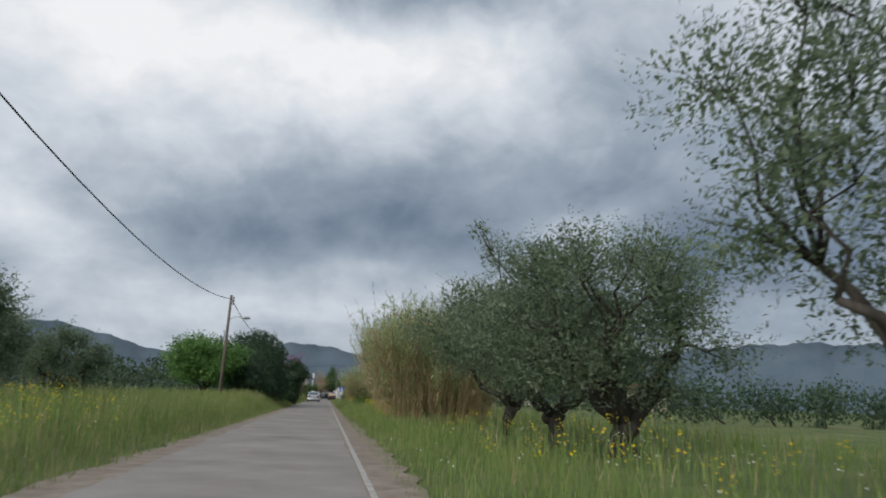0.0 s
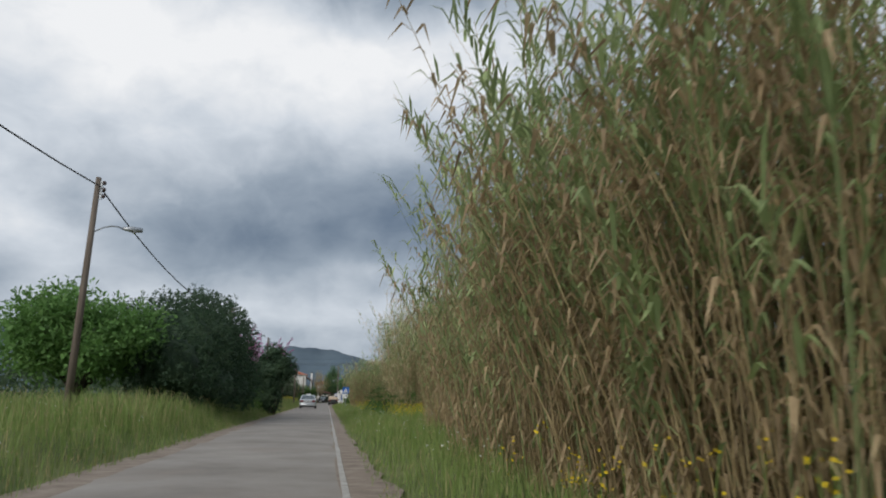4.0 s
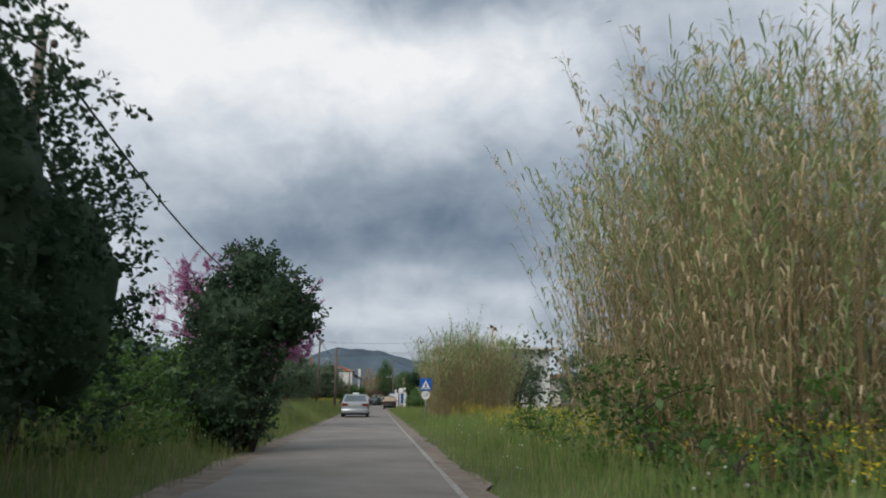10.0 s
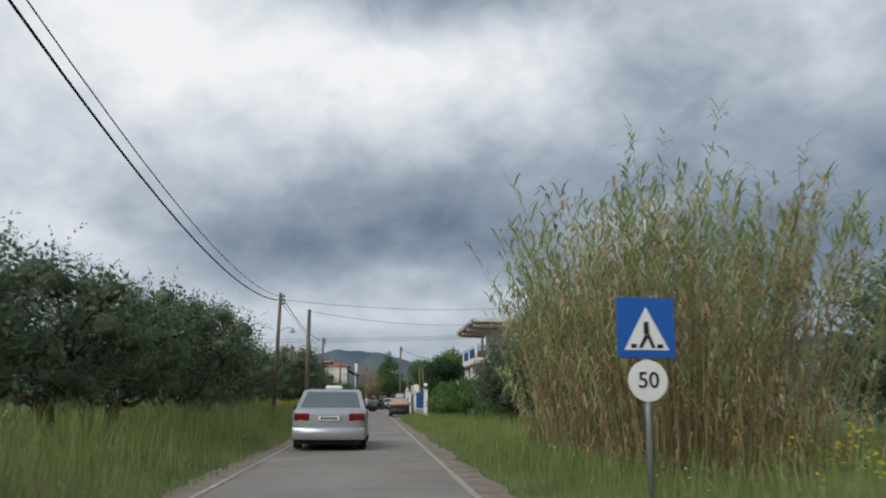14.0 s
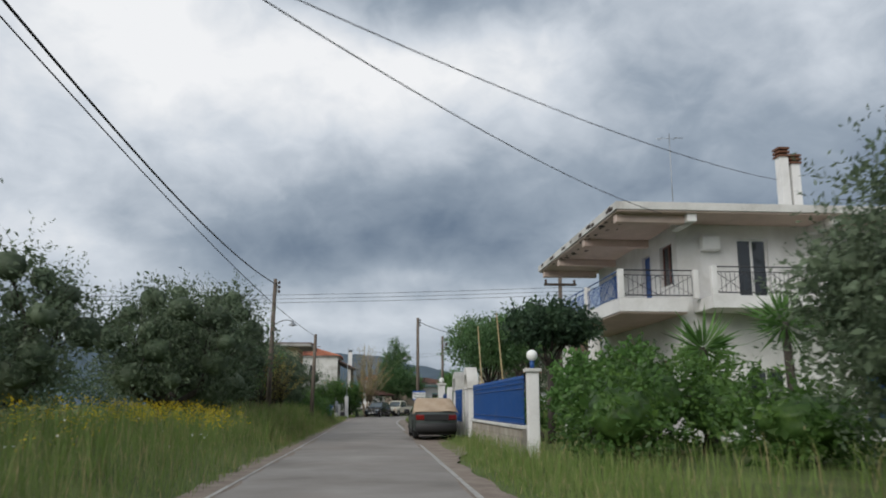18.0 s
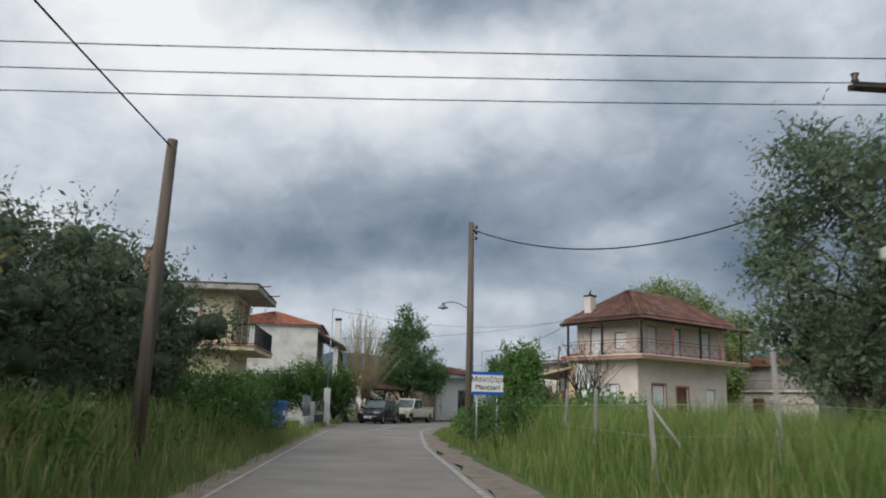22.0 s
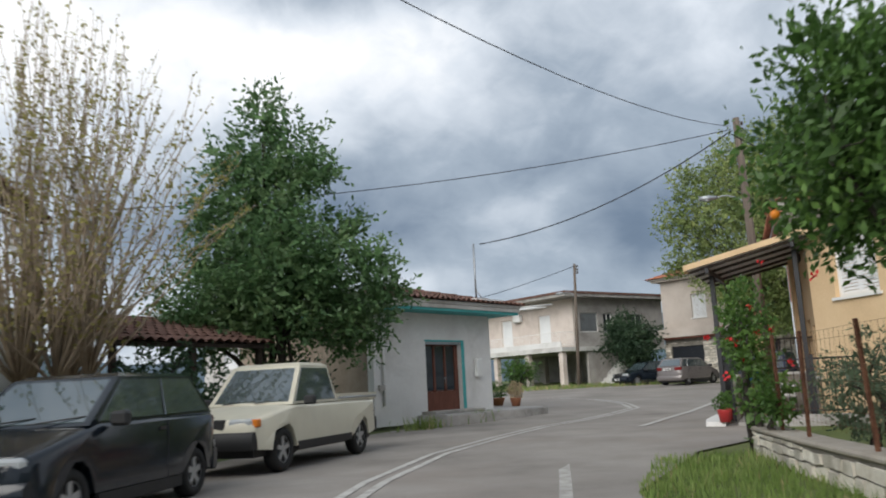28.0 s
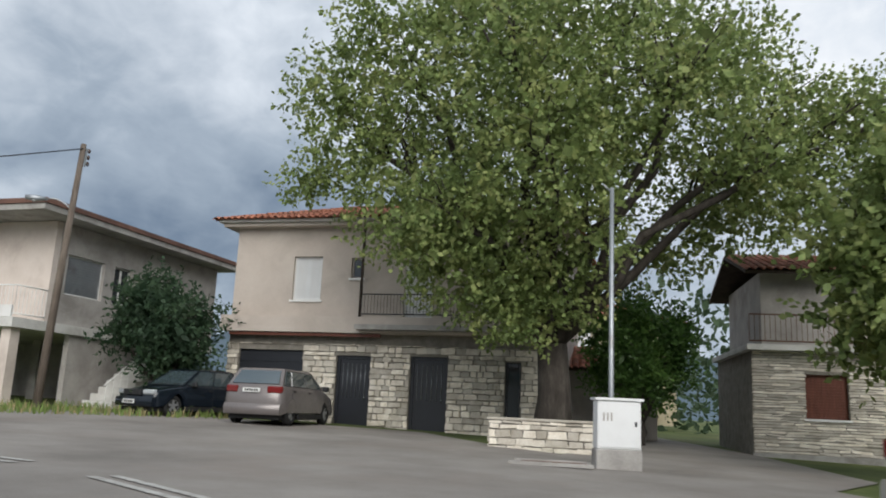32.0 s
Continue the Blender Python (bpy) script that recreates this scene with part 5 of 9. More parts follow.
def high_voltage_pole():
    top = thing("power_pole", "wooden medium-voltage pole with double crossarm and dark insulators", "utility pole", pose(11.0, 180.5, float(land(11, 180.5))))
    bm = bmesh.new()
    tube(bm, [(0, 0, -0.3), (0, 0, 8.6)], [0.17, 0.12], 12)
    part("shaft", bm, M["pole_wood"], top)
    for dy in (-0.1, 0.1):
        part("crossarm", boxes((-1.0, dy - 0.05, 8.1, 1.0, dy + 0.05, 8.22)), M["dark_wood"], top)
    for x in (-0.9, 0.0, 0.9):
        bm = bmesh.new()
        tube(bm, [(x, 0, 8.2), (x, 0, 8.28), (x, 0, 8.36), (x, 0, 8.46)], [0.03, 0.09, 0.06, 0.1], 10)
        part("insulator", bm, M["ceramic"], top)
    return top


high_voltage_pole()
for k, dy in enumerate((-0.9, 0.0, 0.9)):
    wire((11.0 + dy * 0.3, 178.6 + dy, 8.0 - 0.1 * k), (-60, 180.6 + dy, 8.3 - 0.1 * k), 0.9, 0.012, label="thin bare power line crossing above the road")
    wire((11.0 + dy * 0.3, 178.6 + dy, 8.0 - 0.1 * k), (70, 174.0 + dy, 8.6), 0.8, 0.012, label="thin bare power line crossing above the fields")

# ---------------------------------------------------------------- building kit
def placed(bm, m):
    bmesh.ops.transform(bm, matrix=m, verts=bm.verts[:])
    return bm


def window_unit(parent, m, x0, z0, x1, z1, style="glass", trim=None, trim_mat="brick_red", name="window", depth=0.12, frame_mat="white_paint", sill=True):
    """A window or door set into an opening of a wall: m takes the wall's own axes (x along, y inwards) to the parent's."""
    w, h = x1 - x0, z1 - z0
    t = 0.055
    k = 2 if w > 0.85 else 1
    if style == "glass" and k == 2:
        holes = [(t, t, w / 2 - 0.04, h - t), (w / 2 + 0.04, t, w - t, h - t)]
    else:
        holes = [(t, t, w - t, h - t)]
    bm = wall_bm(w, h, 0.06, holes, m=pose(x0, depth, z0))
    top = part(name, placed(bm, m), M[frame_mat], parent)
    if style == "glass":
        for i in range(k):
            a, b = x0 + t + (w - 2 * t) * i / k, x0 + t + (w - 2 * t) * (i + 1) / k
            part("pane", placed(boxes((a + 0.01, depth + 0.025, z0 + t, b - 0.01, depth + 0.035, z1 - t)), m), M["glass"], top)
    elif style == "louvre":
        for i in range(k):
            a, b = x0 + t + (w - 2 * t) * i / k, x0 + t + (w - 2 * t) * (i + 1) / k
            n = max(6, int(h / 0.075))
            for j in range(n):
                zz = z0 + t + (h - 2 * t) * j / n
                part("slat", placed(boxes((a + 0.05, depth, zz, b - 0.05, depth + 0.03, zz + (h - 2 * t) / n * 0.8)), m), M["shutter"], top)
            for q in ((a + 0.005, a + 0.05), (b - 0.05, b - 0.005)):
                part("stile", placed(boxes((q[0], depth - 0.01, z0 + t, q[1], depth + 0.04, z1 - t)), m), M["shutter"], top)
    else:
        bm = bmesh.new()
        prof = [(depth + 0.04, z0 + t)]
        k = max(2, int(h / 0.09))
        for j in range(k):
            a, b = z0 + t + (h - 2 * t) * j / k, z0 + t + (h - 2 * t) * (j + 1) / k
            prof += [(depth + 0.002, a + 0.004), (depth + 0.002, b - 0.02), (depth + 0.012, b - 0.016), (depth + 0.012, b)]
        prof.append((depth + 0.04, z1 - t))
        ends = [[bm.verts.new((x, y, z)) for y, z in prof] for x in (x0 + t, x1 - t)]
        for i in range(len(prof)):
            j = (i + 1) % len(prof)
            bm.faces.new((ends[0][i], ends[0][j], ends[1][j], ends[1][i]))
        bm.faces.new(ends[0][::-1]), bm.faces.new(ends[1])
        part("roller_blind", placed(bm, m), M[style], top)
    if trim:
        bm = bmesh.new()
        for b in ((x0 - trim, -0.02, z0 - 0.02, x0 - 0.003, 0.02, z1 + trim), (x1 + 0.003, -0.02, z0 - 0.02, x1 + trim, 0.02, z1 + trim), (x0 - 0.003, -0.02, z1 + 0.003, x1 + 0.003, 0.02, z1 + trim)):
            box(bm, *b)
        part("surround", placed(bm, m), M[trim_mat], top)
    if sill and z0 > 0.5:
        part("sill", placed(boxes((x0 - 0.06, -0.06, z0 - 0.07, x1 + 0.06, depth, z0 - 0.004)), m), M[trim_mat if trim else "white_paint"], top)
    return top


def railing(parent, pts, z, h, mat="iron", step=0.12, bar=0.009, name="railing", cross=False, posts=True, label=""):
    """A rail along the polyline, with upright bars each of its own."""
    P = [Vector((x, y, 0)) for x, y in pts]
    top = part(name, tubes(([p + Vector((0, 0, z + h)) for p in P], 0.02), n=6), M[mat], parent, label)
    part("rail", tubes(([p + Vector((0, 0, z + 0.1)) for p in P], 0.02), n=6), M[mat], top)
    if cross:
        part("rail", tubes(([p + Vector((0, 0, z + h - 0.16)) for p in P], 0.014), n=6), M[mat], top)
    me = None
    for a, b in zip(P, P[1:]):
        d = b - a
        n = max(1, int(d.length / step))
        for i in range(n + 1):
            if me is None:
                bm = bmesh.new()
                tube(bm, [(0, 0, z + 0.1), (0, 0, z + h - (0.16 if cross else 0))], bar, 5, smooth=False)
                me = bpy.data.meshes.new("bar")
                bm.to_mesh(me), bm.free()
                me.materials.append(M[mat])
            o = new("bar", me)
            o.parent = top
            o.location = a + d * (i / n)
        if cross:
            k = max(1, round(d.length / 0.9))
            for i in range(k):
                p, q = a + d * (i / k), a + d * ((i + 1) / k)
                for u, v in ((p, q), (q, p)):
                    part("diagonal", tubes(([u + Vector((0, 0, z + 0.12)), v + Vector((0, 0, z + h - 0.18))], 0.01), n=5), M[mat], top)
    return top


def tiles(parent, a, b, c, d, mat="tile", col=0.24, row=0.36, name="tile_field"):
    """Curved roof tiles between the eave a-b and the ridge d-c, on a sloping board."""
    a, b, c, d = (Vector(p) for p in (a, b, c, d))
    nu = max(2, int((b - a).length / col))
    nv = max(2, int(((c + d) / 2 - (a + b) / 2).length / row))
    nrm = (b - a).cross(d - a).normalized()
    V, F = [], []
    def at(u, v):
        return (a.lerp(b, u)).lerp(d.lerp(c, u), v)
    rng = np.random.default_rng(int(abs(a.x * 7 + a.y * 3)) + 1)
    for i in range(nu):
        for j in range(nv):
            u0, u1 = i / nu, (i + 1) / nu
            v0, v1 = j / nv - 0.02, (j + 1.12) / nv
            if j == 0:
                v0 -= 0.03
            k = len(V)
            lift = 0.012 * rng.uniform(0, 1)
            for v, up in ((v0, 0.035 + lift), (min(v1, 1.0), 0.004)):
                for f, hgt in ((0.0, 0.0), (0.2, 0.055), (0.5, 0.085), (0.8, 0.055), (1.0, 0.0)):
                    V.append(at(u0 + (u1 - u0) * f, v) + nrm * (hgt + up))
            F += [(k + q, k + q + 1, k + q + 6, k + q + 5) for q in range(4)]
    ob = sheet(name, V, F, M[mat], parent)
    tagged(ob, kind="stuff")
    bm = bmesh.new()
    lo = [bm.verts.new(p - nrm * 0.1) for p in (a, b, c, d)] if (c - d).length > 0.05 else [bm.verts.new(p - nrm * 0.1) for p in (a, b, c)]
    hi = [bm.verts.new(v.co + nrm * 0.09) for v in lo]
    k = len(lo)
    bm.faces.new(lo[::-1]), bm.faces.new(hi)
    for i in range(k):
        bm.faces.new((lo[i], lo[(i + 1) % k], hi[(i + 1) % k], hi[i]))
    part("roof_board", bm, M["dark_wood"], parent)
    return ob


def hip_roof(parent, x0, y0, x1, y1, z, rise, mat="tile", ridge=None):
    w, d = x1 - x0, y1 - y0
    k = min(w, d) / 2
    if ridge is not None:
        k = ridge
    if w >= d:
        p, q = (x0 + k, (y0 + y1) / 2, z + rise), (x1 - k, (y0 + y1) / 2, z + rise)
        tiles(parent, (x0, y0, z), (x1, y0, z), q, p, mat)
        tiles(parent, (x1, y1, z), (x0, y1, z), p, q, mat)
        tiles(parent, (x0, y1, z), (x0, y0, z), p, p, mat)
        tiles(parent, (x1, y0, z), (x1, y1, z), q, q, mat)
    else:
        p, q = ((x0 + x1) / 2, y0 + k, z + rise), ((x0 + x1) / 2, y1 - k, z + rise)
        tiles(parent, (x0, y1, z), (x0, y0, z), p, q, mat)
        tiles(parent, (x1, y0, z), (x1, y1, z), q, p, mat)
        tiles(parent, (x0, y0, z), (x1, y0, z), p, p, mat)
        tiles(parent, (x1, y1, z), (x0, y1, z), q, q, mat)
    eave = 0.1
    part("eave_board", boxes((x0 - 0.03, y0 - 0.03, z - eave, x1 + 0.03, y1 + 0.03, z - 0.008)), M["dirty_white"], parent)


STONE_MESH = []


def stones(parent, m, length, z0, z1, course, seed, holes=(), cap=250, wide=(0.22, 0.55), proud=0.035, mat="stone", name="stone", bend=None):
    """Rough squared stones laid in courses on the face of a wall (x along, face at y = 0)."""
    rng = np.random.default_rng(seed)
    if not STONE_MESH:
        for k in range(6):
            bm = bmesh.new()
            box(bm, -0.5, -1.0, -0.5, 0.5, 0.0, 0.5)
            bmesh.ops.bevel(bm, geom=bm.edges[:], offset=0.07, segments=1, affect="EDGES")
            for v in bm.verts:
                v.co += Vector(rng.normal(size=3)) * 0.055
            me = bpy.data.meshes.new("stone")
            bm.to_mesh(me), bm.free()
            STONE_MESH.append(me)
    mine = []
    for me in STONE_MESH:
        c = me.copy()
        c.materials.append(M[mat])
        mine.append(c)
    made, rest = 0, []
    z = z0
    while z < z1 - 0.03:
        h = min(course * rng.uniform(0.75, 1.3), z1 - z)
        x = -rng.uniform(0, 0.1)
        while x < length - 0.04:
            w = rng.uniform(*wide)
            a, b = max(x, 0.0), min(x + w, length)
            x += w
            if b - a < 0.05:
                continue
            hit = False
            for q in holes:
                if a < q[2] and b > q[0] and z < q[3] and z + h > q[1]:
                    if a < q[0] - 0.08:
                        b = q[0]
                    elif b > q[2] + 0.08:
                        a = q[2]
                    else:
                        hit = True
            if hit or b - a < 0.05:
                continue
            lm = m @ Matrix.Translation(((a + b) / 2, 0.004, z + h / 2)) @ Matrix.Rotation(rng.normal() * 0.04, 4, "Y") @ Matrix.Diagonal((b - a - rng.uniform(0.012, 0.05), proud * rng.uniform(0.5, 1.7), h - rng.uniform(0.01, 0.045), 1))
            me = mine[int(rng.integers(6))]
            if made < cap:
                o = new(name, me)
                o.parent = parent
                o.matrix_basis = lm
                made += 1
            else:
                rest.append((me, lm))
        z += h
    if rest:
        V, F = [], []
        for me, lm in rest:
            k = len(V)
            V += [lm @ v.co for v in me.vertices]
            F += [tuple(k + i for i in p.vertices) for p in me.polygons]
        tagged(sheet("stonework", V, F, M["stone_joined"], parent), kind="stuff")


def lettering(parent, text, m, size, mat, depth=0.004):
    cu = bpy.data.curves.new("lettering", "FONT")
    cu.body, cu.size, cu.extrude, cu.align_x, cu.align_y = text, size, depth, "CENTER", "CENTER"
    ob = new("lettering_curve", cu)
    dg = bpy.context.evaluated_depsgraph_get()
    me = bpy.data.meshes.new_from_object(ob.evaluated_get(dg))
    bpy.data.objects.remove(ob)
    me.materials.clear()
    me.materials.append(M[mat])
    o = new("lettering", me)
    o.parent = parent
    o.matrix_basis = m
    return o


# ---------------------------------------------------------------- houses
SOUTH = Matrix.Identity(4)


def west(length, x=0.0, y=0.0):
    """Axes of a wall that looks to -x: its x runs from the far end to the near one."""
    return pose(x, y + length, 0, 0, 0, -90)


def white_blue_house():
    top = thing("house", "two-storey white house with blue doors, balconies and flat overhanging roof", "house", pose(9.4, 157.0, 0.0))
    W, D, Z1, ZR = 11.0, 9.2, 4.5, 7.05
    south = [(2.05, 4.55, 3.1, 6.6), (6.0, 5.4, 7.4, 6.55), (2.2, 1.0, 3.4, 2.3), (6.0, 0.4, 7.0, 2.6)]
    wm = west(D)
    # stations on the road side counted from the near corner
    near = [(0.45, 5.15, 1.6, 6.55), (2.6, 4.55, 3.45, 6.5), (6.4, 4.55, 7.3, 6.5), (1.2, 0.5, 2.1, 2.7), (3.2, 1.0, 4.4, 2.4)]
    westh = [(D - b, z0, D - a, z1) for a, z0, b, z1 in near]
    part("wall", wall_bm(W, ZR, 0.25, south), M["white_wall"], top)
    part("wall", wall_bm(D - 0.25, ZR, 0.25, [(max(0, a), z0, b, z1) for a, z0, b, z1 in westh], m=wm), M["white_wall"], top)
    part("wall", boxes((0.25, D - 0.25, 0, W, D, ZR), (W - 0.25, 0.25, 0, W, D - 0.25, ZR)), M["white_wall"], top)
    for i, h in enumerate(south):
        window_unit(top, SOUTH, *h, style="glass" if i != 3 else "blue", frame_mat="white_paint", sill=i in (1, 2))
    for i, h in enumerate(westh):
        window_unit(top, wm, *h, style=("glass", "blue", "blue", "wood_brown", "glass")[i], frame_mat=("wood_brown", "blue", "blue", "wood_brown", "white_paint")[i], name="window" if i in (0, 4) else "door", sill=False)
    # roof slab with a thin tapered rim, soffit and cantilever beams
    roof = part("roof", boxes((-2.5, -1.7, ZR + 0.06, W + 0.6, D + 1.0, ZR + 0.30)), M["dirty_white"], top, "flat concrete roof slab with flaking white rim")
    part("soffit", boxes((-2.44, -1.64, ZR + 0.002, W + 0.5, D + 0.9, ZR + 0.056)), M["salmon_soffit"], roof, "salmon-painted soffit with peeling paint")
    for y in (-1.3, 2.6, 6.6, D + 0.3):
        part("beam", boxes((-2.38, y, ZR - 0.26, -0.01, y + 0.3, ZR - 0.002), bevel=0.015), M["salmon_soffit"], top)
    for x in (-0.2, 4.5, 9.0):
        part("beam", boxes((x, -1.55, ZR - 0.26, x + 0.3, -0.01, ZR - 0.002), bevel=0.015), M["white_wall"], top)
    rng = np.random.default_rng(7)
    for i in range(16):
        y = rng.uniform(-1.5, D)
        part("flaked_patch", boxes((-2.506, y, ZR + 0.08 + rng.uniform(0, 0.1), -2.497, y + rng.uniform(0.1, 0.5), ZR + 0.2 + rng.uniform(0, 0.08))), M["dark_wood"], roof)
    for i in range(34):     # paint fallen from the soffit, mostly along its outer edge
        x, y, w = -2.38 + abs(rng.normal()) * 0.35, rng.uniform(-1.5, D), rng.uniform(0.04, 0.13)
        ring = [(x + w * rng.uniform(0.5, 1.0) * math.cos(a), y + w * rng.uniform(0.8, 2.2) * math.sin(a)) for a in (0.2, 1.1, 2.3, 3.2, 4.1, 5.4)]
        part("flaked_patch", prism(bmesh.new(), [(max(-2.43, p), q) for p, q in ring], ZR - 0.003, ZR + 0.0015), M["dark_wood"], roof)
    # balconies
    bal = part("balcony", boxes((-2.2, -0.7, 4.08, -0.01, 8.3, 4.5)), M["white_wall"], top, "white balcony slab")
    part("balcony_soffit", boxes((-2.15, -0.65, 4.03, -0.02, 8.25, 4.076)), M["salmon_soffit"], bal)
    bal2 = part("balcony", boxes((0.45, -1.55, 4.12, 7.8, -0.01, 4.5)), M["white_wall"], top, "white balcony slab")
    for x, y in ((-2.12, -0.62), (-2.12, 3.4), (-2.12, 7.6), (0.3, -0.62)):
        part("balcony_post", boxes((x - 0.09, y - 0.09, 4.5, x + 0.09, y + 0.09, 5.42), bevel=0.012), M["white_wall"], top)
    for x, y in ((0.55, -1.45), (4.2, -1.45), (7.7, -1.45)):
        part("balcony_post", boxes((x - 0.09, y - 0.09, 4.5, x + 0.09, y + 0.09, 5.42), bevel=0.012), M["white_wall"], top)
    for p in ([(-2.12, 7.5), (-2.12, 3.5)], [(-2.12, 3.3), (-2.12, -0.52)], [(-2.02, -0.62), (0.2, -0.62)], [(0.65, -1.45), (4.1, -1.45)], [(4.3, -1.45), (7.6, -1.45)]):
        railing(top, p, 4.5, 0.9, mat="iron" if p[0][0] > -2.1 else "blue", step=0.14, cross=True)
    for x, y in ((-2.0, 7.7), (-2.0, 3.6)):
        part("column", boxes((x, y, 0, x + 0.36, y + 0.36, 4.03), bevel=0.02), M["white_wall"], top)
    # chimney pair, antenna, air conditioner
    for x, h in ((4.05, 10.0), (4.45, 9.75)):
        ch = part("chimney", boxes((x, 0.5, ZR + 0.3, x + 0.3, 0.85, h - 0.35)), M["white_wall"], top)
        for k in range(3):
            part("cowl_ring", boxes((x - 0.05, 0.45, h - 0.35 + 0.13 * k, x + 0.35, 0.9, h - 0.28 + 0.13 * k)), M["rust"], ch)
        part("flue", boxes((x + 0.05, 0.55, h - 0.36, x + 0.25, 0.8, h + 0.0)), M["black_plastic"], ch)
    part("antenna", tubes(([(0.2, 0.6, ZR + 0.3), (0.2, 0.6, 10.4)], 0.018), ([(-0.25, 0.6, 10.2), (0.7, 0.6, 10.25)], 0.01), ([(-0.1, 0.35, 10.22), (-0.1, 0.85, 10.22)], 0.008), ([(0.4, 0.4, 10.23), (0.4, 0.8, 10.23)], 0.008), n=5), M["steel"], top)
    part("air_conditioner", boxes((0.75, -0.32, 6.15, 1.35, -0.01, 6.6), bevel=0.03), M["white_paint"], top, "wall-mounted air-conditioning unit")
    part("step", boxes((-2.6, 1.0, 0, -0.02, 3.0, 0.3)), M["concrete"], top)


white_blue_house()


def yellow_house():
    top = thing("house", "two-storey cream house with red-brown window surrounds and a wrap-round balcony", "house", pose(-13.2, 201.3, 0.0))
    W, D = 6.2, 5.0
    so = [(3.45, 4.5, 4.7, 5.55), (1.2, 4.4, 2.2, 5.5), (3.4, 1.0, 4.4, 2.2)]
    wm = pose(W, 0.25, 0, 0, 0, 90)      # looks to +x: towards the road
    ea = [(1.15, 3.66, 2.05, 5.75), (2.85, 3.66, 3.85, 5.75), (1.75, 0.9, 2.95, 2.2)]
    part("wall", wall_bm(W, 6.1, 0.25, so), M["cream"], top)
    part("wall", wall_bm(D - 0.25, 6.1, 0.25, ea, m=wm), M["cream"], top)
    part("wall", boxes((0, D - 0.25, 0, W - 0.25, D, 6.1), (0, 0.25, 0, 0.25, D - 0.25, 6.1)), M["cream"], top)
    for h in so:
        window_unit(top, SOUTH, *h, style="shutter", trim=0.12)
    for i, h in enumerate(ea):
        window_unit(top, wm, *h, style="wood_brown" if i < 2 else "shutter", trim=0.12, name="door" if i < 2 else "window")
    roof = part("roof", boxes((-0.6, -0.95, 6.12, W + 1.2, D + 0.7, 6.34)), M["concrete"], top, "flat concrete roof slab with dark weathered rim")
    part("roof_covering", boxes((-0.6, -0.97, 6.345, W + 1.22, D + 0.72, 6.42)), M["tile_old"], roof)
    part("balcony", boxes((1.2, -0.85, 3.42, W + 1.2, -0.01, 3.6), (W + 0.01, -0.005, 3.42, W + 1.2, D + 0.3, 3.6)), M["cream"], top, "wrap-round balcony slab")
    part("balcony_edge", boxes((1.15, -0.9, 3.604, W + 1.25, -0.74, 3.66), (W + 1.1, -0.735, 3.604, W + 1.25, D + 0.35, 3.66)), M["brick_red"], top)
    railing(top, [(1.25, -0.8), (W + 1.15, -0.8)], 3.62, 0.95)
    railing(top, [(W + 1.15, -0.8), (W + 1.15, D + 0.25)], 3.62, 0.95)
    ch = part("chimney", boxes((2.0, 0.2, 6.4, 2.5, 0.7, 8.0)), M["brick_red"], top)
    part("cowl", boxes((1.95, 0.15, 8.0, 2.55, 0.75, 8.07)), M["dark_wood"], ch)
    part("cowl_bird", tubes(([(2.25, 0.45, 8.07), (2.25, 0.45, 8.25), (2.35, 0.45, 8.45)], [0.12, 0.05, 0.02]), n=6), M["dark_wood"], ch)
    part("antenna", tubes(([(3.2, 0.4, 6.4), (3.2, 0.4, 7.1)], 0.015), ([(2.95, 0.4, 6.95), (3.5, 0.4, 6.95)], 0.008), ([(2.95, 0.3, 7.05), (2.95, 0.3, 6.75)], 0.006), ([(3.1, 0.3, 7.05), (3.1, 0.3, 6.75)], 0.006), n=4), M["steel"], top)
    part("drain_pipe", tubes(([(W + 1.2, -0.6, 6.3), (W + 1.7, -0.6, 6.34)], 0.03), ([(W + 1.2, 2.6, 6.3), (W + 1.75, 2.6, 6.33)], 0.03)), M["rust"], top)
    part("satellite_box", boxes((W + 0.7, 3.9, 3.62, W + 1.05, 4.6, 4.3)), M["black_plastic"], top)


yellow_house()


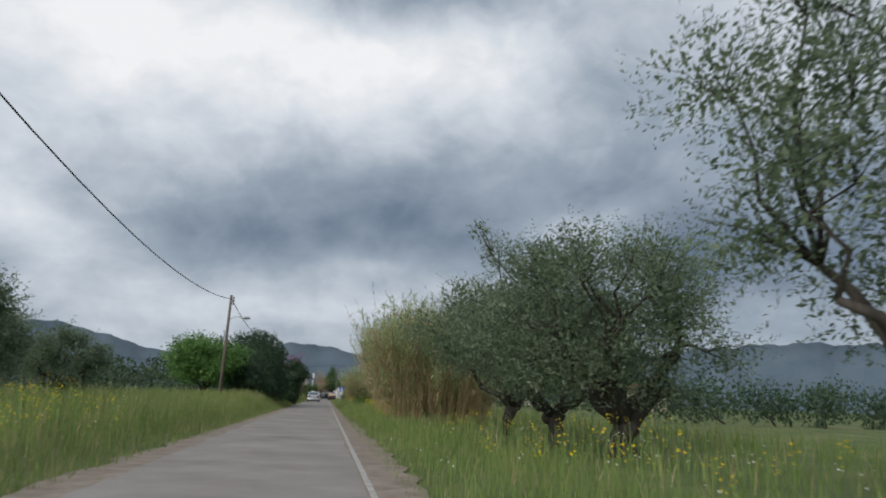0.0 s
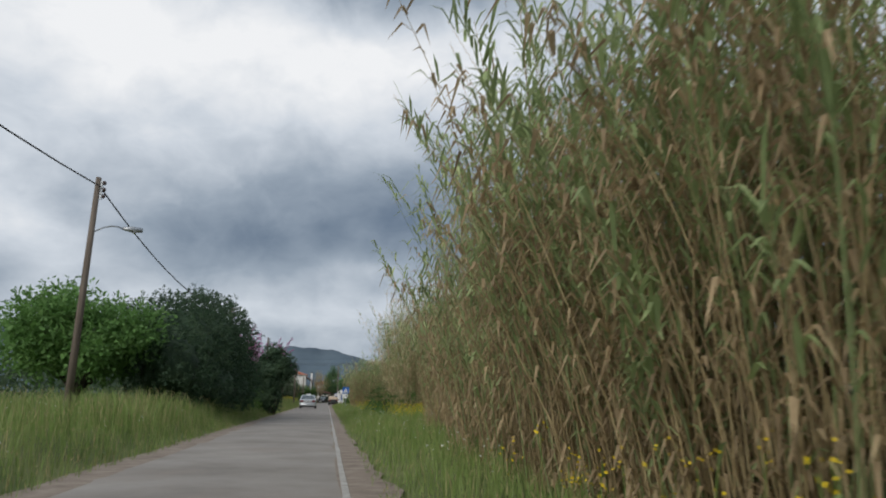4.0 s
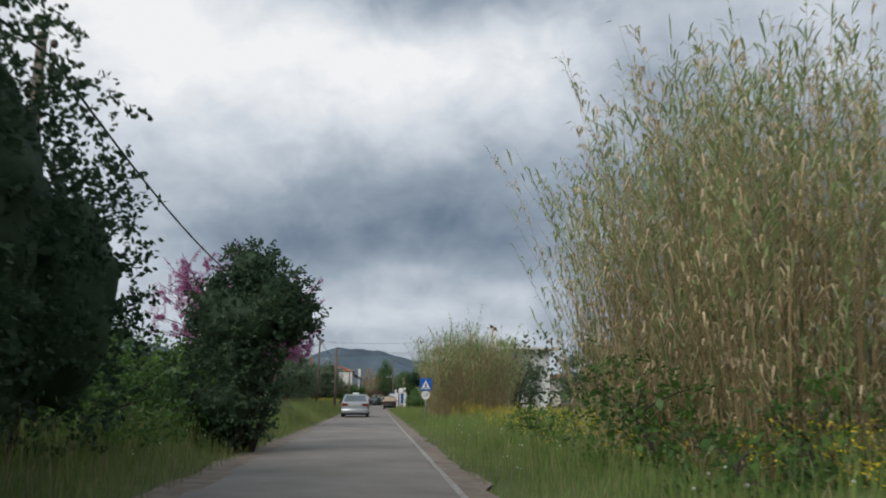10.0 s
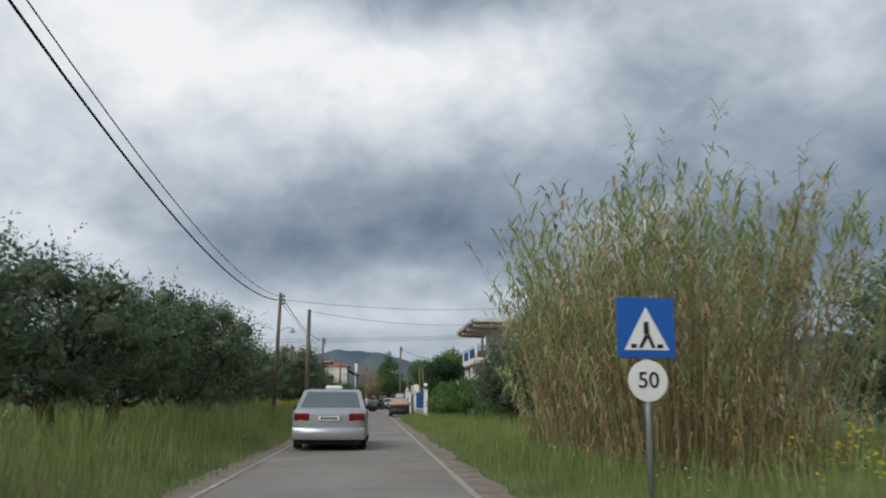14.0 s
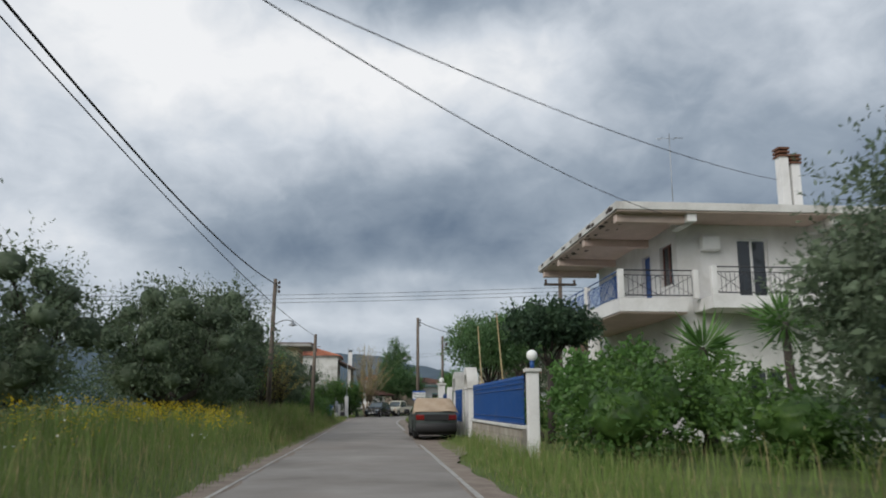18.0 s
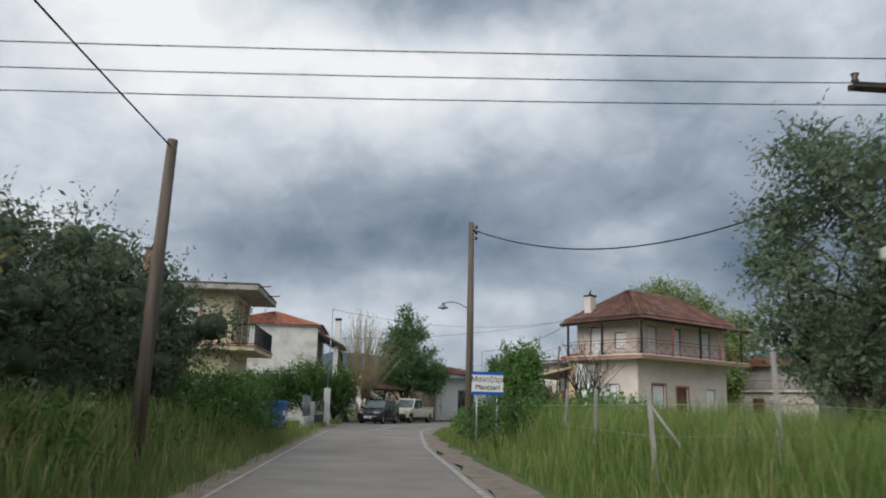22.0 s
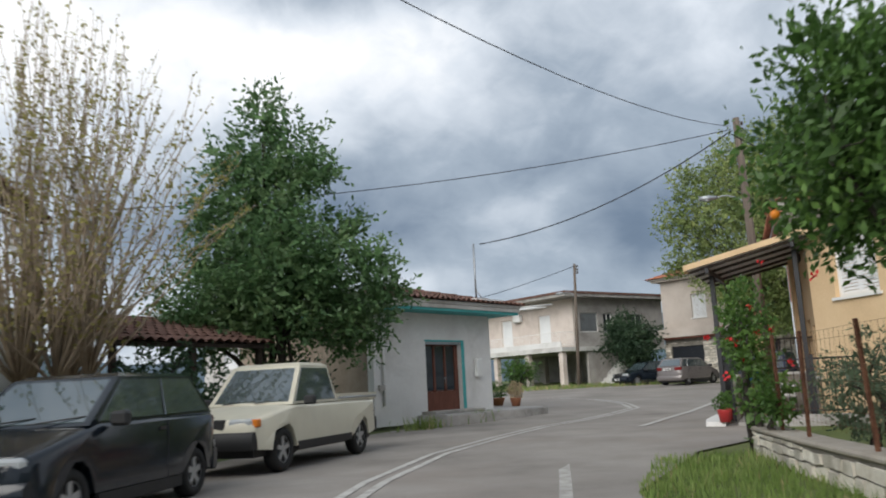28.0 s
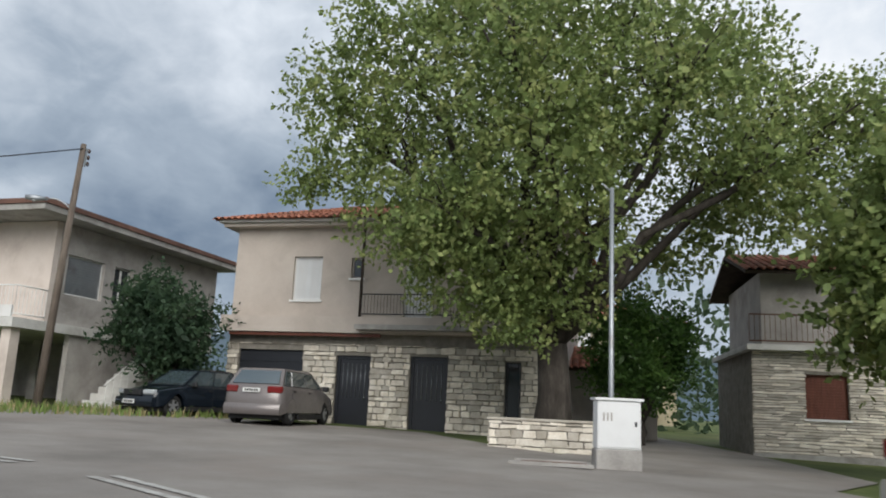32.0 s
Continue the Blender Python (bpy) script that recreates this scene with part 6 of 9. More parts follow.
def white_house():
    top = thing("house", "white two-storey house with a hipped clay-tile roof and blank gable wall", "house", pose(-11.4, 220.5, 0.0))
    W, D = 6.9, 7.5
    hs = [(1.0, 3.9, 1.9, 5.2)]
    part("wall", wall_bm(W, 6.4, 0.25, hs), M["dirty_white"], top, "stained whitewashed wall")
    window_unit(top, SOUTH, *hs[0], style="shutter")
    part("wall", boxes((W - 0.25, 0.25, 0, W, D, 6.4), (0, 0.25, 0, 0.25, D, 6.4), (0.25, D - 0.25, 0, W - 0.25, D, 6.4)), M["dirty_white"], top)
    hip_roof(top, -0.15, -0.15, W + 0.15, D + 0.2, 6.52, 1.2, "tile")
    # covered terrace beside the house
    tiles(top, (W + 1.7, 0.2, 5.2), (W + 1.7, 6.0, 5.2), (W + 0.02, 6.0, 6.05), (W + 0.02, 0.2, 6.05), "tile_old")
    for y in (0.4, 3.0, 5.7):
        part("rafter", tubes(([(W + 0.05, y, 5.8), (W + 1.55, y, 5.03)], 0.05), n=4), M["dark_wood"], top)
        part("post", boxes((W + 1.45, y - 0.06, 3.06, W + 1.57, y + 0.06, 5.05)), M["dark_wood"], top)
    part("terrace_slab", boxes((W + 0.01, 0.2, 2.85, W + 1.7, 6.0, 3.05)), M["dirty_white"], top)
    part("terrace_wall", boxes((W + 0.01, 0.45, 0, W + 1.6, 5.8, 2.84)), M["dirty_white"], top)
    ch = part("chimney", boxes((W + 1.1, 0.9, 3.06, W + 1.55, 1.35, 7.0), bevel=0.03), M["white_wall"], top)
    bm = bmesh.new()
    tube(bm, [(W + 1.32, 1.12, 7.0), (W + 1.32, 1.12, 7.2)], [0.22, 0.24], 12)
    part("cowl", bm, M["black_plastic"], ch)
    for z, x in ((3.6, 2.6), (2.2, 4.4)):
        part("patch", boxes((x, -0.012, z, x + 0.35, -0.003, z + 0.5)), M["grey_render"], top)


white_house()


def old_house():
    top = thing("house", "old two-storey rose-plastered house with brown hip roof and deep veranda", "house", pose(14.47, 209.2, 0.1, 0, 0, 33))
    W, D, ZB = 8.75, 4.6, 4.3
    so = [(1.0, ZB + 0.05, 1.9, 6.1), (3.3, ZB + 0.05, 4.2, 6.1), (6.3, ZB + 0.05, 7.2, 6.1), (1.3, 1.2, 2.5, 2.7), (3.6, 0.0, 4.7, 2.6), (6.6, 1.2, 7.6, 2.6)]
    we = [(1.0, ZB + 0.05, 1.9, 6.1), (2.9, ZB + 0.4, 3.8, 5.7), (2.2, 1.3, 3.2, 2.7)]
    wm = west(D)
    part("wall", wall_bm(W, 6.35, 0.25, so), M["pale_pink"], top)
    part("wall", wall_bm(D - 0.25, 6.35, 0.25, we, m=wm), M["pale_pink"], top)
    part("wall", boxes((W - 0.25, 0.25, 0, W, D, 6.35), (0.25, D - 0.25, 0, W - 0.25, D, 6.35)), M["pale_pink"], top)
    for i, h in enumerate(so):
        window_unit(top, SOUTH, *h, style="shutter" if i != 4 else "wood_brown", frame_mat="wood_brown", trim=0.1 if i in (3, 4) else None)
    for h in we:
        window_unit(top, wm, *h, style="shutter", frame_mat="wood_brown")
    hip_roof(top, -0.45, -0.55, W + 0.45, D + 0.5, 6.62, 1.85, "tile_old", ridge=2.6)
    # lower apron of corrugated sheet round the veranda, on thin posts
    for a, b, c, d in (((-1.15, -1.3, 6.22), (W + 1.2, -1.3, 6.22), (W + 0.45, -0.5, 6.55), (-0.45, -0.5, 6.55)), ((-1.15, D + 0.4, 6.22), (-1.15, -1.3, 6.22), (-0.45, -0.5, 6.55), (-0.45, D + 0.4, 6.55))):
        tiles(top, a, b, c, d, "tile_old", col=0.12, row=0.5)
    part("eave_band", boxes((-0.46, -0.56, 6.36, W + 0.46, -0.46, 6.5), (-0.46, -0.455, 6.36, -0.36, D + 0.4, 6.5)), M["brick_red"], top)
    part("balcony", boxes((-1.0, -1.15, ZB - 0.22, W + 0.9, -0.01, ZB), (-1.0, -0.005, ZB - 0.22, -0.01, D, ZB)), M["pale_pink"], top, "wrap-round balcony slab with a red edge")
    part("balcony_edge", boxes((-1.03, -1.18, ZB - 0.17, W + 0.93, -1.153, ZB - 0.06), (-1.03, -1.15, ZB - 0.17, -1.003, D, ZB - 0.06)), M["brick_red"], top)
    for x in (-0.93, 1.9, 4.6, 6.6, 8.9):
        part("post", boxes((x - 0.05, -1.1, ZB, x + 0.05, -1.0, 6.26)), M["brick_red"] if x in (1.9, 6.6) else M["iron"], top)
    for y in (1.8, D - 0.1):
        part("post", boxes((-0.98, y - 0.05, ZB, -0.88, y + 0.05, 6.26)), M["iron"], top)
    railing(top, [(-0.93, -1.08), (W + 0.8, -1.08)], ZB, 0.85, mat="rust", step=0.15, cross=True)
    railing(top, [(-0.93, D - 0.1), (-0.93, -1.0)], ZB, 0.85, mat="rust", step=0.15, cross=True)
    ch = part("chimney", boxes((-0.1, 3.4, 6.3, 0.4, 3.9, 8.0)), M["pale_pink"], top)
    part("cowl", boxes((-0.14, 3.36, 8.0, 0.44, 3.94, 8.1)), M["dark_wood"], ch)
    part("cowl_bird", tubes(([(0.15, 3.65, 8.1), (0.15, 3.65, 8.32), (0.28, 3.65, 8.47)], [0.1, 0.05, 0.02]), n=6), M["dark_wood"], ch)
    for i in range(8):
        part("stair_step", boxes((-2.3, -0.2 + 0.34 * i, 0, -1.2, 0.14 + 0.34 * i, 0.5 + 0.46 * i)), M["white_wall"], top)


old_house()


def shop():
    top = thing("house", "small white shop building with turquoise eaves, brown door and tiled roof", "shop", pose(4.85, 231.4, 0.12, 0, 0, 38.3))
    W, D, H = 5.72, 6.5, 3.4
    hole = [(2.32, 0.33, 4.1, 2.5)]
    part("wall", wall_bm(W, H, 0.25, hole), M["white_wall"], top)
    # window corner to the right and rough side wall
    part("wall", boxes((0, 0.25, 0, 0.25, D, H)), M["brown_render"], top, "rough brown rendered side wall")
    wm = pose(W, 0.25, 0, 0, 0, 90)
    part("wall", wall_bm(D - 0.25, H, 0.25, [(0.1, 0.9, 1.5, 2.6)], m=wm), M["white_wall"], top)
    window_unit(top, wm, 0.1, 0.9, 1.5, 2.6, style="glass", trim=0.14, trim_mat="teal")
    part("corner_strip", boxes((-0.05, -0.05, 0, 0.18, -0.003, H)), M["white_wall"], top)
    part("down_pipe", tubes(([(0.35, -0.06, 0.6), (0.35, -0.06, H)], 0.04)), M["white_paint"], top)
    # deep-set glazed door
    d = part("door", wall_bm(1.78, 2.17, 0.08, [(0.08, 0.62, 0.54, 2.05), (0.62, 0.62, 1.08, 2.05), (1.16, 0.62, 1.6, 2.05)], m=pose(2.32, 0.16, 0.33)), M["wood_brown"], top, "brown varnished double door with glass panes")
    for a, b in ((2.41, 2.85), (2.95, 3.39), (3.49, 3.91)):
        part("pane", boxes((a, 0.19, 0.96, b, 0.2, 2.37)), M["glass"], d)
    part("handle", tubes(([(3.37, 0.13, 1.15), (3.37, 0.13, 1.4)], 0.015)), M["chrome"], d)
    part("door_surround", boxes((4.103, -0.012, 0.33, 4.26, 0.03, 2.5), (2.28, -0.012, 2.503, 4.26, 0.03, 2.56)), M["teal"], top)
    part("roller_box", boxes((2.34, 0.02, 2.42, 4.08, 0.15, 2.495)), M["steel"], top)
    part("meter_box", boxes((4.75, -0.16, 1.35, 5.05, -0.01, 1.95), bevel=0.02), M["white_paint"], top)
    part("wall_lamp", boxes((0.1, -0.14, 1.05, 0.32, -0.06, 1.2)), M["grey_render"], top)
    part("wall_lamp", boxes((0.55, -0.15, 3.05, 0.72, -0.01, 3.3)), M["black_plastic"], top)
    # turquoise eaves and roof
    part("eave_soffit", boxes((-0.35, -0.75, H + 0.01, W + 0.75, D + 0.3, H + 0.09)), M["teal"], top, "turquoise painted eaves")
    part("fascia", boxes((-0.38, -0.79, H + 0.095, W + 0.79, D + 0.34, H + 0.22)), M["dirty_white"], top)
    hip_roof(top, -0.38, -0.79, W + 0.79, D + 0.34, H + 0.33, 0.75, "tile_old", ridge=3.0)
    part("gutter_strip", boxes((3.9, -0.9, H + 0.42, 5.4, -0.7, H + 0.47)), M["white_paint"], top)
    part("wire_mast", tubes(([(5.62, 0.4, H + 0.3), (5.62, 0.4, 6.05)], 0.035), ([(5.62, 0.4, H + 1.0), (5.95, 0.2, H + 0.45)], 0.02)), M["steel"], top, "galvanised wire mast")
    # rolled awning frame at the right end
    aw = part("awning_frame", tubes(([(W + 0.6, -0.5, H + 0.25), (W + 2.3, -1.2, H + 0.42)], 0.03), ([(W + 0.6, 1.5, H + 0.25), (W + 2.3, 0.8, H + 0.42)], 0.03), ([(W + 2.3, -1.2, H + 0.42), (W + 2.3, 0.8, H + 0.42)], 0.03)), M["white_paint"], top)
    for k in range(6):
        part("awning_slat", tubes(([(W + 0.7 + 0.27 * k, -0.55 - 0.11 * k, H + 0.16 + 0.03 * k), (W + 0.85 + 0.27 * k, 1.35 - 0.11 * k, H + 0.28 + 0.03 * k)], 0.025), n=4), M["white_paint"], aw)


shop()
sw = thing("shop_pavement", "raised grey concrete pavement with worn kerb outside the shop", "pavement", pose(4.85, 231.4, 0.0, 0, 0, 38.3), kind="structure")
part("slab", prism(bmesh.new(), [(1.8, -1.2), (5.2, -1.55), (6.7, -1.35), (7.4, -0.4), (7.5, 2.5), (5.75, 5.0), (5.75, -0.02), (1.8, -0.02)], 0.0, 0.36), M["paving"], sw)
part("door_step", boxes((2.0, -0.6, 0.361, 4.5, -0.01, 0.46), bevel=0.015), M["concrete"], sw)
part("kerb", prism(bmesh.new(), [(1.8, -1.36), (5.2, -1.71), (6.8, -1.5), (7.56, -0.45), (7.4, -0.4), (6.7, -1.352), (5.2, -1.552), (1.8, -1.21)], 0.0, 0.33), M["concrete"], sw)


def stone_house():
    top = thing("house", "beige plastered house above a rough limestone ground floor, black doors", "house", pose(26.7, 256.0, 0.42, 0, 0, -63))
    W, D, ZF, ZE = 11.2, 8.0, 3.2, 6.75
    low = [(0.42, 0.0, 2.8, 2.55), (4.0, 0.0, 5.2, 2.42), (6.55, 0.05, 7.8, 2.45), (9.65, 0.55, 10.15, 2.35)]
    up = [(2.2, 4.25, 3.25, 5.75), (4.3, 5.0, 4.75, 5.7), (6.2, 3.35, 7.2, 5.6), (8.6, 3.35, 9.5, 5.6)]
    base = part("wall", wall_bm(W, ZF - 0.42, 0.4, low), M["mortar"], top, "ground-floor wall of rough limestone in pale mortar")
    part("wall", wall_bm(W, ZE, 0.3, up, z0=ZF + 0.45), M["beige"], top)
    part("wall", boxes((0, 0.4, 0, 0.4, D, ZE), (W - 0.4, 0.4, 0, W, D, ZE), (0.4, D - 0.3, 0, W - 0.4, D, ZE)), M["beige"], top)
    part("lintel_beam", boxes((-0.12, -0.5, ZF - 0.08, W + 0.1, 0.3, ZF + 0.45)), M["beige"], top, "smooth beige band between the storeys")
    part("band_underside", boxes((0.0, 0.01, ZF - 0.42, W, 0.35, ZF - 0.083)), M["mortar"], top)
    part("gutter", boxes((0.2, -0.42, ZF - 0.2, 5.6, -0.3, ZF - 0.1)), M["wood_brown"], top)
    ledge = part("canopy", boxes((4.9, -0.95, ZF + 0.0, 10.6, -0.505, ZF + 0.16)), M["concrete"], top, "thin concrete canopy over the doors")
    # closures
    g = part("garage_door", boxes((0.42, 0.12, 0, 2.8, 0.17, 2.55)), M["dark_door"], top, "black garage door")
    for k in range(7):
        part("slat", boxes((0.44, 0.10, 0.06 + 0.35 * k, 2.78, 0.122, 0.36 + 0.35 * k)), M["dark_door"], g)
    for a, b, z1 in ((4.0, 5.2, 2.42), (6.55, 7.8, 2.45)):
        dd = part("door", wall_bm(b - a, z1, 0.1, [(0.1, 0.0, b - a - 0.1, z1 - 0.1)], m=pose(a, 0.1, 0)), M["dark_door"], top, "black metal door")
        part("panel", boxes((a + 0.101, 0.15, 0, b - 0.101, 0.19, z1 - 0.101)), M["dark_door"], dd)
        for k in range(6):
            x = a + 0.22 + k * (b - a - 0.44) / 5
            part("bar", tubes(([(x, 0.13, 1.05), (x, 0.13, z1 - 0.25)], 0.012), n=5), M["steel"], dd)
        part("handle", tubes(([(b - 0.2, 0.1, 1.0), (b - 0.2, 0.08, 1.12)], 0.015)), M["chrome"], dd)
    window_unit(top, SOUTH, *low[3], style="glass", frame_mat="dark_door", sill=False)
    window_unit(top, SOUTH, *up[0], style="louvre")
    window_unit(top, SOUTH, *up[1], style="glass", frame_mat="grey_render")
    window_unit(top, SOUTH, *up[2], style="louvre", sill=False, name="door")
    window_unit(top, SOUTH, *up[3], style="louvre", sill=False, name="door")
    railing(top, [(4.9, -0.42), (10.8, -0.42)], ZF + 0.45, 0.75, step=0.11)
    part("post", tubes(([(4.85, -0.38, ZF + 0.45), (4.85, -0.38, ZE)], 0.05)), M["dark_wood"], top)
    hip_roof(top, -0.5, -0.5, W + 0.5, D + 0.5, ZE + 0.22, 1.5, "tile", ridge=3.5)
    part("cornice", boxes((-0.4, -0.4, ZE, W + 0.4, D + 0.4, ZE + 0.11)), M["beige"], top)
    stones(base, Matrix.Identity(4), W, 0.0, ZF - 0.42, 0.17, 21, low, cap=300, wide=(0.16, 0.5), proud=0.06)
    side = pose(W, 0, 0, 0, 0, 90)
    stones(base, side, 4.0, 0.0, ZF - 0.42, 0.19, 22, cap=0)
    part("stone_backing", boxes((W + 0.002, 0, 0, W + 0.02, 4.0, ZF - 0.42)), M["mortar"], base)


stone_house()


def pilotis_house():
    top = thing("house", "pale rose two-storey house on open pillars with long balcony", "house", pose(21.2, 257.8, 0.55, 0, 0, 24))
    L, W = 10.5, 9.0           # along the street side and along the stair side
    wm = west(L)
    wh = [(L - b, z0, L - a, z1) for a, z0, b, z1 in ((2.2, 3.0, 3.4, 5.1), (6.2, 3.0, 7.4, 5.1))]
    sh = [(0.4, 3.75, 2.1, 5.05), (2.6, 3.75, 3.5, 5.05), (5.4, 3.75, 6.6, 5.05)]
    part("wall", wall_bm(L, 6.0, 0.25, wh, z0=2.8, m=wm), M["pale_pink"], top)
    part("wall", placed(wall_bm(W - 0.25, 6.0, 0.25, sh, z0=2.8), pose(0.25, 0, 0)), M["grey_render"], top, "bare cement-rendered wall")
    part("wall", boxes((0.25, L - 0.25, 2.8, W, L, 6.0), (W - 0.25, 0.25, 2.8, W, L - 0.25, 6.0)), M["pale_pink"], top)
    part("floor_slab", boxes((-1.3, -0.1, 2.5, W, L + 0.3, 2.79)), M["dirty_white"], top)
    for h in wh:
        window_unit(top, wm, *h, style="shutter", name="door", sill=False)
    for h in sh:
        window_unit(top, pose(0.25, 0, 0), *h, style="steel" if h[0] < 1 else "glass", sill=False)
    part("roof", boxes((-1.4, -0.8, 6.02, W + 0.6, L + 0.6, 6.2)), M["concrete"], top, "flat concrete roof with a weathered rim")
    part("roof_rim", boxes((-1.45, -0.85, 6.205, W + 0.65, -0.7, 6.36), (-1.45, -0.695, 6.205, -1.3, L + 0.65, 6.36)), M["tile_old"], top)
    for y in (0.1, 3.4, 6.8, 10.0):
        part("pillar", boxes((-1.1, y, 0, -0.75, y + 0.35, 2.49)), M["pale_pink"], top)
        part("pillar", boxes((3.5, y, 0, 3.85, y + 0.35, 2.49)), M["grey_render"], top)
    part("back_wall", boxes((5.5, 0.3, 0, 5.7, L, 2.49), (1.2, 0.05, 0, 5.5, 0.25, 2.49)), M["grey_render"], top)
    railing(top, [(-1.2, 0.0), (-1.2, L + 0.2)], 2.8, 0.95, mat="white_paint", step=0.14)
    railing(top, [(-1.2, 0.0), (-0.02, 0.0)], 2.8, 0.95, mat="white_paint", step=0.14)
    part("balcony_plinth", boxes((-1.28, 0.02, 2.8, -1.22, L + 0.2, 3.15)), M["white_wall"], top)
    part("air_conditioner", boxes((-0.32, 5.0, 4.85, -0.01, 5.75, 5.4), bevel=0.03), M["white_paint"], top, "white air-conditioning unit")
    for i in range(11):
        part("stair_step", boxes((1.6 + 0.34 * i, -1.3, 0, 1.938 + 0.34 * i, -0.12, 0.23 * (i + 1)), bevel=0.008), M["dirty_white"], top, "outside concrete stair step")
    rl = part("stair_rail", tubes(([(1.5, -1.28, 0.95), (5.3, -1.28, 3.45)], 0.025), n=6), M["white_paint"], top)
    for i in range(12):
        part("bar", tubes(([(1.6 + 0.33 * i, -1.28, 0.2 + 0.22 * i), (1.6 + 0.33 * i, -1.28, 1.0 + 0.22 * i)], 0.012), n=5), M["white_paint"], rl)
    return top


pilotis_house()


def peach_house():
    """House behind the porch: red upper wall over peach plaster, tiled roof."""
    top = thing("house", "peach and orange-red plastered house with a red tiled roof", "house", pose(17.55, 229.6, 0.0, 0, 0, 238.5))
    W, D, H = 6.5, 5.5, 4.9
    holes = [(3.9, 0.2, 4.9, 2.4), (5.3, 1.0, 6.2, 2.2)]
    part("wall", wall_bm(W, H, 0.25, holes), M["peach"], top)
    part("wall", boxes((0, 0.25, 0, 0.25, D, H), (W - 0.25, 0.25, 0, W, D, H), (0.25, D - 0.25, 0, W - 0.25, D, H)), M["peach"], top)
    window_unit(top, SOUTH, *holes[0], style="wood_brown", name="door", sill=False, frame_mat="wood_brown")
    window_unit(top, SOUTH, *holes[1], style="shutter")
    part("upper_block", boxes((0.02, -0.06, 3.2, 1.9, -0.004, 4.85), (1.95, -0.12, 3.05, 3.1, -0.004, 4.85), bevel=0.01), M["terracotta_wall"], top, "orange-red plastered upper wall")
    part("pillar", boxes((3.15, -0.25, 0, 3.6, -0.004, 4.2), bevel=0.01), M["peach"], top)
    hip_roof(top, -0.35, -0.5, W + 0.4, D + 0.4, H + 0.12, 1.25, "tile", ridge=2.6)
    part("eave_trim", boxes((-0.3, -0.53, H - 0.12, W + 0.35, -0.41, H)), M["brick_red"], top)


def porch():
    """Shed roof over the terrace: x runs along the road edge, the house lies at -y."""
    top = thing("porch", "lean-to porch roof of pale sheeting on dark steel posts", "porch", pose(11.66, 225.18, 0.0, 0, 0, 51.8))
    L, B = 3.78, 3.1
    def zr(y):
        return 3.62 - 0.21 * y
    bm = bmesh.new()
    slab_xz(bm, [(0, 0), (L, 0), (L, 0.04), (0, 0.04)], -B, 0)
    for v in bm.verts:
        v.co.z += zr(v.co.y)
    part("roof_sheet", bm, M["cloth"], top, "pale sheeting seen from below")
    bm = boxes((-0.06, -B, 0, -0.005, 0.06, 0.13))
    for v in bm.verts:
        v.co.z += zr(v.co.y)
    part("fascia", bm, M["peach"], top, "ochre painted fascia board")
    for x in (0.08, 0.95, 1.9, 2.85, L - 0.08):
        part("rafter", tubes(([(x, -0.06, zr(0) - 0.05), (x, -B, zr(-B) - 0.05)], 0.035), n=4), M["dark_wood"], top)
    part("beam", boxes((0.02, -0.5, zr(-0.5) - 0.2, L - 0.1, -0.42, zr(-0.5) - 0.09)), M["iron"], top)
    part("beam", boxes((0.02, -2.4, zr(-2.4) - 0.2, L - 0.1, -2.32, zr(-2.4) - 0.09)), M["iron"], top)
    for x, y in ((0.75, -0.46), (L - 0.12, -0.46), (0.6, -2.36)):
        part("post", boxes((x - 0.055, y - 0.055, 0.0, x + 0.055, y + 0.055, zr(y) - 0.2), bevel=0.008), M["iron"], top)
        part("brace", tubes(([(x, y, zr(y) - 0.75), (x + (0.5 if x < 2 else -0.5), y, zr(y) - 0.2)], 0.025), n=5), M["iron"], top)


peach_house()
wing = thing("house_wing", "peach-plastered front wing with pink eave band and red hipped tile roof", "house", pose(14.35, 220.8, 0.0, 0, 0, 4))
WW, WD, WH = 3.4, 3.3, 4.75
part("wall", wall_bm(WW, WH, 0.22, [(1.6, 2.7, 2.5, 4.0)]), M["peach"], wing)
part("wall", wall_bm(WD - 0.22, WH, 0.22, [(0.75, 2.7, 2.0, 4.1)], m=west(WD)), M["peach"], wing)
part("wall", boxes((WW - 0.22, 0.22, 0, WW, WD, WH), (0.22, WD - 0.22, 0, WW - 0.22, WD, WH)), M["peach"], wing)
window_unit(wing, west(WD), 0.75, 2.7, 2.0, 4.1, style="louvre")
window_unit(wing, SOUTH, 1.6, 2.7, 2.5, 4.0, style="shutter")
part("eave_band", boxes((-0.06, -0.06, WH - 0.22, WW, -0.004, WH), (-0.06, -0.002, WH - 0.22, -0.004, WD, WH)), M["pale_pink"], wing, "pink painted eave band")
part("drain_pipe", tubes(([(-0.07, -0.07, 0.1), (-0.07, -0.07, WH - 0.1)], 0.045), n=8), M["dark_wood"], wing)
hip_roof(wing, -0.4, -0.4, WW + 0.3, WD + 0.5, WH + 0.12, 1.15, "tile")
porch()
# terrace wall beside the road, with its return towards the house
gw = thing("terrace_wall", "low stone-clad terrace wall with black railings and concrete cap", "garden wall", pose(12.62, 225.6, 0.0, 0, 0, 56.3))
part("core", boxes((0.0, -0.25, 0, 2.17, -0.03, 1.06), (1.95, -3.0, 0, 2.17, -0.252, 1.06)), M["mortar"], gw)
part("cap", boxes((-0.04, -0.3, 1.062, 2.22, 0.03, 1.13), (1.9, -3.0, 1.062, 2.22, -0.302, 1.13), bevel=0.012), M["dirty_white"], gw)
stones(gw, pose(2.17, -0.03, 0, 0, 0, 180), 2.17, 0.0, 1.06, 0.085, 31, cap=130, wide=(0.2, 0.5), proud=0.025)
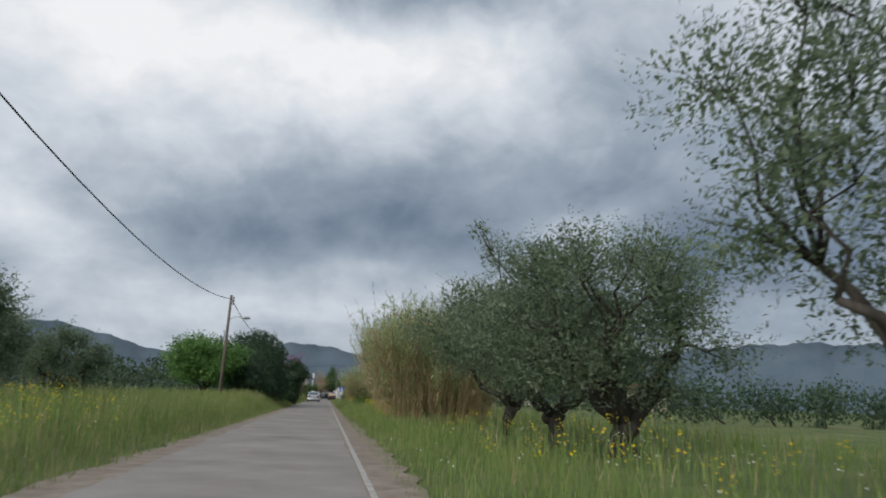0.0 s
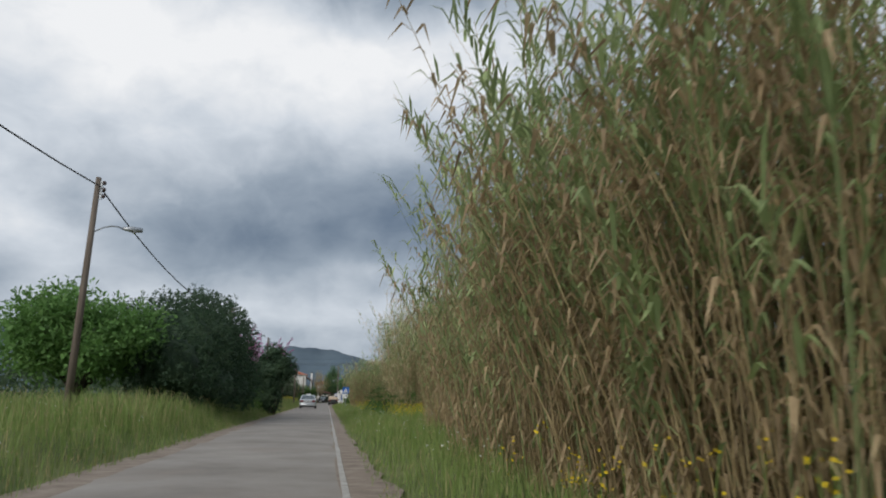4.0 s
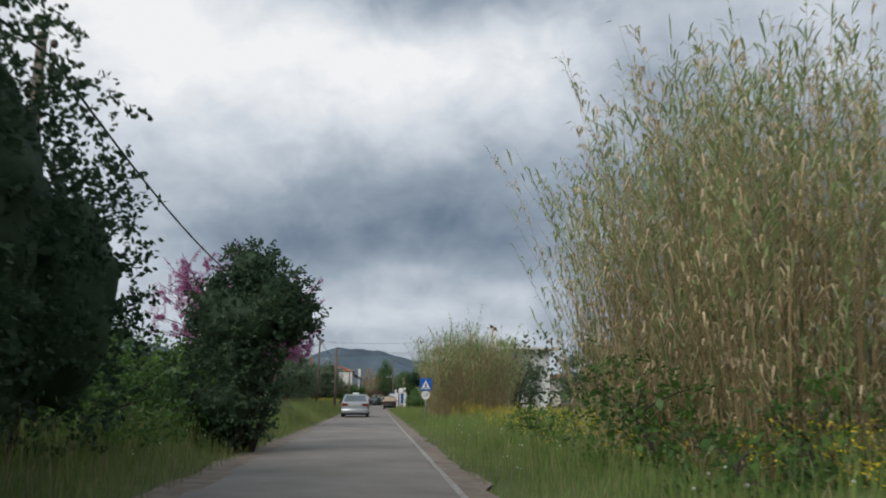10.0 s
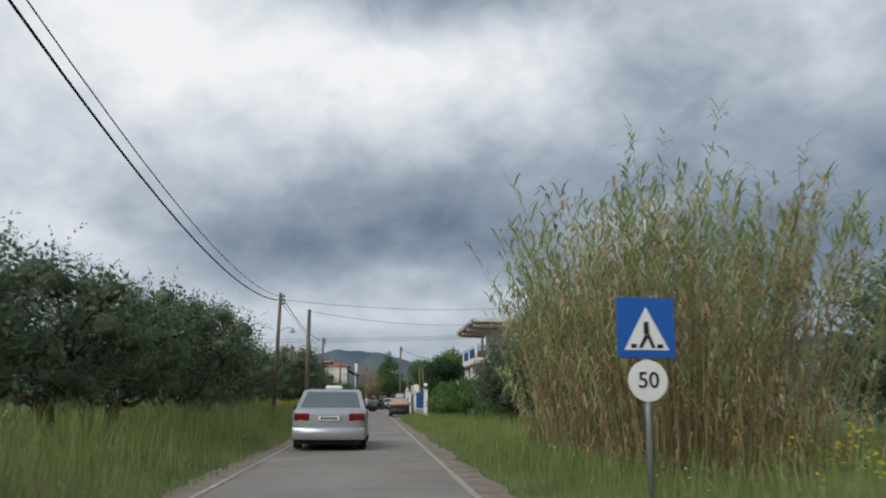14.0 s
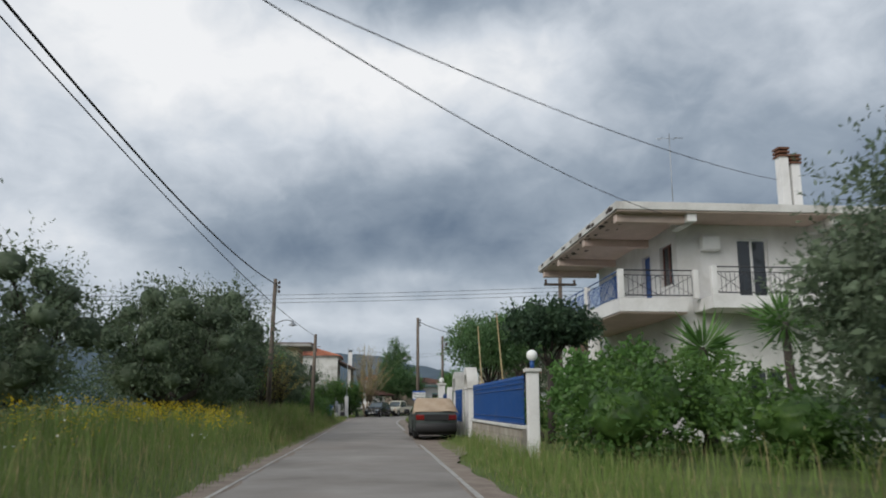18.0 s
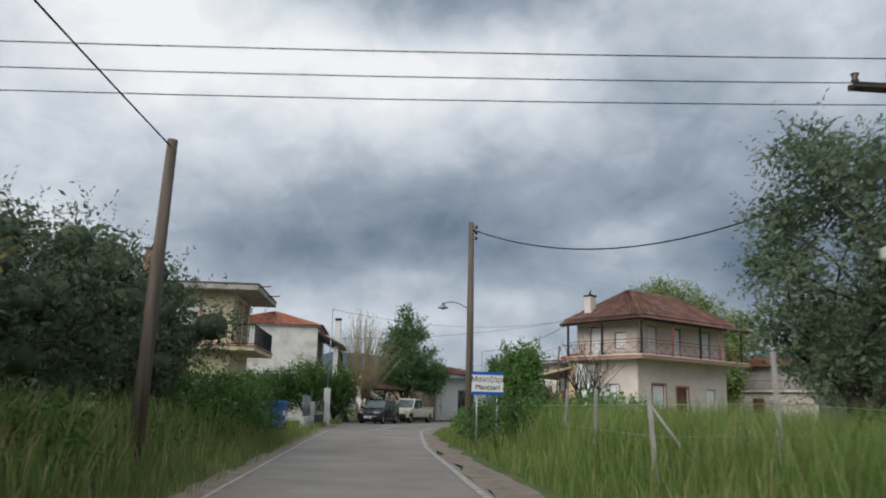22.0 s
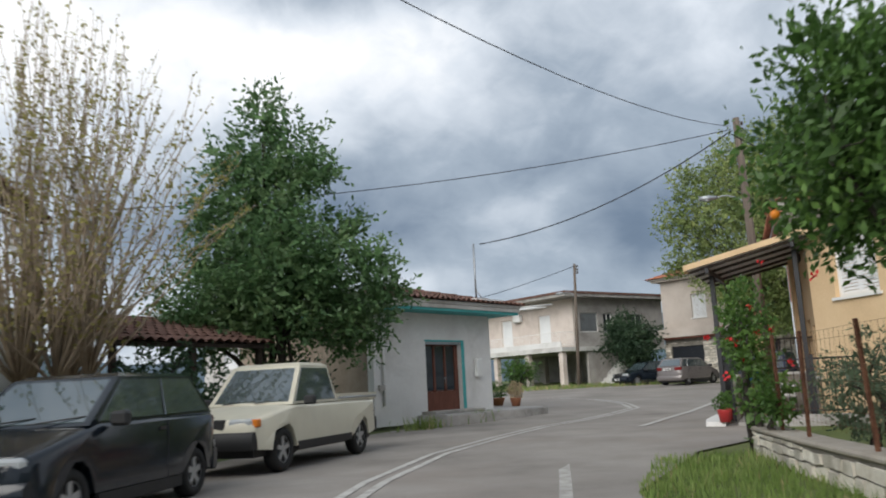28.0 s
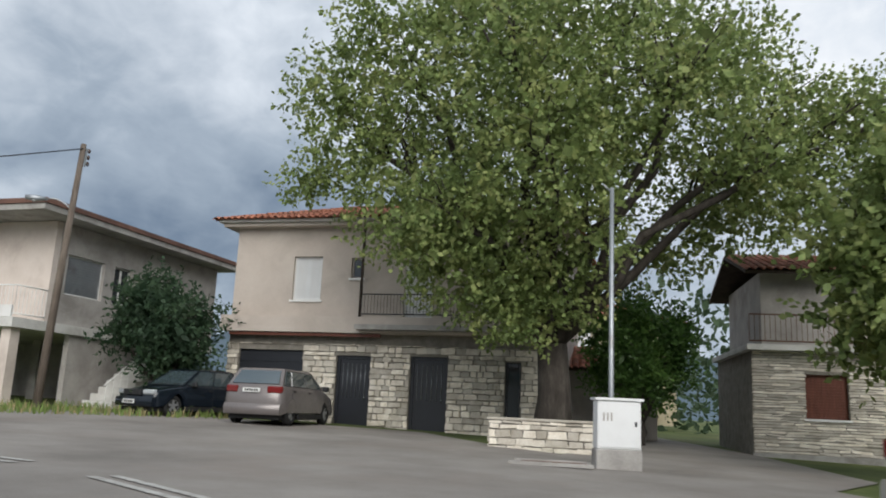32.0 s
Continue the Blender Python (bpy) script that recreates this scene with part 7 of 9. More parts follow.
stones(gw, pose(2.17, -3.0, 0, 0, 0, 90), 2.97, 0.0, 1.06, 0.085, 32, cap=120, wide=(0.2, 0.5), proud=0.025)
railing(gw, [(0.05, -0.14), (2.06, -0.14), (2.06, -2.9)], 1.13, 0.85, step=0.14)
pw = thing("parapet_wall", "peach plastered parapet wall on the terrace", "garden wall", pose(15.2, 228.3, 0.0, 0, 0, 238.5))
part("wall", boxes((0, 0, 0, 2.6, 0.2, 2.6), bevel=0.015), M["peach"], pw)
part("cap", boxes((-0.03, -0.04, 2.604, 2.63, 0.24, 2.67)), M["brick_red"], pw)
bw = thing("garden_railing", "black iron railing on a low concrete plinth before the porch", "fence", pose(12.25, 224.35, 0.0, 0, 0, -37))
part("plinth", boxes((0.0, -0.12, 0, 3.0, 0.12, 0.22), bevel=0.015), M["concrete"], bw)
railing(bw, [(0.05, 0.0), (1.5, 0.0), (2.95, 0.0)], 0.2, 1.2, step=0.13)
for x in (0.05, 1.5, 2.95):
    part("post", boxes((x - 0.03, -0.03, 0.22, x + 0.03, 0.03, 1.5)), M["iron"], bw)
kb = thing("porch_kerb", "whitewashed curved concrete kerb at the porch corner", "kerb", pose(12.62, 225.6, 0.0, 0, 0, 56.3), kind="structure")
part("kerb", prism(bmesh.new(), [(-1.6, 0.0), (-1.5, 0.42), (-0.3, 0.5), (1.6, 0.42), (2.35, 0.3), (2.55, 0.0), (2.45, -0.5), (2.2, -0.5), (2.2, 0.02), (-0.1, 0.02)], 0.0, 0.13), M["white_wall"], kb)
gt = thing("gate", "black wrought-iron garden gate beside the terrace wall", "gate", pose(12.55, 225.5, 0.1, 0, 0, 248))
gf = part("gate_frame", wall_bm(1.0, 1.45, 0.04, [(0.05, 0.6, 0.95, 1.38)], m=pose(0, -0.02, 0)), M["iron"], gt)
for k in range(7):
    part("bar", tubes(([(0.14 + 0.12 * k, 0, 0.6), (0.14 + 0.12 * k, 0, 1.4)], 0.01), n=5), M["iron"], gf)
tb = thing("table", "small terrace table under a hanging pale cloth", "table", pose(14.0, 225.6, 0.1, 0, 0, 56))
part("tablecloth", boxes((-0.55, -0.4, 0.45, 0.55, 0.4, 0.78), bevel=0.04), M["cloth"], tb, "pale draped cloth")
for sx in (-0.45, 0.45):
    for sy in (-0.3, 0.3):
        part("leg", boxes((sx - 0.03, sy - 0.03, 0, sx + 0.03, sy + 0.03, 0.46)), M["wood_brown"], tb)
bk = thing("bucket", "bright blue plastic bucket on the terrace", "bucket", pose(13.6, 225.9, 0.9))
bm = bmesh.new()
tube(bm, [(0, 0, 0), (0, 0, 0.26), (0, 0, 0.28)], [0.12, 0.16, 0.17], 14)
part("pail", bm, M["blue_tarp"], bk)
bs = thing("stool", "plain wooden stool carrying a bucket", "stool", pose(13.6, 225.9, 0.1))
part("seat", boxes((-0.2, -0.2, 0.74, 0.2, 0.2, 0.795), bevel=0.01), M["wood_brown"], bs)
for sx in (-0.16, 0.16):
    for sy in (-0.16, 0.16):
        part("leg", boxes((sx - 0.02, sy - 0.02, 0, sx + 0.02, sy + 0.02, 0.74)), M["wood_brown"], bs)
for x, y in ((12.3, 225.0), (11.75, 224.3)):
    p = thing("potted_plant", "red plastic pot with a small flowering plant", "plant pot", pose(x, y, 0.12), group="porch pots")
    bm = bmesh.new()
    tube(bm, [(0, 0, 0), (0, 0, 0.24), (0, 0, 0.27)], [0.11, 0.15, 0.165], 14)
    part("pot", bm, M["red_pot"], p)
    rng = np.random.default_rng(int(x * 10))
    P, dd = in_blobs(rng, [((0, 0, 0.42), (0.22, 0.22, 0.2))], 260)
    V, Q = leaf_arrays(rng, P, unit(dd + rng.normal(size=P.shape) * 0.6), 0.08, 0.05)
    o = new("foliage", fast_mesh("foliage", V, Q, np.zeros((0, 3), int), [M["citrus_leaf"]]))
    o.parent = p
tf = thing("terrace_floor", "grey concrete terrace floor under the porch", "terrace", pose(12.62, 225.6, 0.0, 0, 0, 56.3), kind="structure")
part("slab", boxes((-1.6, -4.2, -0.1, 1.94, -0.26, 0.1)), M["concrete"], tf)


def slate_house():
    top = thing("house", "house clad in pale split-stone courses with a brown shuttered window", "house", pose(35.3, 241.3, 0.3, 0, 0, -58))
    W, D = 8.0, 6.0
    hole = [(1.5, 1.15, 2.7, 2.45)]
    b = part("wall", wall_bm(W, 3.1, 0.35, hole), M["mortar"], top)
    stones(b, Matrix.Identity(4), W, 0.0, 3.1, 0.085, 41, hole, cap=0, wide=(0.3, 0.9), proud=0.02)
    part("wall", boxes((0, 0.35, 0, 0.3, D, 3.1), (W - 0.3, 0.35, 0, W, D, 3.1), (0.3, D - 0.3, 0, W - 0.3, D, 3.1)), M["mortar"], top)
    part("plinth", boxes((-0.05, -0.12, -0.2, W, -0.002, 0.1)), M["concrete"], top)
    window_unit(top, SOUTH, *hole[0], style="wood_brown", frame_mat="wood_brown", name="window")
    part("balcony", boxes((-0.2, -0.4, 3.11, W + 0.2, D, 3.28)), M["dirty_white"], top)
    part("upper_wall", boxes((0.4, 0.4, 3.29, W, D - 0.3, 5.6)), M["grey_render"], top)
    railing(top, [(-0.1, -0.3), (W, -0.3)], 3.28, 0.9, mat="rust", step=0.15)
    tiles(top, (-0.2, -0.5, 5.5), (W + 0.2, -0.5, 5.5), (W + 0.2, 3.0, 6.6), (-0.2, 3.0, 6.6), "tile")
    tiles(top, (W + 0.2, D + 0.4, 5.5), (-0.2, D + 0.4, 5.5), (-0.2, 3.0, 6.6), (W + 0.2, 3.0, 6.6), "tile")


slate_house()


def lane_houses():
    a = thing("house", "low stone outbuilding with a red tiled roof beside the lane", "house", pose(35.2, 248.8, 0.5, 0, 0, -58))
    part("wall", boxes((0, 0, 0, 4.0, 4.0, 2.4)), M["grey_render"], a)
    tiles(a, (-0.2, -0.3, 2.4), (4.2, -0.3, 2.4), (4.2, 2.0, 3.3), (-0.2, 2.0, 3.3), "tile")
    tiles(a, (4.2, 4.3, 2.4), (-0.2, 4.3, 2.4), (-0.2, 2.0, 3.3), (4.2, 2.0, 3.3), "tile")
    b = thing("house", "cream two-storey house at the end of the lane", "house", pose(50, 258, 0.9, 0, 0, -45))
    part("wall", wall_bm(7, 5.8, 0.3, [(1.0, 3.4, 2.0, 5.2), (4.4, 3.4, 5.4, 5.2), (1.0, 0.9, 2.0, 2.2), (4.2, 0, 5.2, 2.2)]), M["cream"], b)
    part("wall", boxes((0, 0.3, 0, 0.3, 6, 5.8), (6.7, 0.3, 0, 7, 6, 5.8), (0.3, 5.7, 0, 6.7, 6, 5.8)), M["cream"], b)
    for h in ((1.0, 3.4, 2.0, 5.2), (4.4, 3.4, 5.4, 5.2), (1.0, 0.9, 2.0, 2.2), (4.2, 0, 5.2, 2.2)):
        window_unit(b, SOUTH, *h, style="shutter")
    part("balcony", boxes((-0.1, -1.0, 2.9, 7.1, -0.01, 3.1)), M["white_wall"], b)
    railing(b, [(0, -0.95), (7, -0.95)], 3.1, 0.9, mat="white_paint", step=0.2)
    hip_roof(b, -0.4, -0.4, 7.4, 6.4, 5.92, 1.3, "tile")
    for x, y, w, d, h, mat, lab in ((-2.5, 262, 8, 7, 5.0, "dirty_white", "pale distant village house with a tiled roof"), (60, 150, 9, 7, 4.0, "cream", "distant cream farmhouse with a tiled roof"), (48, 205, 9, 7, 5.2, "pale_pink", "distant rose house with a tiled roof")):
        q = thing("house", lab, "house", pose(x, y, 0.0))
        part("wall", wall_bm(w, h, 0.3, [(1.2, h - 2.0, 2.2, h - 0.7), (w - 2.6, h - 2.0, w - 1.6, h - 0.7)]), M[mat], q)
        part("wall", boxes((0, 0.3, 0, 0.3, d, h), (w - 0.3, 0.3, 0, w, d, h), (0.3, d - 0.3, 0, w - 0.3, d, h)), M[mat], q)
        for a0 in (1.2, w - 2.6):
            window_unit(q, SOUTH, a0, h - 2.0, a0 + 1.0, h - 0.7, style="shutter")
        hip_roof(q, -0.4, -0.4, w + 0.4, d + 0.4, h + 0.12, 1.4, "tile")


lane_houses()


# ---------------------------------------------------------------- fences, signs, street furniture
def shared(name, me, parent, m):
    o = new(name, me)
    o.parent = parent
    o.matrix_basis = m
    return o


def mesh_of(name, bm, mat):
    me = bpy.data.meshes.new(name)
    bm.to_mesh(me), bm.free()
    me.materials.append(M[mat])
    return me


def picket_panel(parent, length, z0, z1, step=0.115, name="picket"):
    """Blue bars with spear points between two rails, along y from the origin."""
    bm = bmesh.new()
    tube(bm, [(0, 0, z0), (0, 0, z1 - 0.1)], 0.011, 5, smooth=False)
    tube(bm, [(0, 0, z1 - 0.11), (0, 0, z1 - 0.07), (0, 0, z1)], [0.012, 0.026, 0.003], 5, smooth=False)
    me = mesh_of("picket", bm, "blue")
    n = int(length / step)
    for i in range(n):
        shared(name, me, parent, Matrix.Translation((0, (i + 0.5) * length / n, 0)))
    for z in (z0 + 0.03, z0 + 0.16, z1 - 0.3, z1 - 0.18):
        part("rail", boxes((-0.018, 0, z - 0.012, 0.018, length, z + 0.012)), M["blue"], parent)


def pier(parent, y, h, w=0.34, cap=True, x=0.0, name="pier"):
    p = part(name, boxes((x - w / 2, y - w / 2, -0.1, x + w / 2, y + w / 2, h), bevel=0.015), M["white_wall"], parent)
    if cap:
        part("cap", boxes((x - w / 2 - 0.05, y - w / 2 - 0.05, h + 0.002, x + w / 2 + 0.05, y + w / 2 + 0.05, h + 0.08), bevel=0.012), M["dirty_white"], p)
    return p


def blue_fence():
    x, z = 2.98, 0.1
    f = thing("fence", "cobalt-blue spear-topped railing on a low concrete-block wall", "fence", pose(x, 149.9, z))
    L = 9.7
    core = part("wall_core", boxes((-0.05, 0.18, -0.1, 0.06, L, 0.58)), M["mortar"], f)
    bm = boxes((-0.028, -0.195, -0.095, 0.0, 0.195, 0.095), bevel=0.008)
    me = mesh_of("block", bm, "block")
    for r in range(3):
        for k in range(24):
            y = 0.38 + 0.402 * k + (0.2 if r % 2 else 0)
            if y < L - 0.2:
                shared("block", me, core, Matrix.Translation((-0.05, y, 0.07 + 0.198 * r)))
    part("coping", boxes((-0.12, 0.18, 0.582, 0.13, L, 0.66), bevel=0.01), M["dirty_white"], f)
    rl = thing("railing_panel", "cobalt-blue spear-topped steel railing panel above the wall", "fence", pose(x, 150.1, z + 0.66), group="blue railings")
    picket_panel(rl, L - 0.25, 0.0, 1.12)
    gp = thing("gate_pier", "white plastered pier carrying a round milky globe lamp", "pier", pose(3.1, 149.7, z))
    pier(gp, 0.0, 1.82, 0.25)
    lamp = part("lamp_stem", tubes(([(0, 0, 1.9), (0, 0, 2.08)], 0.05)), M["blue"], gp)
    bm = bmesh.new()
    ball(bm, (0, 0, 2.19), 0.125, 16, 12)
    part("globe", bm, M["globe"], lamp, "milky white globe lamp", smooth=True)
    for y0 in (160.4, 164.55):
        a = thing("arched_gateway", "white arched gateway with a blue steel gate", "gateway", pose(3.05, y0, z - 0.08), group="arched gateways")
        pier(a, 0.0, 1.75, 0.28), pier(a, 1.25, 1.75, 0.28)
        bm = bmesh.new()
        n = 12
        ring = []
        for i in range(n + 1):
            t = math.pi * i / n
            ring.append([bm.verts.new((dx, 0.625 - r * math.cos(t), 1.83 + r * math.sin(t) * 0.95)) for dx in (-0.19, 0.19) for r in (0.48, 0.74)])
        for p, q in zip(ring, ring[1:]):
            for i, j in ((0, 1), (1, 3), (3, 2), (2, 0)):
                bm.faces.new((p[i], p[j], q[j], q[i]))
        bm.faces.new((ring[0][0], ring[0][1], ring[0][3], ring[0][2])), bm.faces.new((ring[-1][0], ring[-1][2], ring[-1][3], ring[-1][1]))
        bmesh.ops.recalc_face_normals(bm, faces=bm.faces[:])
        part("arch", bm, M["dirty_white"], a, "white plastered arch, grey with age on top")
        g = part("gate", wall_bm(0.85, 1.7, 0.06, [(0.05, 0.05, 0.8, 0.8), (0.05, 0.85, 0.8, 1.45), (0.05, 1.5, 0.8, 1.65)], m=pose(0.03, 0.2, 0.05, 0, 0, 90)), M["blue"], a, "cobalt-blue steel gate")
        bm = bmesh.new()
        tube(bm, [(0, 0, 0.1), (0, 0, 1.7)], 0.01, 5, smooth=False)
        me = mesh_of("bar", bm, "blue")
        for k in range(6):
            shared("bar", me, g, Matrix.Translation((0, 0.33 + 0.115 * k, 0)))
        part("lock", boxes((-0.05, 0.92, 0.8, 0.05, 1.0, 1.0)), M["steel"], g)
    mid = thing("railing_panel", "cobalt-blue spear-topped steel railing panel between the gateways", "fence", pose(2.85, 162.0, z), group="blue railings")
    part("base_wall", boxes((-0.06, 0.05, -0.1, 0.06, 2.38, 0.5)), M["dirty_white"], mid)
    picket_panel(mid, 2.4, 0.5, 1.7)
    gate = thing("sliding_gate", "wide cobalt-blue steel driveway gate", "gate", pose(2.7, 166.0, z), group="")
    part("gate_frame", wall_bm(2.26, 1.55, 0.06, [(0.06, 0.07, 2.2, 0.55), (0.06, 0.61, 2.2, 1.47)], m=pose(0.03, 0, 0.05, 0, 0, 90)), M["blue"], gate)
    bm = bmesh.new()
    tube(bm, [(0, 0, 0.12), (0, 0, 1.52)], 0.012, 5, smooth=False)
    me = mesh_of("bar", bm, "blue")
    for k in range(18):
        shared("bar", me, gate, Matrix.Translation((0, 0.13 + 0.116 * k, 0)))
    gp = thing("gate_pier", "tall white plastered gate pier with a small round lamp", "pier", pose(2.62, 168.45, z))
    pier(gp, 0.0, 2.0, 0.3)
    bm = bmesh.new()
    ball(bm, (0, 0, 2.22), 0.12, 12, 8)
    part("globe", bm, M["globe"], gp, smooth=True)
    gp = thing("gate_pier", "white plastered gate pier", "pier", pose(2.75, 165.95, z))
    pier(gp, 0.0, 1.85, 0.22, cap=False)


blue_fence()


def crossing_sign():
    s = thing("road_sign", "blue pedestrian-crossing sign above a round speed-limit plate on a steel post", "road sign", pose(2.48, 104.2, float(land(2.48, 104.2)), 0, 0, 3))
    part("post", tubes(([(0, 0.03, -0.2), (0, 0.03, 2.15)], 0.03), n=10), M["steel"], s)
    pl = part("blue_plate", boxes((-0.31, -0.012, 1.6, 0.31, 0.0, 2.22), bevel=0.004), M["sign_blue"], s, "square blue sign plate")
    part("white_triangle", slab_xz(bmesh.new(), [(-0.24, 1.68), (0.24, 1.68), (0.0, 2.12)], -0.018, -0.0125), M["sign_white"], pl)
    # walking figure sign reduced to plain shapes
    part("pictogram", slab_xz(slab_xz(bmesh.new(), [(-0.03, 1.84), (0.03, 1.84), (0.025, 1.97), (-0.025, 1.97)], -0.022, -0.0185), [(-0.09, 1.7), (-0.05, 1.7), (0.03, 1.835), (-0.02, 1.835)], -0.022, -0.0185), M["ink"], pl)
    part("pictogram", slab_xz(bmesh.new(), [(0.05, 1.7), (0.09, 1.7), (0.035, 1.835), (0.0, 1.835)], -0.0225, -0.0188), M["ink"], pl)
    for k in (-0.14, 0.14):
        part("stripe", boxes((k - 0.03, -0.0221, 1.70, k + 0.03, -0.0186, 1.74)), M["ink"], pl)
    bm = bmesh.new()
    c = [(0.21 * math.cos(a * math.pi / 14), 1.37 + 0.21 * math.sin(a * math.pi / 14)) for a in range(28)]
    slab_xz(bm, c, -0.012, 0.0)
    rd = part("round_plate", bm, M["sign_white"], s, "round white speed-limit plate")
    bm = bmesh.new()
    slab_xz(bm, [(0.19 * math.cos(a * math.pi / 14), 1.37 + 0.19 * math.sin(a * math.pi / 14)) for a in range(28)], -0.016, -0.0125)
    part("face", bm, M["sign_white"], rd)
    lettering(rd, "50", pose(0, -0.021, 1.37, 90), 0.23, "ink")
    part("clamp", boxes((-0.06, 0.0, 1.75, 0.06, 0.06, 1.79), (-0.06, 0.0, 2.05, 0.06, 0.06, 2.09)), M["steel"], s)


def village_sign():
    s = thing("place_sign", "flaking white village name sign with blue bands, Greek and Latin letters", "road sign", pose(2.52, 185.6, float(land(2.5, 185.6)) + 0.50, 0, 0, 3) @ Matrix.Scale(0.85, 4))
    b = part("board", boxes((-0.5, -0.012, 1.16, 0.5, 0.01, 1.86), bevel=0.004), M["sign_white"], s)
    for z0, z1 in ((1.77, 1.862), (1.158, 1.25)):
        part("band", boxes((-0.502, -0.018, z0, 0.502, -0.0125, z1)), M["sign_blue"], b)
    lettering(b, "Μαντζάρι", pose(-0.0, -0.017, 1.625, 90), 0.225, "ink")
    lettering(b, "Mantzari", pose(-0.0, -0.017, 1.385, 90), 0.225, "ink")
    for x in (-0.32, 0.32):
        part("post", tubes(([(x, 0.045, -1.0), (x, 0.045, 1.8)], 0.03), n=10), M["steel"], s)
        part("clamp", boxes((x - 0.05, 0.012, 1.4, x + 0.05, 0.08, 1.45)), M["steel"], s)
    rng = np.random.default_rng(4)
    for i in range(9):
        x, z = rng.uniform(-0.46, 0.42), rng.uniform(1.27, 1.75)
        part("chip", boxes((x, -0.0225, z, x + rng.uniform(0.01, 0.05), -0.0182, z + rng.uniform(0.01, 0.04))), M["sign_white"], b)


crossing_sign()
village_sign()


def field_fence():
    rng = np.random.default_rng(8)
    for i, (x, y, h, brace) in enumerate([(3.1, 174.4, 1.35, 1), (4.7, 174.3, 1.75, 0), (6.4, 174.2, 1.5, 1), (3.3, 178.0, 1.4, 0), (3.6, 181.5, 1.4, 0), (3.9, 188.5, 1.3, 0), (8.6, 174.4, 1.5, 0)]):
        p = thing("fence_post", "thin concrete fence post leaning in long grass", "fence post", pose(x, y, float(land(x, y)) - 0.1, rng.normal() * 2, rng.normal() * 2, 0), group="field fence posts")
        part("shaft", boxes((-0.028, -0.028, 0, 0.028, 0.028, h), bevel=0.006), M["concrete"], p)
        if brace:
            part("brace", tubes(([(0.0, 0, h * 0.85), (0.75, 0.05, 0.05)], 0.02), n=5), M["concrete"], p)
    bm = bmesh.new()
    for z in (0.5, 0.9, 1.3):
        tube(bm, [(3.1, 174.4, z), (4.7, 174.3, z + 0.05), (6.4, 174.2, z), (8.6, 174.4, z)], 0.004, 4)
        tube(bm, [(3.1, 174.4, z), (3.3, 178, z), (3.6, 181.5, z), (3.9, 188.5, z)], 0.004, 4)
    tagged(obj("fence_wire", bm, M["steel"]), "thin slack wires strung between the concrete posts", "wire fence")


field_fence()


def wheelie_bin(at, rz, label="blue plastic wheeled recycling bin with a hinged lid among the weeds"):
    x, y = at
    b = thing("recycling_bin", label, "bin", pose(x, y, float(land(x, y)) + 0.03, 0, 0, rz) @ Matrix.Scale(0.86, 4), group="recycling bins")
    bm = bmesh.new()
    lo = [bm.verts.new(v) for v in ((-0.42, -0.3, 0.12), (0.42, -0.3, 0.12), (0.42, 0.3, 0.12), (-0.42, 0.3, 0.12))]
    hi = [bm.verts.new(v) for v in ((-0.6, -0.42, 1.08), (0.6, -0.42, 1.08), (0.6, 0.42, 1.08), (-0.6, 0.42, 1.08))]
    bm.faces.new(lo[::-1]), bm.faces.new(hi)
    for i in range(4):
        bm.faces.new((lo[i], lo[(i + 1) % 4], hi[(i + 1) % 4], hi[i]))
    bmesh.ops.bevel(bm, geom=bm.edges[:], offset=0.03, segments=2, affect="EDGES")
    part("tub", bm, M["bin_blue"], b)
    part("lid", boxes((-0.64, -0.46, 1.085, 0.64, 0.46, 1.15), (-0.56, -0.38, 1.151, 0.56, 0.4, 1.2), bevel=0.02), M["bin_blue"], b)
    part("label_plate", boxes((-0.25, -0.385, 0.62, 0.2, -0.37, 0.88)), M["plate"], b)
    for sx in (-0.4, 0.4):
        for sy in (-0.24, 0.24):
            bm = bmesh.new()
            tube(bm, [(sx - 0.03, sy, 0.08), (sx + 0.03, sy, 0.08)], 0.08, 12)
            part("wheel", bm, M["rubber"], b)
    for sx in (-0.62, 0.62):
        part("grip", tubes(([(sx, -0.3, 0.98), (sx, 0.3, 0.98)], 0.025), n=6), M["black_plastic"], b)


wheelie_bin((-3.85, 191.3), 96)
wheelie_bin((-3.9, 193.4), 84, "blue plastic wheeled recycling bin standing open to the road edge")


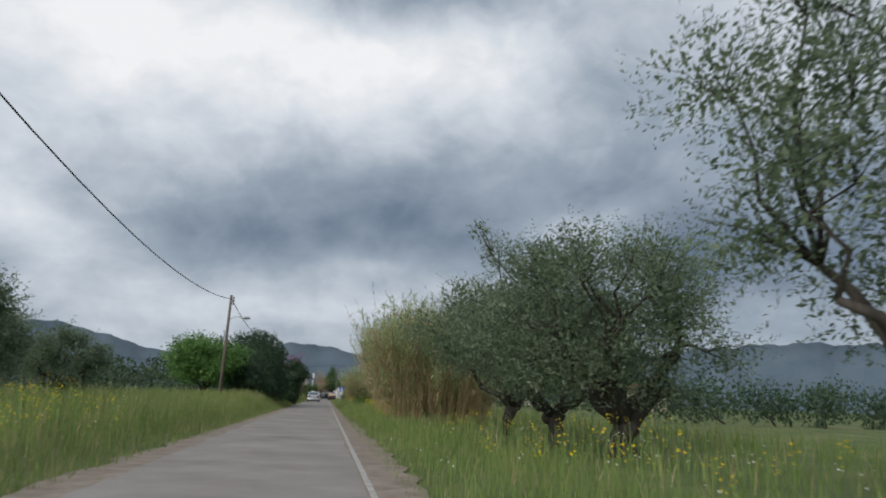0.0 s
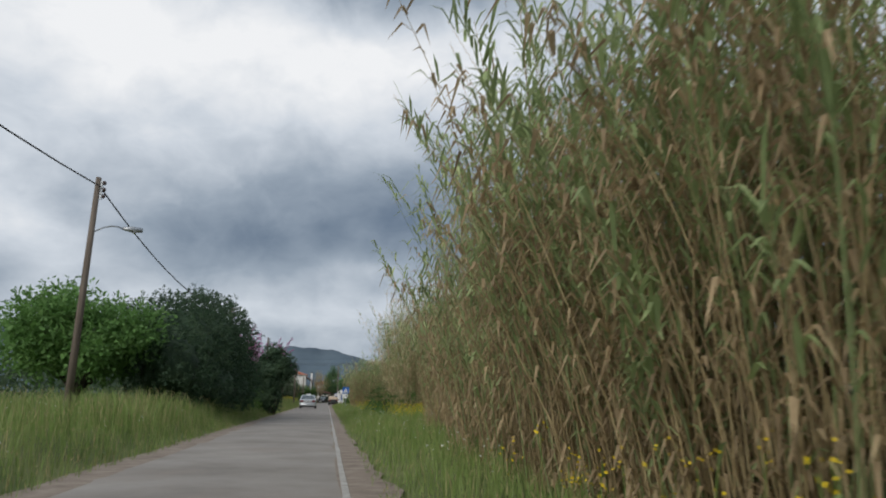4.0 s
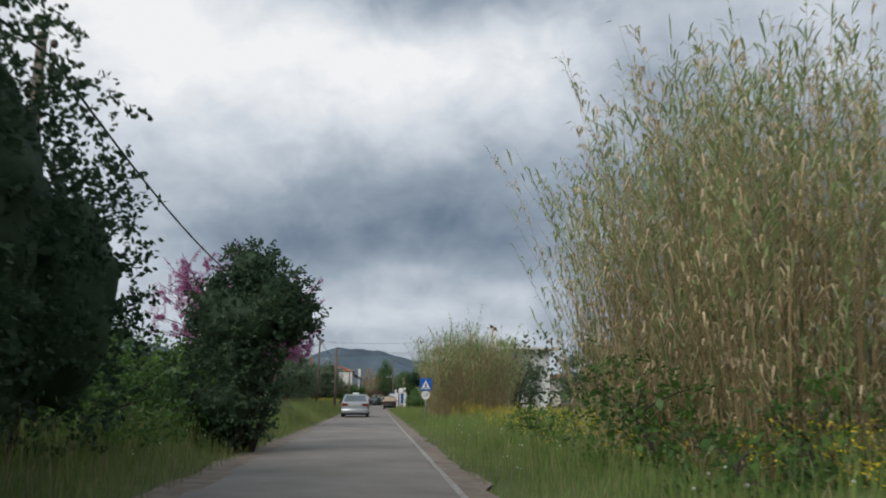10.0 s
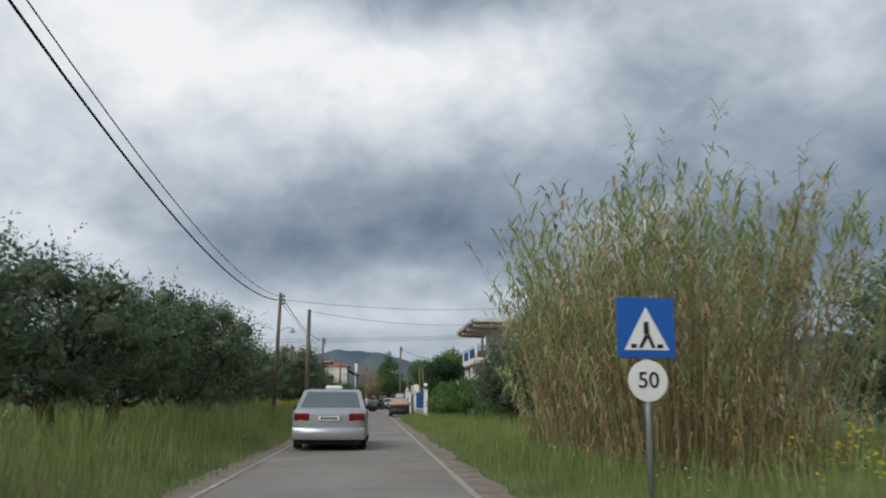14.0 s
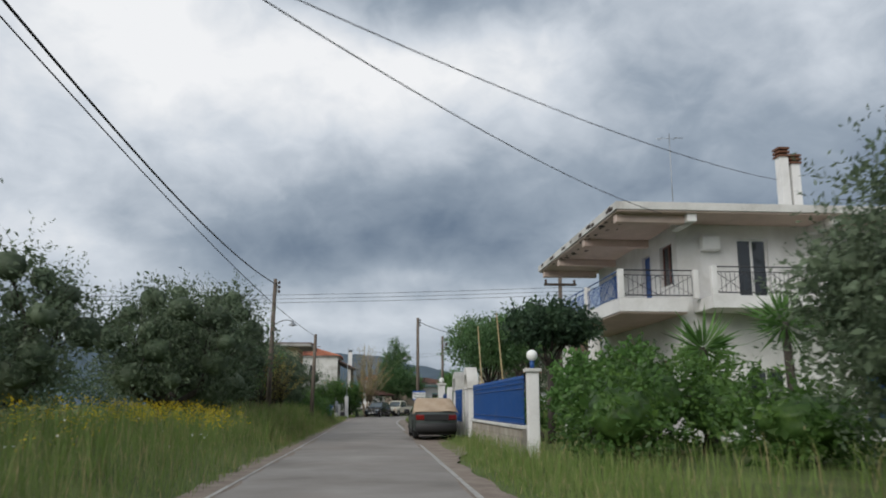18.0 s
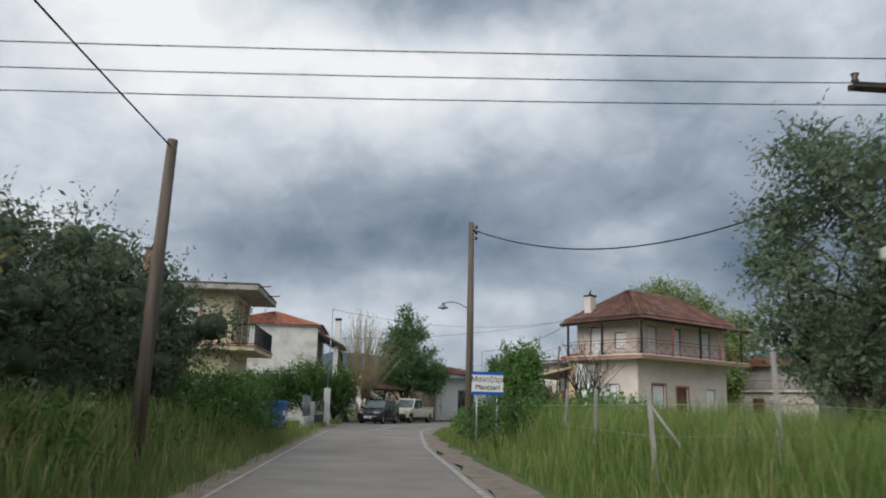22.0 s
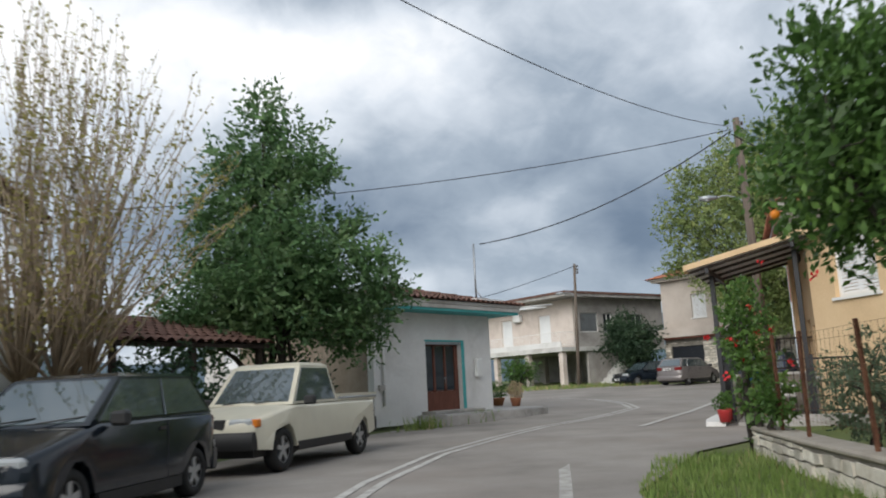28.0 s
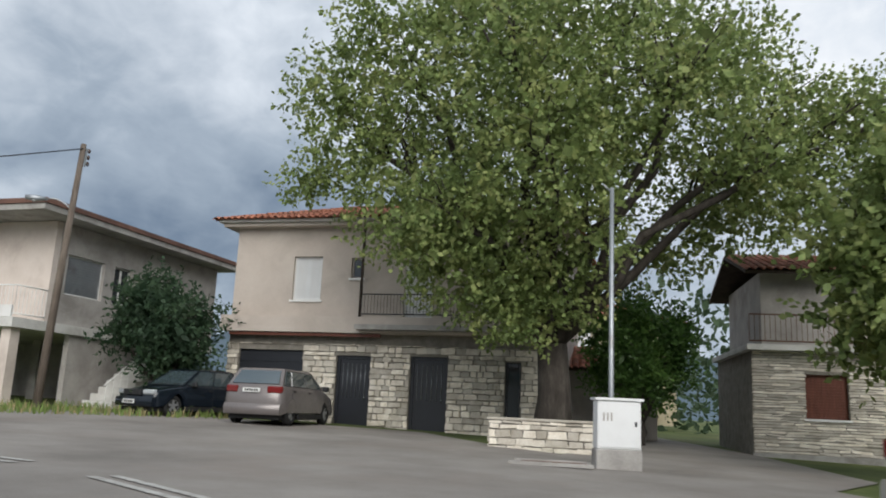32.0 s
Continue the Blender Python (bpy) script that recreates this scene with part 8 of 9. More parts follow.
def courtyard_gate():
    g = thing("gate_pier", "white plastered gate pier with a tall thin steel mast on top", "pier", pose(-3.15, 212.0, 0.0))
    pier(g, 0.0, 2.1, 0.36, cap=False)
    part("mast", tubes(([(0.0, 0, 2.1), (0.08, -0.1, 6.75)], 0.03), n=8), M["steel"], g)
    part("meter", boxes((0.19, -0.06, 1.5, 0.22, 0.06, 1.95)), M["black_plastic"], g)
    g2 = thing("gate", "dark sheet-metal courtyard gate with diagonal braces", "gate", pose(-3.3, 211.75, 0.05, 0, 0, 262))
    fr = part("gate_frame", wall_bm(2.96, 1.35, 0.05, [(0.06, 0.55, 2.9, 1.29)], m=pose(0, -0.025, 0)), M["iron"], g2)
    for a, b in (((0.1, 0.55), (1.4, 1.3)), ((1.5, 1.3), (2.85, 0.55))):
        part("brace", tubes(([(a[0], 0, a[1]), (b[0], 0, b[1])], 0.022), n=5), M["steel"], g2)
    g3 = thing("gate_pier", "low whitewashed pier beside the courtyard gate", "pier", pose(-3.75, 208.6, 0.0))
    pier(g3, 0.0, 1.3, 0.3, cap=False)
    w = thing("garden_wall", "low whitewashed wall with wire mesh fence above", "garden wall", pose(-3.8, 203.4, 0.0))
    part("wall", boxes((-0.1, 0.0, -0.1, 0.1, 5.0, 0.55)), M["dirty_white"], w)
    for k in range(4):
        part("post", tubes(([(0, 0.2 + 1.5 * k, 0.5), (0, 0.2 + 1.5 * k, 1.6)], 0.025), n=6), M["steel"], w)
    bm = bmesh.new()
    for k in range(11):
        tube(bm, [(0, 0.1, 0.6 + 0.1 * k), (0, 4.9, 0.6 + 0.1 * k)], 0.004, 3)
    for k in range(40):
        tube(bm, [(0, 0.1 + 0.12 * k, 0.58), (0, 0.1 + 0.12 * k, 1.6)], 0.004, 3)
    part("mesh", bm, M["steel"], w)


courtyard_gate()


def bend_wall():
    """Low plastered stone wall and rusty fence round the orange garden."""
    pts = [(5.1, 206.3), (5.75, 209.2), (6.75, 212.6), (7.95, 216.2), (8.95, 218.8)]
    w = thing("garden_wall", "low rough stone wall, plaster flaking, round the orange garden", "garden wall", pose(0, 0, 0))
    bm = bmesh.new()
    rng = np.random.default_rng(17)
    L, R = [], []
    for i, p in enumerate(pts):
        a, b = Vector(pts[max(0, i - 1)]), Vector(pts[min(len(pts) - 1, i + 1)])
        d = (b - a).normalized()
        n = Vector((-d.y, d.x))
        L.append(Vector(p) + n * 0.02), R.append(Vector(p) - n * 0.28)
    for a0, b0, a1, b1 in zip(L, R, L[1:], R[1:]):
        v = [bm.verts.new((q.x, q.y, z)) for z in (-0.1, 0.34) for q in (a0, b0, b1, a1)]
        for f in ((0, 3, 2, 1), (4, 5, 6, 7), (0, 1, 5, 4), (1, 2, 6, 5), (2, 3, 7, 6), (3, 0, 4, 7)):
            bm.faces.new([v[k] for k in f])
    core = part("core", bm, M["mortar"], w)
    for i, (a, b) in enumerate(zip(L, L[1:])):
        d = (b - a)
        ang = math.degrees(math.atan2(d.y, d.x))
        # the face looks to the road, on the left of the run
        stones(core, pose(b.x, b.y, 0, 0, 0, ang + 180), d.length, 0.0, 0.34, 0.15, 60 + i, cap=60, wide=(0.2, 0.5), proud=0.03)
        part("coping", placed(boxes((0, -0.04, 0.345, d.length, 0.36, 0.41), bevel=0.02), pose(b.x, b.y, 0, 0, 0, ang + 180)), M["block"], w)
    for i, (a, b) in enumerate(zip(L, L[1:])):
        for f in (0.1, 0.55):
            p = a.lerp(b, f)
            n = Vector((b - a)).normalized()
            x, y = p.x + n.y * 0.15, p.y - n.x * 0.15
            q = thing("fence_post", "rusty steel fence post on the garden wall", "fence post", pose(x, y, 0.41, rng.normal() * 3, rng.normal() * 3, 0), group="rusty fence posts")
            part("shaft", boxes((-0.018, -0.018, 0, 0.018, 0.018, 1.25)), M["rust"], q)
    bm = bmesh.new()
    for z in (0.6, 0.75, 0.9, 1.05, 1.2, 1.35, 1.5, 1.6):
        tube(bm, [(p.x + 0.12, p.y - 0.06, z) for p in L], 0.002, 3)
    for a, b in zip(L, L[1:]):
        k = int((b - a).length / 0.14)
        for i in range(k):
            p = a.lerp(b, i / k)
            tube(bm, [(p.x + 0.12, p.y - 0.06, 0.52), (p.x + 0.12, p.y - 0.06, 1.6)], 0.002, 3)
    tagged(obj("wire_mesh", bm, M["rust"]), "rusty wire mesh along the garden wall", "wire fence")


bend_wall()


def square_things():
    # stone planter wall by the plane tree
    w = thing("planter_wall", "low limestone wall round the foot of the plane tree", "stone wall", pose(26.4, 244.3, 0.32, 0, 0, -64))
    core = part("core", boxes((0, 0.0, -0.1, 3.0, 0.4, 0.72)), M["mortar"], w)
    stones(core, Matrix.Identity(4), 3.0, 0.0, 0.72, 0.16, 71, cap=120)
    stones(core, pose(0, 0.4, 0, 0, 0, -90), 0.4, 0.0, 0.72, 0.16, 72, cap=20)
    part("coping", boxes((-0.05, -0.06, 0.722, 3.05, 0.45, 0.79), bevel=0.015), M["stone"], w)
    c = thing("utility_cabinet", "grey metal utility cabinet on a concrete foot", "cabinet", pose(24.35, 239.7, 0.2, 0, 0, -48))
    part("foot", boxes((-0.42, -0.18, -0.1, 0.42, 0.28, 0.45), bevel=0.02), M["concrete"], c)
    bx = part("housing", boxes((-0.4, -0.16, 0.452, 0.4, 0.26, 1.32), bevel=0.012), M["shutter"], c)
    part("door", boxes((-0.37, -0.172, 0.49, 0.37, -0.163, 1.29)), M["shutter"], bx)
    part("cap", boxes((-0.44, -0.2, 1.325, 0.44, 0.3, 1.37)), M["shutter"], c)
    part("lock", boxes((0.28, -0.186, 0.86, 0.32, -0.174, 0.95)), M["iron"], bx)
    for k in range(3):
        part("mark", boxes((-0.3 + 0.07 * k, -0.178, 0.95, -0.27 + 0.07 * k, -0.1735, 1.1)), M["grey_render"], bx)
    l = thing("lamp_post", "slim grey steel lamp post beside the cabinet", "street lamp", pose(25.0, 240.2, 0.25))
    part("shaft", tubes(([(0, 0, -0.2), (0, 0, 1.2), (0, 0, 5.6)], [0.07, 0.055, 0.045]), n=10), M["steel"], l)
    part("bracket", tubes(([(0, 0, 5.5), (-0.2, 0.1, 5.65)], 0.02)), M["steel"], l)
    d = thing("drain_cover", "rusty square drain cover let into the asphalt", "drain cover", pose(23.6, 240.6, float(ground_z(0, 240.6)) + 0.045, 0, 0, -60))
    part("plate", boxes((-0.6, -0.4, 0, 0.6, 0.4, 0.02)), M["rust"], d)
    part("rim", boxes((-0.75, -0.55, -0.01, 0.75, -0.4, 0.05), (-0.75, 0.4, -0.01, 0.75, 0.55, 0.05)), M["concrete"], d)
    wl = thing("garden_wall", "whitewashed garden wall at the edge of the square", "garden wall", pose(23.5, 233.2, 0.05, 0, 0, 20))
    part("wall", boxes((0, 0, -0.1, 5.0, 0.2, 1.35)), M["white_wall"], wl)
    # plant pots on the shop corner
    for x, y, r, leafc in ((10.55, 236.3, 0.2, "reed_dry"), (10.3, 237.9, 0.28, "citrus_leaf"), (10.0, 238.8, 0.26, "citrus_leaf")):
        p = thing("potted_plant", "potted shrub on the shop pavement corner", "plant pot", pose(x, y, 0.37), group="shop plants")
        bm = bmesh.new()
        tube(bm, [(0, 0, 0), (0, 0, 0.26), (0, 0, 0.3)], [r * 0.7, r, r * 1.08], 14)
        part("pot", bm, M["pottery"], p)
        rng = np.random.default_rng(int(x * 10))
        P, dd = in_blobs(rng, [((0, 0, 0.55), (r * 1.3, r * 1.3, 0.35))], 500)
        V, Q = leaf_arrays(rng, P, unit(dd + rng.normal(size=P.shape) * 0.6), 0.1, 0.05)
        o = new("foliage", fast_mesh("foliage", V, Q, np.zeros((0, 3), int), [M[leafc]]))
        o.parent = p


square_things()
rng = np.random.default_rng(201)
blades("verge_grass", "grassy verge with weeds below the pillared house", np.concatenate([scatter(rng, 2600, 14, 27, 252.5, 256.5)]), 0.1, 0.35, 0.02, 202, dry=0.25)
blades("verge_grass", "weeds along the foot of the shop wall", np.array([[5.2 + 0.785 * s + 0.62 * 0.85 + rng.normal() * 0.14, 231.1 + 0.62 * s - 0.785 * 0.85 + rng.normal() * 0.14] for s in np.concatenate([rng.normal(0.5, 0.4, 260), rng.normal(3.2, 0.3, 160)])]), 0.15, 0.5, 0.012, 203, dry=0.1)
wire((9.25, 235.2, 6.15), (16.05, 229.5, 8.6), 0.55, 0.02)
wire((16.05, 229.5, 8.75), (-3.05, 211.9, 6.7), 0.9, 0.010)
wire((16.05, 229.5, 8.65), (-9.0, 232.0, 6.7), 0.8, 0.013)
wire((16.05, 229.5, 8.5), (18.4, 227.2, 6.1), 0.1, 0.02)
wire((20.6, 255.3, 8.3), (-10, 268.0, 7.4), 2.4, 0.018)


# ---------------------------------------------------------------- vehicles
def wheel(parent, x, y, r, side):
    bm = bmesh.new()
    w = 0.19
    prof = [(r * 0.62, -w / 2), (r * 0.93, -w / 2), (r, -w * 0.32), (r, w * 0.32), (r * 0.93, w / 2), (r * 0.62, w / 2)]
    n = 22
    rings = [[bm.verts.new((x + q * math.cos(2 * math.pi * k / n), y + v, r + q * math.sin(2 * math.pi * k / n))) for q, v in prof] for k in range(n)]
    for k in range(n):
        a, b = rings[k], rings[(k + 1) % n]
        for i in range(len(prof)):
            f = bm.faces.new((a[i], a[(i + 1) % 6], b[(i + 1) % 6], b[i]))
            f.smooth = True
    bmesh.ops.recalc_face_normals(bm, faces=bm.faces[:])
    top = part("wheel", bm, M["rubber"], parent)
    bm = bmesh.new()
    yo = y + side * w * 0.34
    tube(bm, [(x, yo - 0.015, r), (x, yo + 0.015, r)], r * 0.2, 12)
    for k in range(5):
        a = 2 * math.pi * k / 5
        box(bm, -0.035, -0.012, 0.1 * r, 0.035, 0.012, 0.63 * r, m=Matrix.Translation((x, yo, r)) @ Matrix.Rotation(a, 4, "Y"))
    m = 24
    o = [[bm.verts.new((x + q * math.cos(2 * math.pi * k / m), yo + v, r + q * math.sin(2 * math.pi * k / m))) for q, v in ((r * 0.57, 0.012 * side), (r * 0.65, 0.012 * side))] for k in range(m)]
    for k in range(m):
        bm.faces.new((o[k][0], o[k][1], o[(k + 1) % m][1], o[(k + 1) % m][0]))
    part("rim", bm, M["rim"], top)
    bm = bmesh.new()
    tube(bm, [(x, y - 0.05, r), (x, y + 0.05, r)], r * 0.63, 18)
    part("hub_shadow", bm, M["black_plastic"], top)


def vehicle(name, label, m, col, L=4.2, W=1.68, clear=0.2, top_line=None, cabin=None, belt=0.9, roof=1.4, wheels=(1.25, -1.25, 0.3), splits=(0.0,), tail=0.7,
            head=0.66, glass="car_window", bed=None, lower=None, cover=False, plate=True, group="", plate_rear=True, roof_rack=False, arch_col=None, amber=False):
    """A car: x forwards. top_line: the lower body's upper edge from the front bumper back; cabin: base front, base rear, roof front, roof rear."""
    top = thing(name, label, "car", m, group)
    hw = W / 2
    xf, xr, r = wheels
    def outline(shrink=0.0):
        pts = []
        x = -L / 2 + shrink
        bot = clear
        def arch(c):
            ra = r + 0.06
            return [(c + ra * math.cos(math.pi - math.pi * k / 8), r + 0.02 + ra * math.sin(math.pi * k / 8)) for k in range(9)]
        pts.append((-L / 2 + 0.05 + shrink, bot + 0.08))
        pts += [(a, max(b, bot)) for a, b in arch(xr)]
        pts += [(a, max(b, bot)) for a, b in arch(xf)]
        pts.append((L / 2 - 0.06 - shrink, bot + 0.06))
        for a, b in top_line:
            pts.append((a - math.copysign(shrink, a) if abs(a) > L / 2 - 0.3 else a, b - shrink * 0.6))
        return pts
    bm = bmesh.new()
    layers = [(-hw, 0.10), (-hw + 0.025, 0.045), (-hw + 0.08, 0.012), (-hw + 0.17, 0.0), (-hw * 0.5, -0.006), (0.0, -0.01),
              (hw * 0.5, -0.006), (hw - 0.17, 0.0), (hw - 0.08, 0.012), (hw - 0.025, 0.045), (hw, 0.10)]
    rows = [[bm.verts.new((a, y, b)) for a, b in outline(s)] for y, s in layers]
    n = len(rows[0])
    for p, q in zip(rows, rows[1:]):
        for i in range(n):
            f = bm.faces.new((p[i], p[(i + 1) % n], q[(i + 1) % n], q[i]))
    for rr in (rows[0], rows[-1][::-1]):
        bmesh.ops.triangulate(bm, faces=[bm.faces.new(rr)])
    bmesh.ops.recalc_face_normals(bm, faces=bm.faces[:])
    body = part("body", bm, M[col], top, smooth=True)
    body.data.set_sharp_from_angle(angle=radians(38))
    a, b, c, d = cabin
    cw, rw = hw - 0.05, hw - 0.2
    bz0, bz1 = (belt if isinstance(belt, tuple) else (belt, belt))
    bm = bmesh.new()
    mid = 0.55
    def ring(f, inset):
        z0, z1 = bz0 + (roof - bz0) * f, bz1 + (roof - bz1) * f
        w = cw + (rw - cw) * f
        x0, x1 = a + (c - a) * f, b + (d - b) * f
        return [bm.verts.new(v) for v in ((x0, -w, z0), (x0, w, z0), (x1, w, z1), (x1, -w, z1))]
    R = [ring(0, 0), ring(0.92, 0)]
    e = 0.08
    R.append([bm.verts.new(v) for v in ((c - e, -rw + e, roof), (c - e, rw - e, roof), (d + e, rw - e, roof), (d + e, -rw + e, roof))])
    for p, q in zip(R, R[1:]):
        for i in range(4):
            bm.faces.new((p[i], p[(i + 1) % 4], q[(i + 1) % 4], q[i]))
    bm.faces.new(R[-1])
    bmesh.ops.recalc_face_normals(bm, faces=bm.faces[:])
    cab = part("cabin", bm, M[col], top)
    def pane(pname, corners, off, parent=cab, mat=glass):
        v = [Vector(q) for q in corners]
        nn = (v[1] - v[0]).cross(v[3] - v[0]).normalized()
        ctr = sum(v, Vector()) / 4
        if nn.dot(ctr - Vector(((a + b) / 2, 0, bz0))) < 0:
            nn = -nn
        bq = bmesh.new()
        lo = [bq.verts.new(q - nn * 0.004) for q in v]
        hi = [bq.verts.new(ctr + (q - ctr) * 0.985 + nn * off) for q in v]
        bq.faces.new(hi), bq.faces.new(lo[::-1])
        for i in range(4):
            bq.faces.new((lo[i], lo[(i + 1) % 4], hi[(i + 1) % 4], hi[i]))
        bmesh.ops.recalc_face_normals(bq, faces=bq.faces[:])
        return part(pname, bq, M[mat], parent)
    def on(f, s, u):
        """A point of the cabin's side s at height f, u from front to rear."""
        z0, z1 = bz0 + (roof - bz0) * f, bz1 + (roof - bz1) * f
        w = (cw + (rw - cw) * f) * s
        x0, x1 = a + (c - a) * f, b + (d - b) * f
        return (x0 + (x1 - x0) * u, w, z0 + (z1 - z0) * u)
    f0, f1 = 0.06, 0.86
    ft = lambda f, s: (a + (c - a) * f, (cw + (rw - cw) * f) * s, bz0 + (roof - bz0) * f)
    rt = lambda f, s: (b + (d - b) * f, (cw + (rw - cw) * f) * s, bz1 + (roof - bz1) * f)
    pane("windscreen", (ft(f0, -0.9), ft(f0, 0.9), ft(f1, 0.88), ft(f1, -0.88)), 0.006)
    pane("rear_window", (rt(f0 + 0.05, -0.88), rt(f0 + 0.05, 0.88), rt(f1, 0.86), rt(f1, -0.86)), 0.006 if not cover else 0.01, mat="cardboard" if cover else glass)
    us = [0.035, *splits, 0.965]
    for s in (-1, 1):
        for u0, u1 in zip(us, us[1:]):
            p = pane("side_window", (on(f0, s, u0 + 0.012), on(f0, s, u1 - 0.012), on(f1, s, u1 - 0.012), on(f1, s, u0 + 0.012)), 0.006)
        for u1 in splits:
            q = on(0, s, u1)
            part("door_handle", boxes((q[0] + 0.06, s * hw - 0.015, q[2] - 0.13, q[0] + 0.2, s * hw + 0.012, q[2] - 0.09)), M["black_plastic"], body)
            part("door_gap", boxes((q[0] - 0.006, s * (hw - 0.012) - 0.006, clear + 0.1, q[0] + 0.006, s * (hw - 0.012) + 0.014, q[2] - 0.03)), M["black_plastic"], body)
        mx = a - 0.28
        mr = part("mirror", boxes((mx - 0.05, s * (hw + 0.02) - (0.0 if s > 0 else 0.2), bz0 - 0.02, mx + 0.06, s * (hw + 0.02) + (0.2 if s > 0 else 0.0), bz0 + 0.13), bevel=0.03), M["black_plastic"] if not arch_col else M[col], top)
        for x in (xf, xr):
            wheel(top, x, s * (hw - 0.11), r, s)
            if arch_col:
                bq = bmesh.new()
                pts = [(x + (r + 0.07) * math.cos(math.pi * k / 8), s * (hw + 0.01), r + 0.02 + (r + 0.07) * math.sin(math.pi * k / 8)) for k in range(9)]
                tube(bq, pts, 0.05, 6)
                part("wheel_arch", bq, M[arch_col], body)
        part("sill", boxes((xr + r + 0.1, s * hw - 0.03, clear - 0.02, xf - r - 0.1, s * hw + 0.012, clear + (0.22 if arch_col else 0.1))), M[arch_col or "black_plastic"], body)
        hx = L / 2
        part("headlight", boxes((hx - 0.22, s * (hw - 0.24) - 0.18, head - 0.07, hx - 0.03, s * (hw - 0.24) + 0.19, head + 0.07), bevel=0.035), M["lamp_glass"], body)
        if amber:
            part("indicator", boxes((hx - 0.2, s * (hw - 0.05) - 0.03, head - 0.06, hx - 0.06, s * (hw - 0.05) + 0.06, head + 0.06), bevel=0.015), M["amber_glass"], body)
        part("tail_light", boxes((-hx + 0.012, s * (hw - 0.22) - 0.2, tail - 0.09, -hx + 0.16, s * (hw - 0.22) + 0.19, tail + 0.09), bevel=0.025), M["red_glass"], body)
    bcol = lower or "black_plastic"
    for x0, x1, z1 in ((L / 2 - 0.16, L / 2 + 0.05, 0.32), (-L / 2 - 0.06, -L / 2 + 0.14, 0.34)):
        bq = bmesh.new()
        prof = [(x0 + 0.05, clear + 0.06), (x0, clear + 0.12), (x0, clear + z1 - 0.06), (x0 + 0.05, clear + z1), (x1 - 0.05, clear + z1), (x1, clear + z1 - 0.06), (x1, clear + 0.12), (x1 - 0.05, clear + 0.06)]
        ys = [hw * u for u in (-0.985, -0.9, -0.75, -0.5, -0.2, 0.2, 0.5, 0.75, 0.9, 0.985)]
        rr = [[bq.verts.new((px, y, pz)) for px, pz in prof] for y in ys]
        for p, q in zip(rr, rr[1:]):
            for i in range(8):
                bq.faces.new((p[i], p[(i + 1) % 8], q[(i + 1) % 8], q[i]))
        bq.faces.new(rr[0]), bq.faces.new(rr[-1][::-1])
        bmesh.ops.recalc_face_normals(bq, faces=bq.faces[:])
        bp_ = part("bumper", bq, M[bcol], top, smooth=True)
        bp_.data.set_sharp_from_angle(angle=radians(50))
    part("grille", boxes((L / 2 - 0.1, -hw * 0.45, head - 0.09, L / 2 - 0.004, hw * 0.45, head + 0.07), bevel=0.012), M["black_plastic"], body)
    part("badge", boxes((L / 2 - 0.003, -0.06, head - 0.03, L / 2 + 0.006, 0.06, head + 0.03)), M["chrome"], body)
    part("underside", boxes((-L / 2 + 0.2, -hw + 0.12, clear - 0.06, L / 2 - 0.2, hw - 0.12, clear + 0.05)), M["black_plastic"], top)
    for sx, on_ in ((1, plate), (-1, plate_rear)):
        if on_:
            px = sx * (L / 2 + 0.055) if sx > 0 else -(L / 2 + 0.066)
            pz = clear + 0.14
            if sx < 0 and not bed:
                px, pz = -L / 2 + 0.0, tail - 0.08
                px = -L / 2 + 0.005
            pl = part("number_plate", boxes((px - 0.006, -0.26, pz, px + 0.006, 0.26, pz + 0.11)), M["plate"], top)
            for k in range(6):
                part("bar", boxes((px + sx * 0.0065 - 0.001, -0.2 + 0.07 * k, pz + 0.025, px + sx * 0.0065 + 0.001, -0.155 + 0.07 * k, pz + 0.085)), M["ink"], pl)
    part("wiper", tubes(([(a + 0.02, -0.5, bz0 + 0.03), (a - 0.12, 0.1, bz0 + 0.09)], 0.008), ([(a + 0.02, 0.1, bz0 + 0.03), (a - 0.12, 0.65, bz0 + 0.09)], 0.008), n=4), M["black_plastic"], cab)
    if roof_rack:
        for s in (-1, 1):
            part("roof_rail", tubes(([(c - 0.1, s * (rw - 0.04), roof + 0.03), ((c + d) / 2, s * (rw - 0.04), roof + 0.06), (d + 0.1, s * (rw - 0.04), roof + 0.03)], 0.018), n=6), M["black_plastic"], cab)
    # bow the nose and the tail in plan, and pull the corners in
    for ch in top.children_recursive:
        if ch.name.split(".")[0] in ("wheel", "rim", "hub_shadow", "wheel_arch", "sill"):
            continue
        for v in ch.data.vertices:
            e = (abs(v.co.x) - (L / 2 - 0.7)) / 0.7
            if e > 0:
                q = min(1.0, abs(v.co.y) / hw)
                v.co.x -= math.copysign(0.15 * q ** 2.4 * min(1.1, e), v.co.x)
                v.co.y *= 1 - 0.05 * min(1.0, e) ** 2
    return top, body, cab


M["car_black"] = car_paint("dark_green_black_car_paint", (0.008, 0.012, 0.018), 0.16, dust=0.03)
M["car_cream"] = car_paint("aged_cream_car_paint", (0.55, 0.52, 0.42), 0.4)
M["car_green"] = car_paint("dusty_dark_green_car_paint", (0.035, 0.045, 0.04), 0.45, dust=0.16)
M["car_silver"] = car_paint("silver_car_paint", (0.42, 0.44, 0.46), 0.3, 0.5)
M["car_grey"] = car_paint("grey_brown_car_paint", (0.19, 0.17, 0.165), 0.3, 0.3)
M["car_navy"] = car_paint("navy_car_paint", (0.010, 0.018, 0.05), 0.22, dust=0.03)
M["car_trim"] = car_paint("silver_lower_trim", (0.42, 0.41, 0.38), 0.4, 0.3)
G = lambda x, y: float(ground_z(x, y)) + 0.045

